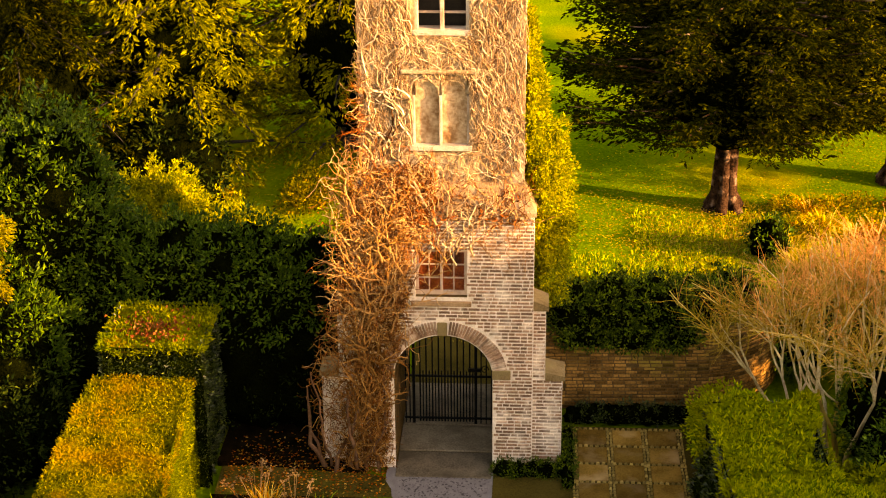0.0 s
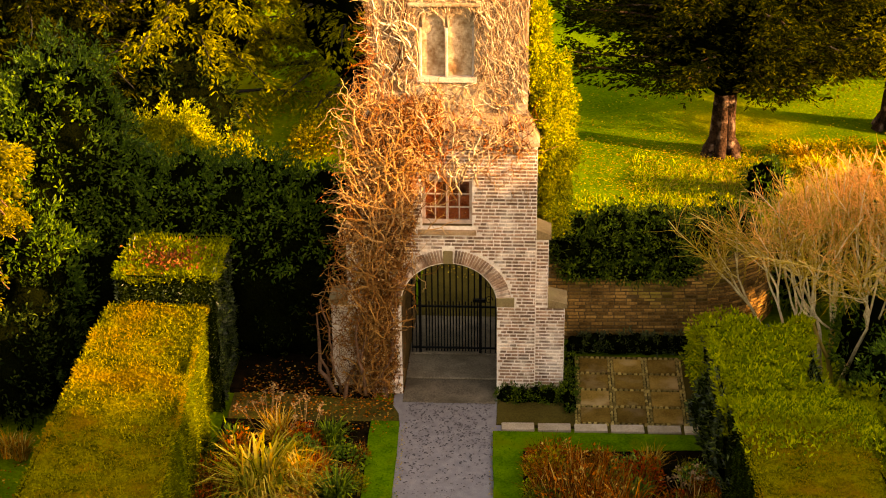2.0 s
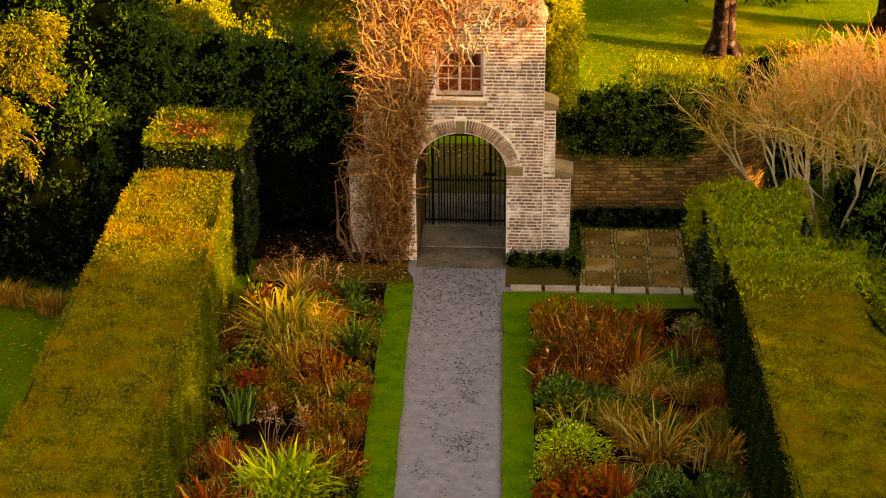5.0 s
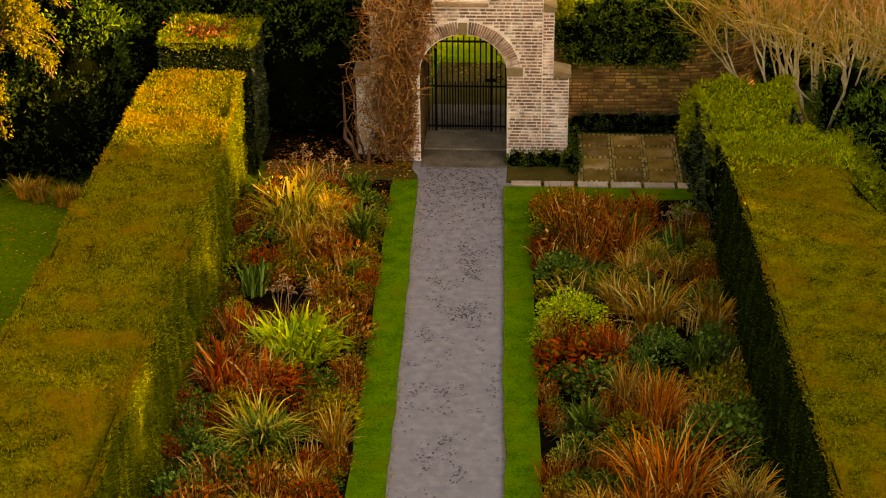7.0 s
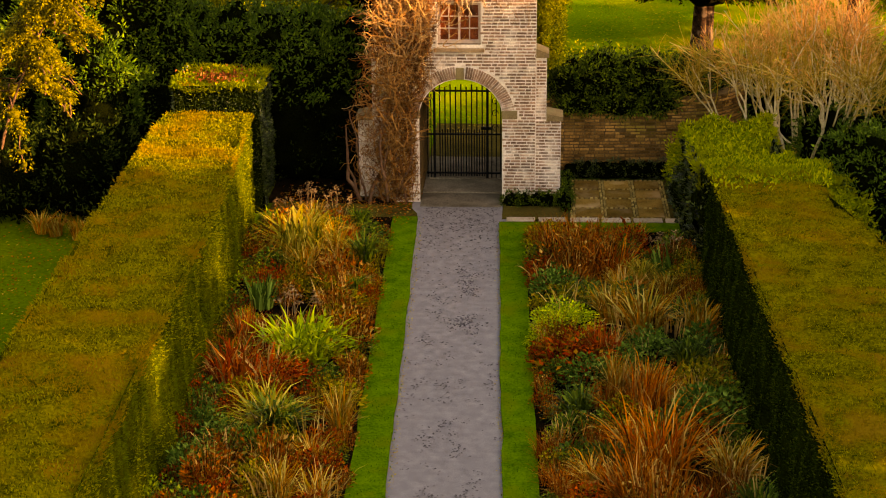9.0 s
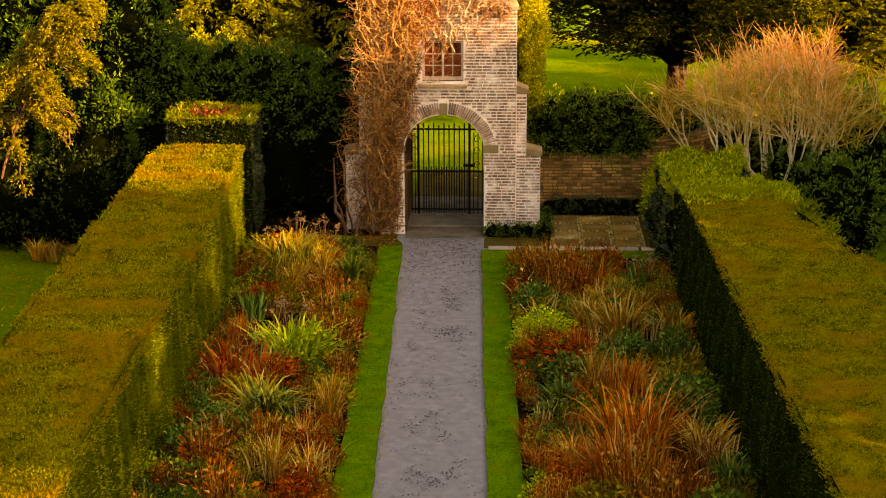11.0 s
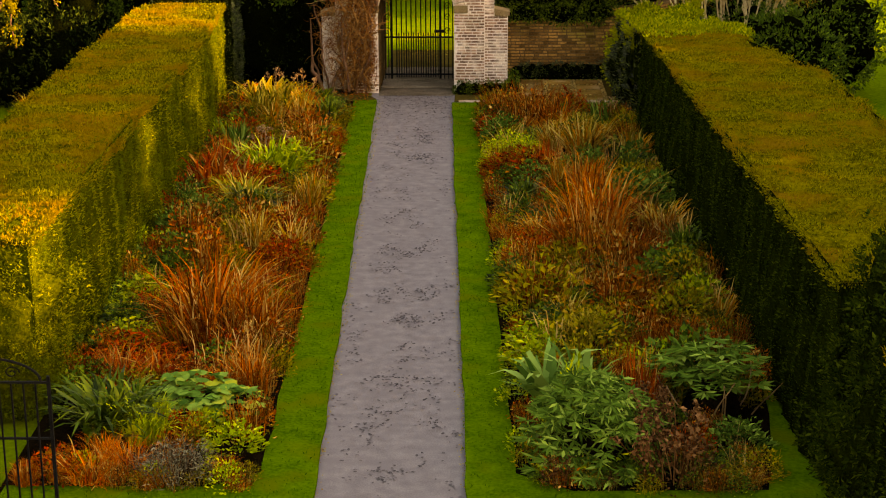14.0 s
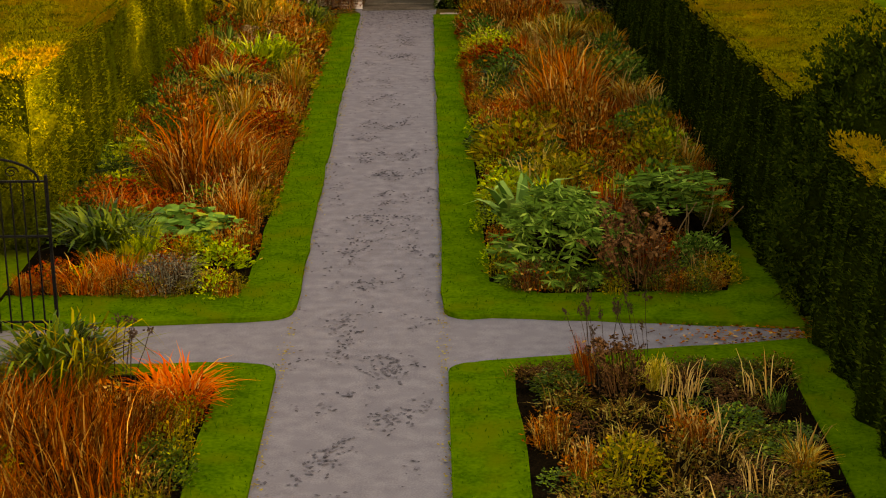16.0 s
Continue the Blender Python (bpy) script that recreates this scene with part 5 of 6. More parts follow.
for x, y, h in ((-16.0, 2.0, 12.0), (-13.8, -3.5, 15.0), (-12.5, -9.0, 15.0), (-12.5, -14.5, 15.0), (-12.5, -20.0, 15.0), (-12.5, -25.5, 15.0), (-12.5, -31.0, 15.0)):
    tree("yew_tree", "tall dense yew added out of view to shade the garden", (x, y, -0.03), h, 0.08, 3.4, "conifer", tr, limbs=26, per=20, leaf=0.5, droop=0.2, group="rows of tall yews", clump=1.2)


# ---- bare multi-stemmed shrub ----
def bare_shrub(at, rng):
    """Pale stems that lean out from one stool, fork three times and end in a wide dome of fine twigs."""
    t = thing("bare_shrub", "leafless many-stemmed shrub with upper twigs coloured sunlit orange", "shrub", at)
    lines, radii, fine, fr = [], [], [], []
    up = np.array([0, 0, 1.0])

    def dome(a, r):
        return np.array([2.35 * r * math.cos(a), 1.9 * r * math.sin(a), 4.35 - 1.3 * r * r])

    def run(p, d, goal, length, n, rough):
        out = [p]
        for i in range(n):
            d = unit(d * 1.0 + 0.45 * unit(goal - out[-1]) + rng.normal(0, rough, 3))
            out.append(out[-1] + d * length / n)
        return np.array(out), d

    for i in range(19):
        a = i * 2.399 + rng.normal(0, 0.15)
        r = math.sqrt((i + 0.5) / 19)
        goal = dome(a, r)
        foot = np.array([0.62 * math.cos(a) * r, 0.4 * math.sin(a) * r, 0.0])
        d0 = unit(np.array([math.cos(a) * (0.12 + 1.05 * r), math.sin(a) * (0.1 + 0.5 * r), 1.0]))
        l0, d = run(foot, d0, goal + up * 0.6, rng.uniform(1.0, 1.9), 7, 0.16)
        put("stem", mesh_of(*tubes([l0], [(rng.uniform(0.03, 0.055), 0.024)], 6), "bark_pale" if rng.random() < 0.55 else "bark_moss", True), t)
        for _ in range(3):
            g1 = dome(a + rng.normal(0, 0.33), min(1.0, max(0.05, r + rng.normal(0, 0.17))))
            far = np.linalg.norm(g1 - l0[-1])
            l1, d1 = run(l0[-1], unit(d + rng.normal(0, 0.36, 3)), g1, far * rng.uniform(0.42, 0.64), 7, 0.15)
            lines.append(l1)
            radii.append((0.021, 0.013))
            for _ in range(3):
                k = int(rng.integers(3, 7))
                g2 = g1 + rng.normal(0, 0.4, 3) * np.array([1, 1, 0.4])
                left = np.linalg.norm(g2 - l1[k])
                l2, d2 = run(l1[k], unit(d1 + rng.normal(0, 0.42, 3)), g2, left * rng.uniform(0.68, 0.95), 7, 0.16)
                lines.append(l2)
                radii.append((0.012, 0.007))
                for _ in range(33):
                    k2 = int(rng.integers(2, 7))
                    way = unit(l2[k2] - l2[k2 - 1]) + rng.normal(0, 0.75, 3) + up * 0.1
                    fine.append(wiggle(l2[k2], way, rng.uniform(0.22, 0.62), 4, rng, 0.18))
                    fr.append((0.0044, 0.0022))
    for m, first in (("bark_pale", 0), ("bark_moss", 1)):
        put("branching", mesh_of(*tubes(lines[first::2], radii[first::2], 5), m), t, kind="stuff")
    # Twigs high in the dome take the sunlit orange, lower ones olive.
    high = [q[:, 2].mean() > 3.2 + 0.35 * rng.normal() for q in fine]
    for name, want, m in (("twig_growth", True, "twig"), ("lower_growth", False, "olive_twig")):
        kept = [k for k in range(len(fine)) if high[k] == want]
        put(name, mesh_of(*tubes([fine[k] for k in kept], [fr[k] for k in kept], 3), m), t, kind="stuff")


bare_shrub((6.7, 0.75, -0.05), np.random.default_rng(41))


# ---- climbers on the tower ----
def climber(name, label, stems, mat, sides=3):
    t = thing(name, label, "climber")
    put("growth", mesh_of(*tubes([l for l, _ in stems], [r for _, r in stems], sides), mat), t, kind="stuff")
    return t


cr = np.random.default_rng(51)


def wall_stem(x, z, y, way, length, n, off, rough=0.45):
    """A stem that creeps over a wall face at y, up to off in front of it."""
    p = [np.array([x, z])]
    d = unit(np.array(way, float))
    for _ in range(n):
        d = unit(d + cr.normal(0, rough, 2) + 0.12 * np.array(way))
        p.append(p[-1] + d * length / n)
    p = np.array(p)
    yy = y - off * cr.uniform(0.2, 1.0, len(p))
    return np.stack([p[:, 0], yy, p[:, 1]], 1)


def clear_upper(l):
    x, z = l[:, 0].mean(), l[:, 2].mean()
    inside = (np.abs(l[:, 0] + 0.02) < 0.42) & (((l[:, 2] > 5.6) & (l[:, 2] < 6.64)) | (l[:, 2] > 7.42))
    return not inside.any() and (np.abs(l[:, 0]) < 1.33).all() and l[:, 2].max() < 10.3


stems = []
while len(stems) < 1500:
    x, z = cr.uniform(-1.27, 1.27), cr.uniform(4.9, 9.8)
    if -0.5 < x < 0.75 and z < 5.5 and cr.random() < 0.8:
        continue
    l = wall_stem(x, z, UY, (cr.normal(0, 0.3), 1.0), cr.uniform(0.4, 1.3), 10, 0.04, 0.5)
    if clear_upper(l):
        stems.append((l, (cr.uniform(0.004, 0.009), 0.003)))
for _ in range(60):
    l = wall_stem(cr.uniform(-1.2, -0.4), cr.uniform(4.9, 6.5), UY, (cr.normal(0, 0.8), 1.0), cr.uniform(0.7, 1.6), 12, 0.09, 0.5)
    if clear_upper(l):
        stems.append((l, (0.016, 0.007)))
climber("bare_climber", "dry tan climber netted over the upper tower", stems, "vine_tan")

stems, low_stems = [], []
for _ in range(2900):
    z = cr.uniform(0.05, 5.2)
    right = -0.90 if z < 2.1 else (-0.68 if z < 2.9 else (-0.55 if z < 4.1 else -0.1))
    x = right - abs(cr.normal(0, 0.48))
    x = max(x, -1.95 if z < 2.2 else -1.6)
    deep = 0.08 + 0.20 * cr.uniform(0, 1) * (1 if x < -0.6 else 0.3)
    l = wall_stem(x, z, 0.10 if z > 4.6 else 0.0, (cr.normal(-0.2, 0.7), 0.8), cr.uniform(0.2, 0.7), 8, deep, 0.55)
    if (l[:, 0] < right + 0.12).all():
        (stems if z > cr.normal(2.7, 0.5) else low_stems).append((l, (cr.uniform(0.004, 0.009), 0.003)))
for _ in range(260):
    l = wall_stem(cr.uniform(-1.4, 1.35), cr.uniform(4.4, 4.95), 0.02, (cr.normal(0, 1.0), cr.normal(0.3, 0.5)), cr.uniform(0.2, 0.6), 8, 0.07, 0.5)
    l[:, 1] += np.clip((l[:, 2] - 4.62) * 0.62, 0, 0.25)
    stems.append((l, (cr.uniform(0.004, 0.010), 0.003)))
for _ in range(380):
    l = wall_stem(cr.uniform(-1.42, 1.35) if cr.random() < 0.35 else cr.uniform(-1.42, -0.2), cr.uniform(4.5, 4.85), -0.02, (cr.normal(0, 1.0), cr.normal(0.1, 0.4)), cr.uniform(0.12, 0.4), 7, 0.08, 0.6)
    l[:, 1] += np.clip((l[:, 2] - 4.62) * 0.62, 0, 0.25)
    stems.append((l, (cr.uniform(0.006, 0.012), 0.004)))
for _ in range(420):
    z = cr.uniform(4.6, 6.9)
    l = wiggle((-1.25 + abs(cr.normal(0, 0.12)), cr.uniform(0.0, 0.9), z), (-0.8, -0.4, cr.normal(0.2, 0.6)), cr.uniform(0.15, 0.5) * (1.2 - 0.3 * (z - 4.6) / 2.3), 6, cr, 0.5)
    stems.append((l, (0.006, 0.0025)))
climber("bare_climber", "rusty leafless climber smothering the tower corner", stems, "vine_red")
climber("bare_climber", "brown tangle of climber stems at the tower foot", low_stems, "vine_brown")
stems = []
for _ in range(520):
    z = cr.uniform(2.4, 5.3)
    x = cr.uniform(-1.6, -0.5) if cr.random() < 0.88 else cr.uniform(-0.5, 1.2)
    if x > -0.45 and z < 4.0:
        z = cr.uniform(4.1, 5.0)
    l = wall_stem(x, z, -0.06 if x < -0.4 else 0.0, (cr.normal(-0.5 if x < -0.4 else 0.0, 0.8), cr.normal(0.2, 0.6)), cr.uniform(0.25, 0.8), 9, 0.2 if x < -0.4 else 0.06, 0.5)
    stems.append((l, (cr.uniform(0.005, 0.012), 0.003)))
for z in np.linspace(2.6, 5.6, 150):
    l = wiggle((-1.38 - cr.uniform(0, 0.1), cr.uniform(-0.1, 0.5), z), (-1.0, -0.3, cr.normal(0.1, 0.5)), cr.uniform(0.15, 0.45), 6, cr, 0.45)
    stems.append((l, (0.006, 0.0025)))
for _ in range(26):
    l = wall_stem(cr.uniform(-0.55, 0.15), cr.uniform(3.55, 4.0), -0.02, (cr.normal(0.1, 0.5), 1.0), cr.uniform(0.5, 1.0), 11, 0.05, 0.35)
    stems.append((l, (cr.uniform(0.007, 0.014), 0.004)))
for _ in range(60):
    l = wall_stem(cr.uniform(0.4, 1.35), cr.uniform(3.5, 4.5), 0.0, (cr.normal(0, 0.3), 1.0), cr.uniform(0.2, 0.6), 8, 0.03, 0.4)
    stems.append((l, (0.004, 0.002)))
climber("bare_climber", "rust-brown climber tangle over the window and corner", stems, "vine_rust")


def forked(x, z, y, way, length, r, depth, out):
    """A stem on a wall face that forks towards its tips."""
    l = wall_stem(x, z, y, way, length, 7, 0.05, 0.22)
    out.append((l, (r, r * 0.62)))
    if depth:
        d = unit(l[-1, [0, 2]] - l[-3, [0, 2]])
        for a in (cr.uniform(0.25, 0.8), -cr.uniform(0.25, 0.8)):
            w = np.array([d[0] * math.cos(a) - d[1] * math.sin(a), d[0] * math.sin(a) + d[1] * math.cos(a)])
            forked(l[-1, 0], l[-1, 2], y, w, length * cr.uniform(0.55, 0.85), r * 0.66, depth - 1, out)


for label, count in (("pale forking climber stems over the tower corner", 62), ("pale forking climber stems above the window", 12), ("rust-brown forking stems low on the corner", 40), ("pale forking climber stems on the upper stage", 26)):
    grown = thing("bare_climber", label, "climber")
    for i in range(count):
        if count == 62:
            x, z, y, way = cr.uniform(-1.5, -0.55), cr.uniform(2.6, 4.8), cr.uniform(-0.3, -0.08), (cr.normal(-0.35, 0.6), cr.normal(0.7, 0.35))
        elif count == 12:
            x, z, y, way = cr.uniform(-0.6, 0.5), cr.uniform(3.5, 4.5), -0.03, (cr.normal(0.0, 0.5), 1.0)
        elif count == 40:
            x, z, y, way = cr.uniform(-1.6, -0.95), cr.uniform(0.1, 2.6), cr.uniform(-0.3, -0.08), (cr.normal(-0.2, 0.6), cr.normal(0.8, 0.4))
        else:
            x, z, y, way = cr.uniform(-1.2, 1.1), cr.uniform(4.9, 9.0), UY - 0.05, (cr.normal(0.0, 0.35), 1.0)
        out = []
        forked(x, z, y, way, cr.uniform(0.28, 0.5), cr.uniform(0.009, 0.014) if count == 26 else cr.uniform(0.012, 0.019), 3, out)
        kept = [q for q in out if (count != 26 or clear_upper(q[0])) and q[0][:, 2].min() > 0.02 and (q[0][:, 0].max() < (-0.5 if q[0][:, 2].mean() < 3.1 else 1.3)) and q[0][:, 0].min() > -1.85]
        if kept:
            put("stem", mesh_of(*tubes([l for l, _ in kept], [r for _, r in kept], 5), {40: "vine_brown", 62: "vine_gold"}.get(count, "vine_tan")), grown, kind="stuff")
stems = []
for i in range(9):
    l = wiggle((-2.05 + 0.12 * i + cr.normal(0, 0.05), -0.12 + cr.normal(0, 0.05), 0.0), (cr.normal(-0.1, 0.15), 0.03, 1.0), cr.uniform(1.4, 2.6), 14, cr, 0.16)
    l[:, 1] = np.clip(l[:, 1], -0.35, -0.03)
    l[:, 0] = np.clip(l[:, 0], -2.2, -0.95)
    stems.append((l, (cr.uniform(0.025, 0.045), 0.012)))
trunks = thing("climber_trunk", "twisted woody climber trunks at the tower foot", "climber")
for l, r in stems:
    put("stem", mesh_of(*tubes([l], [r], 6), "bark", True), trunks)
V, F = leaf_cards(np.stack([cr.uniform(-1.9, -0.75, 600), -cr.uniform(0.02, 0.3, 600), cr.uniform(0.05, 4.9, 600)], 1), unit(cr.normal(size=(600, 3)) + np.array([0, -0.4, -0.5])), 0.06, 0.03, cr)
put("dry_leaves", mesh_of(V, F, "vine_red"), label="withered rusty leaves caught in the climber", category="leaves", kind="stuff")

# ---- side gate by the crossing ----
side = thing("side_gate", "narrow black iron garden gate with an arched top", "gate", m=Matrix.Translation(G(-3.55, 21.15)) @ pose(0, 0, 0.0, 0, 0, 0))
for i in range(12):
    x = -0.60 + 0.108 * i
    bar("gate_bar", x - 0.007, x + 0.007, 0.0, 1.5, 0.018, side)
for z in (0.1, 0.95, 1.48):
    bar("rail", -0.62, 0.60, z, z + 0.02, 0.022, side)
bar("post", 0.585, 0.612, 0.0, 1.55, 0.027, side)
bar("post", -0.65, -0.62, 0.0, 1.55, 0.027, side)
tt = np.linspace(0, math.pi, 24)
put("arch_bar", mesh_of(*tubes([np.stack([0.55 * np.cos(tt) - 0.02, 0 * tt, 1.5 + 0.22 * np.sin(tt)], 1)], [(0.012, 0.012)], 6), "iron"), side)
for cx in (-0.3, 0.0, 0.28):
    a = np.linspace(0, 9, 22)
    put("scroll", mesh_of(*tubes([np.stack([cx + 0.07 * (1 - a / 11) * np.cos(a), 0 * a, 1.58 + 0.06 * (1 - a / 11) * np.sin(a)], 1)], [(0.007, 0.006)], 5), "iron"), side)


# ---- border plants ----
PL = {}


def variants(kind, mat, make, count=3):
    """A few meshes of each kind; make gives one or more named parts."""
    PL[kind] = []
    for i in range(count):
        rng = np.random.default_rng(sum(map(ord, kind)) * 10 + i)
        PL[kind].append([(name, mesh_of(*vf, m or mat, name=name)) for name, vf, m in make(rng)])


def bush(rng, n, leaf, wide=0.45, up=0.4, stems=14, flat=1.0):
    d = unit(rng.normal(size=(n, 3)))
    d[:, 2] = np.abs(d[:, 2])
    k = rng.uniform(0.25, 1.0, n) ** 0.45 * (1 + 0.25 * np.array([wob(q * 2.4, 1.0, rng.uniform(0, 0.01) + n) for q in d]))
    P = d * k[:, None] * np.array([0.5, 0.5, 0.9])
    P[:, 2] = np.maximum(P[:, 2], 0.02)
    D = unit(d * 0.8 + np.array([0, 0, up]) + rng.normal(0, 0.55, (n, 3)))
    L = rng.uniform(0.6, 1.4, n) * leaf
    return leaf_cards(P, D, L, L * wide, rng)


def stalks(rng, n, spread=0.4, thick=0.008):
    lines = []
    for _ in range(n):
        a, r = rng.uniform(0, 6.28), spread * math.sqrt(rng.uniform(0, 1))
        lines.append(wiggle((r * 0.5 * math.cos(a), r * 0.5 * math.sin(a), 0), (0.5 * r * math.cos(a), 0.5 * r * math.sin(a), 1.0), rng.uniform(0.65, 1.0), 6, rng, 0.07))
    return lines


def tipped(rng, n, tuft, leaf, spread=0.45):
    """Stalks with a tuft of small scales at each tip."""
    lines = stalks(rng, n, spread)
    sets = [tubes(lines, [(0.009, 0.005)] * n, 3)]
    for l in lines:
        m = 16
        P = l[-1] + rng.normal(0, tuft, (m, 3))
        sets.append(leaf_cards(P, unit(rng.normal(size=(m, 3))), leaf, leaf * 0.7, rng))
    return join(sets)


def rosettes(rng, n, leaf, wide, arms=9, spread=0.5, low=0.15):
    """Leafy shoots: whorls of hanging leaves along branching shoots."""
    sets = []
    for _ in range(n):
        a, r, z = rng.uniform(0, 6.28), math.sqrt(rng.uniform(0, 1)) * spread, rng.uniform(low, 0.95)
        r *= math.sqrt(max(0.08, 1 - (z * 0.95) ** 2)) * 1.15
        c = np.array([r * math.cos(a), r * math.sin(a), z])
        b = np.linspace(0, 6.28, arms, endpoint=False) + rng.uniform(0, 1)
        D = unit(np.stack([np.cos(b), np.sin(b), rng.normal(-0.25, 0.25, arms)], 1) + 0.5 * np.array([math.cos(a), math.sin(a), 0.2]))
        sets.append(leaf_cards(np.repeat(c[None], arms, 0), D, rng.uniform(0.7, 1.2, arms) * leaf, leaf * wide, rng))
    sets.append(tubes(stalks(rng, 12, spread), [(0.012, 0.006)] * 12, 3))
    return join(sets)


def round_leaves(rng, n):
    V, F = [], []
    for _ in range(n):
        a, r = rng.uniform(0, 6.28), 0.5 * math.sqrt(rng.uniform(0, 1))
        c = np.array([r * math.cos(a), r * math.sin(a), rng.uniform(0.35, 0.95) * (1.1 - r)])
        nrm = unit(np.array([math.cos(a) * 1.1 * r * 2, math.sin(a) * 1.1 * r * 2, 1.0]) + rng.normal(0, 0.65, 3))
        s = unit(np.cross(nrm, rng.normal(size=3)))
        t = np.cross(nrm, s)
        R = rng.uniform(0.05, 0.1)
        o = len(V)
        V.append(c)
        for j in range(8):
            b = 6.283 * j / 8
            V.append(c + (s * math.cos(b) + t * math.sin(b) * 0.85) * R + nrm * R * 0.22 * math.cos(2 * b))
        F += [[o, o + 1 + j, o + 1 + (j + 1) % 8] for j in range(8)]
    return np.array(V), F


def shade_heart(rng, r=0.36, h=0.6):
    """A lumpy near-black inside that stands for the shade deep in a dense plant."""
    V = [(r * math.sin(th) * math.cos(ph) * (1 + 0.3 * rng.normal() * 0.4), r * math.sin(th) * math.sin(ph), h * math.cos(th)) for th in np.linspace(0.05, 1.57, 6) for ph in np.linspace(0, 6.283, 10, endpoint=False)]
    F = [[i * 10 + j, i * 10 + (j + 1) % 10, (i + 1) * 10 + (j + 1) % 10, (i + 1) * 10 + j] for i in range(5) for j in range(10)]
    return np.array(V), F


def high_rosettes(rng, n, leaf, wide):
    """Whorls held at the top of bare shoots."""
    V, F = rosettes(rng, n, leaf, wide, 8, 0.55)
    V = V.copy()
    V[:, 2] = 0.45 + 0.6 * V[:, 2]
    return V, F


variants("orange", "orange", lambda g: [("blade_tuft", blades(300, g, 0.26, 0.6, 0.009, 0.3, 0.35), None)], 4)
variants("redgrass", "redgrass", lambda g: [("blade_tuft", blades(300, g, 0.22, 0.4, 0.010, 0.4, 0.15), None)], 3)
variants("russet", "russet", lambda g: [("blade_tuft", blades(430, g, 0.42, 0.42, 0.006, 0.3, 0.2), None)], 3)
variants("scrap", "scrap", lambda g: [("foliage", bush(g, 240, 0.10, 0.45), None), ("blade_tuft", blades(70, g, 0.45, 0.5, 0.011, 0.3, 0.5), None)], 4)
variants("tan", "tan", lambda g: [("blade_tuft", blades(240, g, 0.16, 0.6, 0.011, 0.35, 0.45), None)], 4)
variants("brown", "brown", lambda g: [("blade_tuft", blades(170, g, 0.3, 0.3, 0.007, 0.4, 0.1), None), ("foliage", bush(g, 330, 0.095), None)], 4)
variants("yellow", "yellow", lambda g: [("blade_tuft", blades(330, g, 0.18, 0.62, 0.012, 0.3, 1.0), None)], 3)
variants("strap", "green", lambda g: [("blade_tuft", blades(190, g, 0.16, 0.55, 0.026, 0.45, 0.6), None)], 3)
variants("lime_strap", "lime", lambda g: [("blade_tuft", blades(230, g, 0.25, 0.45, 0.018, 0.45, 0.5), None)], 3)
variants("tanstrap", "yellow", lambda g: [("blade_tuft", blades(170, g, 0.14, 0.6, 0.014, 0.45, 0.65), None)], 2)
variants("olivestrap", "olive", lambda g: [("blade_tuft", blades(230, g, 0.16, 0.65, 0.015, 0.35, 0.95), None)], 1)
variants("iris", "teal", lambda g: [("blade_tuft", blades(70, g, 0.2, 0.3, 0.026, 0.5, 0.15), None)], 3)
variants("fire", "flame", lambda g: [("blade_tuft", blades(190, g, 0.22, 0.6, 0.014, 0.35, 0.6), None)], 2)
variants("flame", "redgrass", lambda g: [("blade_tuft", blades(170, g, 0.22, 0.6, 0.014, 0.35, 0.5), None)], 2)
variants("redlow", "redlow", lambda g: [("foliage", bush(g, 620, 0.09), None), ("blade_tuft", blades(90, g, 0.35, 0.25, 0.008, 0.5, 0.1), None)], 4)
variants("brownbush", "brown", lambda g: [("foliage", bush(g, 500, 0.06), None), ("blade_tuft", blades(620, g, 0.34, 0.3, 0.0055, 0.45, 0.1), None)], 3)
variants("greenlow", "green", lambda g: [("foliage", bush(g, 620, 0.095, 0.6), None)], 4)
variants("limelow", "lime", lambda g: [("foliage", bush(g, 520, 0.11, 0.5), None)], 3)
variants("limedome", "lime", lambda g: [("foliage", bush(g, 2400, 0.05, 0.5), None)], 1)
variants("olive", "olive", lambda g: [("foliage", bush(g, 520, 0.10), None), ("blade_tuft", blades(60, g, 0.35, 0.3, 0.006, 0.5, 0.1), None)], 4)
variants("teal", "teal", lambda g: [("foliage", bush(g, 760, 0.10, 0.5), None)], 3)
# Soil-black heart: shade in the leaf gaps, put in as a shape.
variants("tealbig", "teal", lambda g: [("foliage", rosettes(g, 430, 0.115, 0.27, 9, 0.5, 0.02), None), ("young_growth", bush(g, 60, 0.14, 0.35), "lime"), ("inner_growth", shade_heart(g, 0.36, 0.66), "soil")], 2)
variants("redleaf", "redlow", lambda g: [("foliage", bush(g, 520, 0.10, 0.6), None)], 2)
variants("silver", "silver", lambda g: [("foliage", bush(g, 1500, 0.055, 0.3), None), ("blade_tuft", blades(160, g, 0.3, 0.55, 0.005, 0.5, 0.6), None)], 1)
variants("heads", "heads", lambda g: [("seed_growth", tipped(g, 9, 0.035, 0.06), None)], 3)
variants("deadstem", "deadbrown", lambda g: [("seed_growth", tipped(g, 34, 0.03, 0.06, 0.5), None), ("foliage", bush(g, 260, 0.08), None)], 2)
variants("tallseed", "seed", lambda g: [("seed_growth", tipped(g, 9, 0.022, 0.05, 0.5), None)], 2)
variants("palestem", "teal", lambda g: [("foliage", high_rosettes(g, 70, 0.17, 0.34), None), ("stem_growth", tubes([l * np.array([1.0, 1.0, 0.72]) for l in stalks(g, 11, 0.8)], [(0.009, 0.006)] * 11, 5), "heads"), ("inner_growth", shade_heart(g, 0.3, 0.5), "soil")], 1)
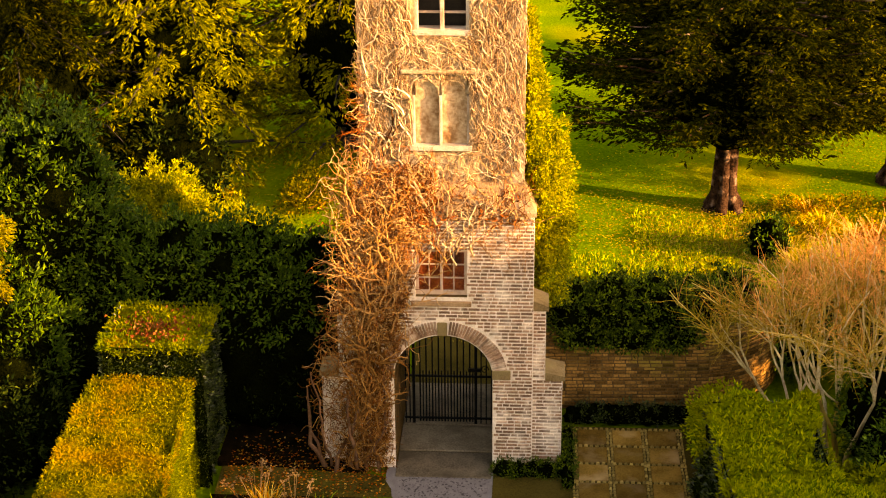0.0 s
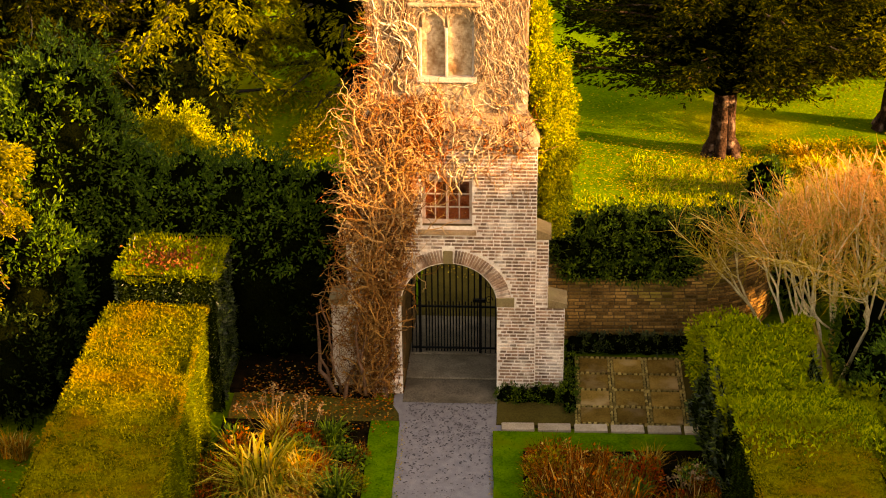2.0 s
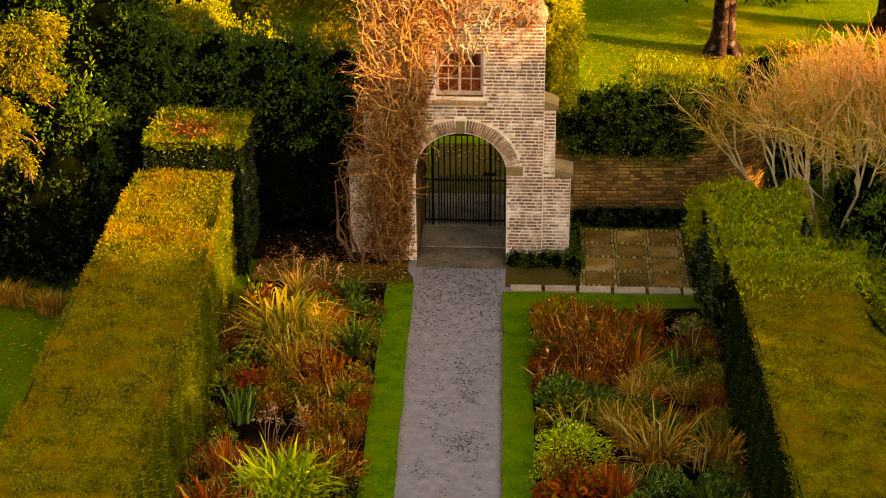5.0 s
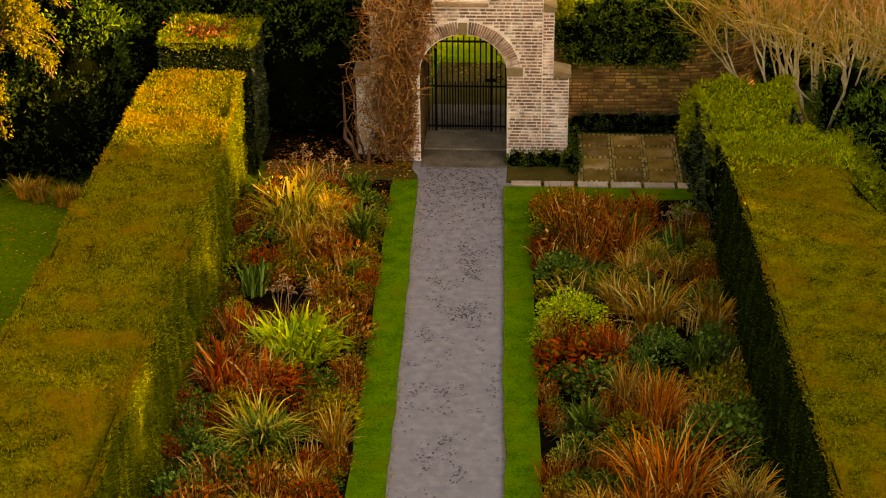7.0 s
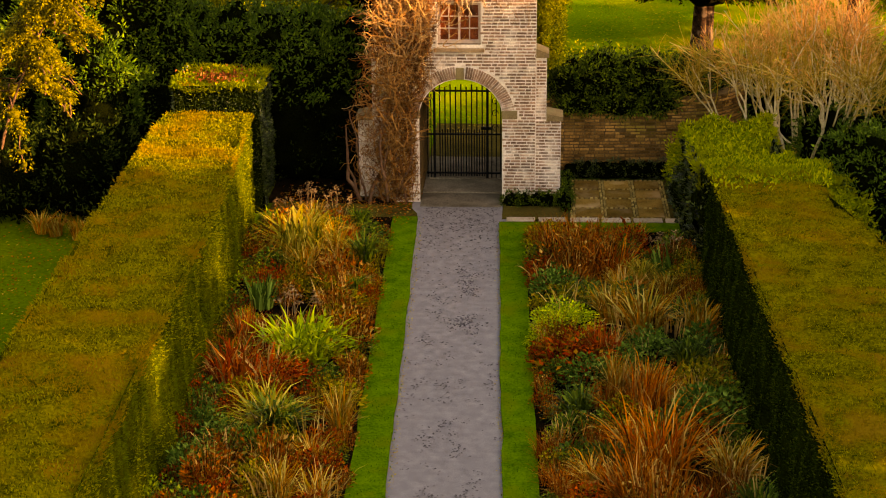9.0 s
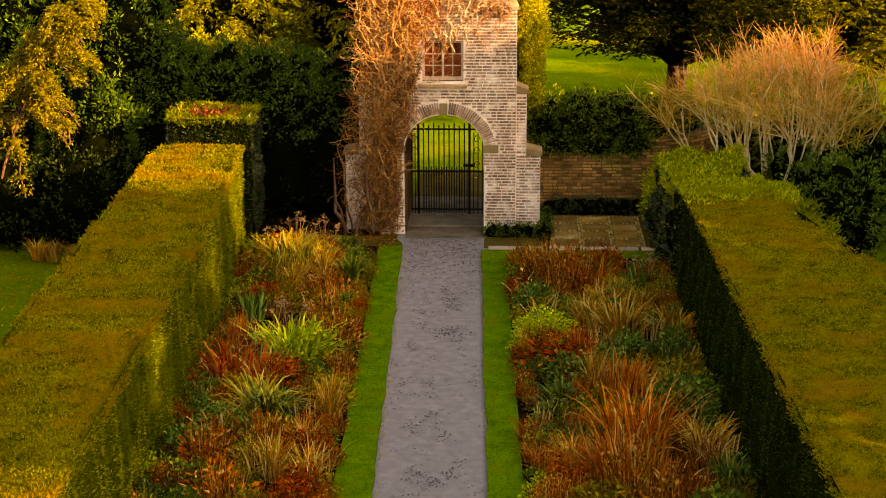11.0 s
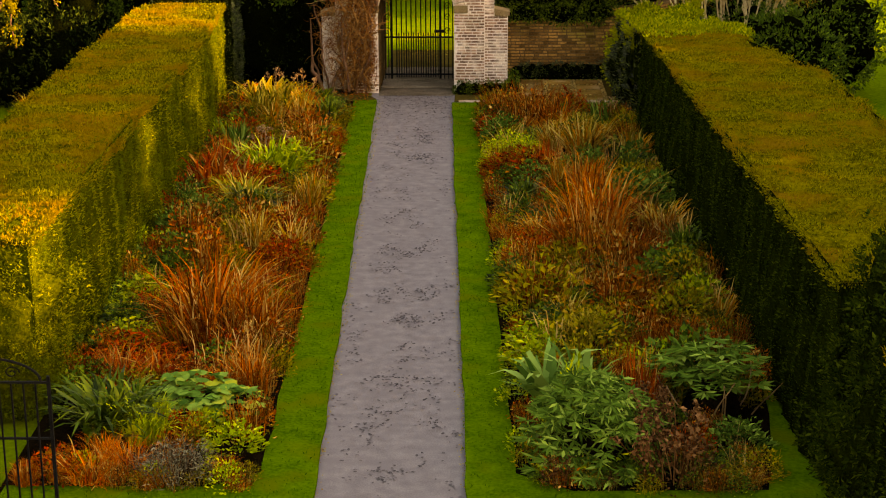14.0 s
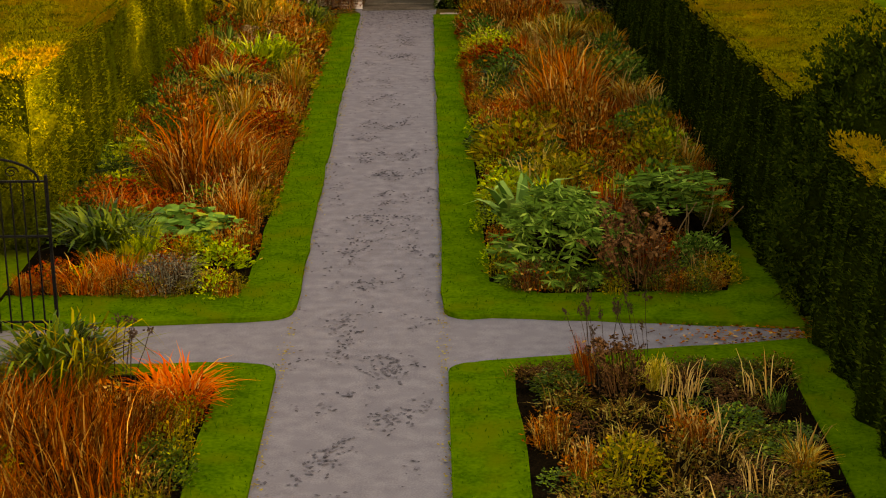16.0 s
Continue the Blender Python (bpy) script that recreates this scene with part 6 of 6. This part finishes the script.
variants("cardoon", "cardoon", lambda g: [("blade_tuft", blades(46, g, 0.12, 0.62, 0.085, 0.4, 0.55), None), ("inner_growth", shade_heart(g, 0.25, 0.35), "soil")], 2)
variants("straw", "straw", lambda g: [("blade_tuft", blades(15, g, 0.3, 0.6, 0.014, 0.5, 0.55), None)], 4)
variants("bergenia", "cabbage", lambda g: [("foliage", round_leaves(g, 130), None)], 2)
variants("reed", "tan", lambda g: [("blade_tuft", blades(90, g, 0.2, 0.6, 0.022, 0.4, 0.3), None)], 2)

KIND = {
    "orange": ("ornamental_grass", "upright orange-brown autumn ornamental grass", "grass"),
    "redgrass": ("ornamental_grass", "red-orange autumn grass tuft", "grass"),
    "scrap": ("perennial", "collapsed brown and green winter growth", "perennial"),
    "russet": ("ornamental_grass", "dense upright russet grass clump", "grass"),
    "tan": ("ornamental_grass", "straw-coloured arching grass tuft", "grass"),
    "brown": ("perennial", "faded brown perennial with dry stems", "perennial"),
    "yellow": ("ornamental_grass", "yellow-striped arching grass clump", "grass"),
    "strap": ("strap_plant", "dark green strap-leaved clump", "perennial"),
    "lime_strap": ("strap_plant", "bright lime strap-leaved clump", "perennial"),
    "tanstrap": ("strap_plant", "yellowing strap-leaved arching clump", "perennial"),
    "olivestrap": ("strap_plant", "olive and straw arching strap-leaved clump", "perennial"),
    "iris": ("iris", "blue-green sword-leaved iris clump", "perennial"),
    "fire": ("strap_plant", "vivid flame-red sprawling clump", "perennial"),
    "flame": ("strap_plant", "flame-orange arching spiky clump", "perennial"),
    "redlow": ("perennial", "low crimson perennial in autumn colour", "perennial"),
    "brownbush": ("shrub", "fine-twigged russet bush in the border", "shrub"),
    "greenlow": ("perennial", "low green leafy perennial", "perennial"),
    "limelow": ("perennial", "low yellow-green leafy perennial", "perennial"),
    "limedome": ("perennial", "bright lime-green leafy dome", "perennial"),
    "olive": ("perennial", "olive and ochre fading perennial", "perennial"),
    "teal": ("perennial", "blue-green broad-leaved perennial in the border", "perennial"),
    "tealbig": ("shrub", "dense blue-green shrub with hanging lance leaves", "shrub"),
    "redleaf": ("perennial", "dark red broad-leaved perennial", "perennial"),
    "silver": ("heather", "silver-grey tufted heather with a dark base", "shrub"),
    "heads": ("hydrangea", "faded pink dried flower heads on stalks", "perennial"),
    "deadstem": ("perennial", "dead brown seed stems over low foliage", "perennial"),
    "tallseed": ("seed_stalks", "tall bare stalks with dark seed heads", "perennial"),
    "palestem": ("shrub", "open shrub with pale stems and leaf whorls", "shrub"),
    "bergenia": ("bergenia", "round-leaved blue-green ground cover", "perennial"),
    "cardoon": ("cardoon", "broad-leaved grey-green arching cardoon clump", "perennial"),
    "straw": ("dry_stalks", "bleached bent straw stalks among the plants", "grass"),
    "reed": ("ornamental_grass", "tall pale reed-like grass", "grass"),
}
pr = np.random.default_rng(61)
PLANTED = []


def plant(kind, u, v, w, h, z=0.03):
    name, label, cat = KIND[kind]
    parts = PL[kind][int(pr.integers(len(PL[kind])))]
    m = Matrix.Translation(G(u, v, z)) @ Euler((pr.normal(0, 0.11), pr.normal(0, 0.11), pr.uniform(0, 6.28))).to_matrix().to_4x4() @ Matrix.Diagonal((w, w, h, 1))
    PLANTED.append((u, v, w))
    ob = thing(name, label, cat, group="border plants", m=m)
    for pname, me in parts:
        put(pname, me, ob, kind="stuff")
    return ob


# left border
plant("yellow", -2.75, 3.5, 1.9, 1.1)
plant("tan", -2.2, 3.4, 1.1, 0.85)
plant("tan", -2.6, 4.2, 1.0, 0.8)
plant("heads", -3.0, 1.4, 0.85, 0.75)
plant("heads", -2.3, 1.5, 0.7, 0.7)
plant("redgrass", -2.0, 2.8, 0.7, 0.55)
plant("brown", -1.95, 4.7, 1.2, 0.7)
plant("iris", -3.2, 5.6, 0.9, 0.65)
plant("heads", -2.6, 6.4, 1.0, 0.6)
plant("brown", -1.65, 7.2, 0.95, 0.8)
plant("brown", -1.9, 6.1, 0.9, 0.7)
plant("lime_strap", -2.3, 7.7, 1.7, 0.75)
plant("limelow", -2.0, 7.6, 1.0, 0.6)
plant("flame", -3.2, 8.6, 1.5, 0.85)
plant("flame", -2.7, 8.75, 1.2, 0.6)
plant("redlow", -2.35, 8.9, 1.2, 0.5)
plant("tanstrap", -2.55, 10.1, 1.5, 0.7)
plant("strap", -2.35, 10.2, 1.1, 0.6)
plant("teal", -3.0, 10.7, 0.9, 0.5)
plant("tan", -1.5, 10.2, 0.7, 0.85)
plant("brown", -2.3, 11.4, 1.0, 0.7)
plant("redlow", -1.65, 11.5, 0.8, 0.5)
plant("greenlow", -1.65, 2.4, 0.8, 0.4)
plant("redgrass", -3.2, 7.2, 0.9, 0.7)
plant("brown", -3.05, 11.9, 0.9, 0.8)
plant("tan", -2.1, 12.2, 0.7, 0.75)
plant("brown", -2.7, 13.1, 1.1, 0.7)
plant("redlow", -1.7, 13.2, 0.9, 0.5)
plant("orange", -2.3, 15.5, 1.7, 1.05)
plant("russet", -2.2, 16.2, 1.4, 0.75)
plant("orange", -1.75, 15.9, 1.1, 0.8)
plant("limelow", -3.4, 14.6, 1.1, 0.4)
plant("greenlow", -3.4, 15.6, 1.0, 0.35)
plant("limelow", -3.25, 16.1, 0.9, 0.3)
plant("redlow", -3.1, 16.7, 1.2, 0.35)
plant("brown", -1.6, 16.5, 0.8, 0.55)
plant("strap", -2.95, 18.9, 1.35, 0.66)
plant("strap", -2.75, 18.75, 0.9, 0.6)
plant("lime_strap", -2.55, 18.95, 0.9, 0.5)
plant("redgrass", -3.1, 17.3, 0.9, 0.42)
plant("flame", -2.7, 17.2, 0.8, 0.36)
plant("redlow", -2.3, 17.3, 0.8, 0.35)
plant("bergenia", -2.2, 18.2, 1.0, 0.46)
plant("bergenia", -1.75, 18.35, 0.8, 0.4)
plant("limelow", -1.6, 19.3, 0.65, 0.35)
plant("limelow", -1.9, 18.8, 0.5, 0.3)
plant("silver", -2.1, 19.95, 0.95, 0.42)
plant("orange", -2.9, 20.0, 0.8, 0.35)
plant("redlow", -3.3, 19.9, 0.7, 0.3)
# right border
plant("brownbush", 2.15, 3.75, 1.75, 0.95)
plant("russet", 1.9, 3.3, 1.3, 0.85)
plant("orange", 2.7, 4.1, 1.1, 0.8)
plant("brown", 1.75, 2.3, 1.1, 0.4)
plant("heads", 3.7, 2.9, 0.8, 0.45)
plant("iris", 3.55, 4.2, 0.9, 0.75)
plant("yellow", 3.1, 4.5, 0.8, 0.6)
plant("strap", 2.2, 5.3, 0.8, 0.4)
plant("olive", 1.8, 5.5, 1.0, 0.45)
plant("limedome", 1.75, 6.5, 1.2, 0.55)
plant("tan", 3.0, 6.6, 1.4, 1.0)
plant("tan", 2.5, 6.0, 0.9, 0.8)
plant("reed", 3.85, 6.5, 1.1, 0.85)
plant("redlow", 1.95, 7.9, 1.6, 0.6)
plant("redgrass", 2.3, 7.5, 0.9, 0.7)
plant("strap", 3.55, 7.9, 1.0, 0.6)
plant("strap", 1.85, 9.6, 0.95, 0.55)
plant("orange", 2.75, 9.4, 0.9, 1.0)
plant("tan", 2.4, 8.8, 0.7, 0.8)
plant("teal", 3.55, 10.0, 1.2, 0.8)
plant("orange", 2.8, 11.2, 1.5, 1.15)
plant("orange", 2.4, 11.9, 1.0, 0.9)
plant("tan", 3.75, 11.3, 1.1, 0.65)
plant("greenlow", 1.75, 11.1, 0.8, 0.45)
plant("olive", 1.75, 14.8, 1.3, 0.75)
plant("yellow", 2.2, 15.9, 0.8, 0.5)
plant("olive", 2.2, 16.3, 1.2, 0.6)
plant("brownbush", 2.6, 12.7, 1.3, 0.9)
plant("brown", 2.75, 14.8, 1.2, 0.7)
plant("olive", 3.4, 15.4, 1.0, 0.6)
plant("olive", 2.2, 13.4, 1.1, 0.6)
plant("brown", 2.9, 13.3, 1.0, 0.75)
plant("greenlow", 3.6, 13.6, 1.1, 0.6)
plant("limelow", 1.6, 16.2, 0.8, 0.4)
plant("tealbig", 1.95, 19.45, 1.28, 0.92)
plant("limelow", 1.8, 19.2, 0.4, 1.0)
plant("cardoon", 1.66, 18.1, 1.0, 0.85)
plant("cardoon", 2.0, 18.0, 0.8, 0.8)
plant("yellow", 2.15, 18.2, 0.5, 0.6)
plant("redgrass", 2.6, 18.2, 0.8, 0.85)
plant("palestem", 3.35, 18.3, 1.1, 0.8)
plant("greenlow", 3.3, 17.5, 1.2, 0.8)
plant("limelow", 3.0, 17.6, 0.7, 0.6)
plant("deadstem", 2.75, 19.9, 0.9, 0.8)
plant("deadstem", 2.5, 19.3, 0.7, 0.7)
plant("greenlow", 3.3, 19.7, 0.5, 0.25)
plant("tan", 3.45, 20.0, 0.35, 0.2)
plant("teal", 3.45, 19.2, 0.7, 0.4)
plant("redlow", 3.0, 19.35, 0.6, 0.4)
plant("olive", 3.6, 19.75, 0.5, 0.3)
# borders this side of the crossing
plant("russet", -2.3, 24.2, 1.4, 0.6)
plant("russet", -3.1, 24.0, 1.4, 0.55)
plant("russet", -2.0, 25.0, 1.2, 0.55)
plant("russet", -2.75, 23.5, 1.2, 0.5)
plant("russet", -1.85, 23.9, 0.9, 0.5)
plant("olivestrap", -2.45, 22.75, 1.25, 0.75)
plant("strap", -2.6, 22.85, 1.2, 0.75)
plant("fire", -1.55, 22.98, 0.95, 0.36)
plant("fire", -1.45, 23.2, 0.7, 0.3)
plant("redlow", -1.45, 23.4, 0.5, 0.25)
plant("flame", -1.42, 23.3, 0.6, 0.3)
plant("tallseed", -2.1, 22.9, 0.7, 0.75)
plant("tallseed", 2.05, 22.8, 0.5, 0.85)
plant("tallseed", 2.45, 22.6, 0.4, 0.85)
plant("redgrass", 1.95, 22.65, 0.35, 0.5)
plant("yellow", 2.5, 22.8, 0.35, 0.35)
plant("deadstem", 2.25, 22.9, 0.6, 0.5)
plant("iris", 3.45, 23.3, 0.35, 0.22)
plant("olive", 2.1, 24.6, 0.6, 0.35)
plant("scrap", 2.45, 24.5, 0.5, 0.35)
plant("tan", 3.4, 24.5, 0.5, 0.25)
plant("scrap", 1.75, 23.3, 0.5, 0.25)
plant("brown", 1.55, 24.0, 0.45, 0.35)
plant("brown", 1.75, 24.6, 0.4, 0.3)
plant("greenlow", 1.7, 22.8, 0.5, 0.2)
plant("brown", 2.65, 24.0, 0.45, 0.35)
plant("greenlow", 3.05, 23.7, 0.5, 0.2)


def fill(u0, u1, v0, v1, n, kinds, gap, small, large, joined="", low=0.55, high=0.85):
    """Lesser plants in the room between; joined: a label under which they make one mass of undergrowth."""
    made = tries = 0
    mass = collections.defaultdict(list)
    while made < n and tries < 6000:
        tries += 1
        u, v = pr.uniform(u0, u1), pr.uniform(v0, v1)
        if all((u - a) ** 2 + (v - b) ** 2 > (gap + 0.28 * c) ** 2 for a, b, c in PLANTED):
            w = pr.uniform(small, large)
            kind, h = kinds[int(pr.integers(len(kinds)))], w * pr.uniform(low, high)
            made += 1
            if not joined:
                plant(kind, u, v, w, h)
                continue
            PLANTED.append((u, v, w))
            a = pr.uniform(0, 6.28)
            turn = np.array([[w * math.cos(a), -w * math.sin(a), 0], [w * math.sin(a), w * math.cos(a), 0], [0, 0, h]])
            for _, me in PL[kind][int(pr.integers(len(PL[kind])))]:
                co = np.empty(3 * len(me.vertices), np.float32)
                me.vertices.foreach_get("co", co)
                mass[me.materials[0].name].append((co.reshape(-1, 3) @ turn.T + np.array(G(u, v, 0.03)), [list(p.vertices) for p in list(me.polygons)[::2]]) if not me.name.startswith("blade") else (co.reshape(-1, 3) @ turn.T + np.array(G(u, v, 0.03)), [list(p.vertices) for p in me.polygons]))
    if joined:
        whole = thing("undergrowth", joined, "undergrowth", kind="stuff")
        for name, sets in mass.items():
            put("growth", mesh_of(*join(sets), name), whole, kind="stuff")


fill(-3.45, -1.5, 1.5, 13.5, 56, ["greenlow", "strap", "brown", "redlow", "russet", "greenlow", "olive", "tan", "olive", "teal"], 0.12, 0.55, 0.9)
fill(-3.45, -1.5, 13.5, 20.0, 32, ["brown", "redlow", "greenlow", "olive", "limelow", "orange"], 0.12, 0.45, 0.7, "mixed autumn undergrowth between the larger plants")
fill(1.45, 4.0, 2.2, 12.5, 60, ["greenlow", "teal", "brown", "redlow", "orange", "greenlow", "olive", "tan", "russet", "strap"], 0.12, 0.55, 0.9)
fill(1.45, 3.95, 12.5, 18.0, 45, ["olive", "greenlow", "brown", "russet", "limelow", "tan", "brown"], 0.12, 0.5, 0.85)
fill(1.6, 3.5, 18.5, 20.0, 10, ["brown", "greenlow", "olive"], 0.1, 0.35, 0.5)
fill(1.5, 3.55, 22.55, 27, 95, ["scrap", "scrap", "scrap", "greenlow", "deadstem", "olive"], 0.02, 0.3, 0.5, "low dead and green growth over dark soil", 0.22, 0.42)
fill(2.7, 3.55, 18.7, 20.1, 16, ["scrap", "greenlow", "scrap"], 0.02, 0.3, 0.45, "low dead growth at the border end", 0.3, 0.5)
fill(-1.62, -1.32, 23.4, 27, 22, ["scrap", "olive", "greenlow"], 0.02, 0.3, 0.45, "low green growth along the border edge")
fill(-1.52, -1.34, 2.0, 19.6, 44, ["brown", "redlow", "olive", "greenlow", "brown"], 0.02, 0.32, 0.5, "low mixed growth along the border edge")
fill(1.3, 1.5, 2.0, 19.6, 46, ["brown", "redlow", "olive", "greenlow", "limelow"], 0.02, 0.32, 0.5, "low mixed growth along the border edge")
fill(1.35, 3.6, 19.75, 20.2, 30, ["brown", "deadstem", "olive", "scrap", "greenlow"], -0.06, 0.25, 0.4, "low dead growth at the border end")
fill(-3.6, -1.4, 19.75, 20.2, 26, ["brown", "olive", "scrap", "orange", "limelow"], -0.06, 0.25, 0.4, "low rusty growth at the border end")
fill(1.4, 3.7, 22.32, 22.7, 26, ["scrap", "deadstem", "greenlow", "scrap"], -0.05, 0.25, 0.38, "low dead growth along the border edge", 0.3, 0.5)
fill(-3.75, -3.35, 1.5, 17.5, 60, ["greenlow", "olive", "brown", "redlow", "teal", "limelow"], -0.05, 0.4, 0.62, "mixed low growth under the hedge", 0.6, 1.0)
fill(3.75, 4.15, 2.0, 16.5, 50, ["greenlow", "olive", "teal", "brown"], -0.05, 0.4, 0.6, "dark low growth under the hedge", 0.6, 1.0)
fill(-3.6, -1.5, 22.6, 27, 34, ["brown", "russet", "russet", "olive"], 0.06, 0.4, 0.65)
for i in range(7):
    plant("tan", -7.9 + 0.4 * i + pr.normal(0, 0.1), 2.0 + pr.normal(0, 0.2), 0.7, 0.5, -0.04)
for i in range(6):
    plant("tan", 7.0 + pr.normal(0, 0.2), 5.2 + 0.45 * i, 0.9, 1.2, -0.04)
for i in range(12):
    plant("olive", pr.uniform(-7.5, -3.2), -pr.uniform(10.5, 12.5), 1.1, 0.7, -0.05)
for i in range(16):
    plant("yellow" if i % 3 else "olive", pr.uniform(7.2, 10.5), -pr.uniform(5.0, 10.5), 1.0, 0.55, -0.05)
for i in range(26):
    plant(("tan", "brown", "yellow", "olive")[i % 4], pr.uniform(6.6, 11.0), -pr.uniform(7.5, 12.0), 1.0, 0.45, -0.05)

for u0, u1, v0, v1, n in ((-3.4, -1.5, 2.5, 17.5, 30), (1.4, 4.0, 2.5, 17.0, 34), (1.5, 3.5, 22.6, 25.5, 14), (2.5, 3.5, 18.8, 20.1, 6)):
    for _ in range(n):
        w = pr.uniform(0.45, 0.85) * (0.6 if v0 > 18 else 1.0)
        plant("straw", pr.uniform(u0, u1), pr.uniform(v0, v1), w, w * pr.uniform(0.8, 1.15))

# ---- paved terrace: slabs with cobble strips ----
terrace = thing("terrace", "small terrace of square slabs between cobble strips", "paving", kind="structure")
put("bedding", mesh_of([(2.12, -1.2, 0.0), (4.2, -1.2, 0.0), (4.2, 1.5, 0.0), (2.12, 1.5, 0.0)], [[0, 1, 2, 3]], "earth"), terrace)
slab_me = bpy.data.meshes.new("slab")
bm = box_bm(-0.245, 0.245, -0.24, 0.24, -0.02, 0.03, 0.012)
bm.to_mesh(slab_me)
bm.free()
slab_me.materials.append(M["slab"])
cob = []
for c in range(3):
    for r in range(4):
        put("slab", slab_me, terrace, pose(2.47 + 0.6 * c, -0.61 + 0.575 * r, 0.0 + RNG.normal(0, 0.002), 0, 0, RNG.normal(0, 0.4)))
CV, CF = [], []


def cobble(x, y, s):
    o = len(CV)
    for dx, dy, z in ((-1, -1, 0), (1, -1, 0), (1, 1, 0), (-1, 1, 0), (-0.7, -0.7, 1), (0.7, -0.7, 1), (0.7, 0.7, 1), (-0.7, 0.7, 1)):
        CV.append((x + dx * s, y + dy * s, 0.0 + z * 0.035))
    for q in ([0, 1, 5, 4], [1, 2, 6, 5], [2, 3, 7, 6], [3, 0, 4, 7], [4, 5, 6, 7]):
        CF.append([o + i for i in q])


for r in range(5):
    y = -0.90 + 0.575 * r
    for i in range(20):
        cobble(2.18 + 0.093 * i, y + RNG.normal(0, 0.006), 0.031)
for c in range(4):
    x = 2.17 + 0.6 * c
    for i in range(23):
        for dx in (-0.028, 0.028):
            cobble(x + dx + RNG.normal(0, 0.004), -0.94 + 0.105 * i, 0.022)
put("cobbles", mesh_of(CV, CF, "cobble"), terrace, kind="stuff", label="small cobbles set in rows")
kerb_me = bpy.data.meshes.new("edging_slab")
bm = box_bm(-0.27, 0.27, -0.11, 0.11, -0.02, 0.035, 0.012)
bm.to_mesh(kerb_me)
bm.free()
kerb_me.materials.append(M["kerb"])
for i in range(6):
    put("edging_slab", kerb_me, terrace, pose(1.18 + 0.60 * i, -1.05, 0.004, 0, 0, 1.6))

# ---- bricks, laid last ----
CACHE = {}


def brick_data(w, mat, h=COURSE):
    key = (round(w, 2), mat)
    if key not in CACHE:
        CACHE[key] = mesh_of(*brick_mesh(key[0], h - 0.023, 0.03, mat), mat, name="brick")
    return CACHE[key]


def joined_bricks(rows, mat, parent, label, h=COURSE):
    sets = []
    for m, w in rows:
        V, F = brick_mesh(w, h - 0.023, 0.03, mat)
        sets.append((np.array([m @ Vector(p) for p in V]), F))
    put("bricks", mesh_of(*join(sets), mat), parent, kind="stuff", label=label)


single, rest = [], []
for x, y, z, w in front_bricks:
    m = pose(x, y + RNG.normal(0, 0.002), z, RNG.normal(0, 0.4), 0, RNG.normal(0, 0.4))
    (single if x > 0.75 and z < 2.6 and len(single) < 230 else rest).append((m, w))
for m, w in single:
    put("brick", brick_data(w, "brick"), lower, m)
for x, z, a in ring:
    put("voussoir", brick_data(0.235, "brick"), lower, pose(x, -0.012, z, 0, -a, 0))
joined_bricks(rest, "brick", upper_brick, "weathered pinkish brick facing")
for x, y, z, w in butt_bricks:
    put("brick", brick_data(w, "brick"), butt_r_low if z < 1.7 else butt_r_up, pose(x, y + RNG.normal(0, 0.002), z))
single, rest = [], []
row = 0
z = 0.04
while z < 1.5:
    s = 0.0 if row % 2 else 0.12
    while s < WALL_LEN - 0.1:
        w = 0.21 if RNG.random() < 0.7 else 0.10
        x, y, a = wall_line(s + w / 2)
        m = pose(x, y + RNG.normal(0, 0.004), z, RNG.normal(0, 0.8), 0, math.degrees(a))
        (single if 1.9 < x < 4.4 and z > 0.3 and len(single) < 280 else rest).append((m, w - 0.016))
        s += w
    z += 0.068
    row += 1
for m, w in single:
    put("brick", brick_data(w, "brick_dark", 0.068), wall_core, m)
joined_bricks(rest, "brick_dark", wall_core, "dark mossy brick facing", 0.068)
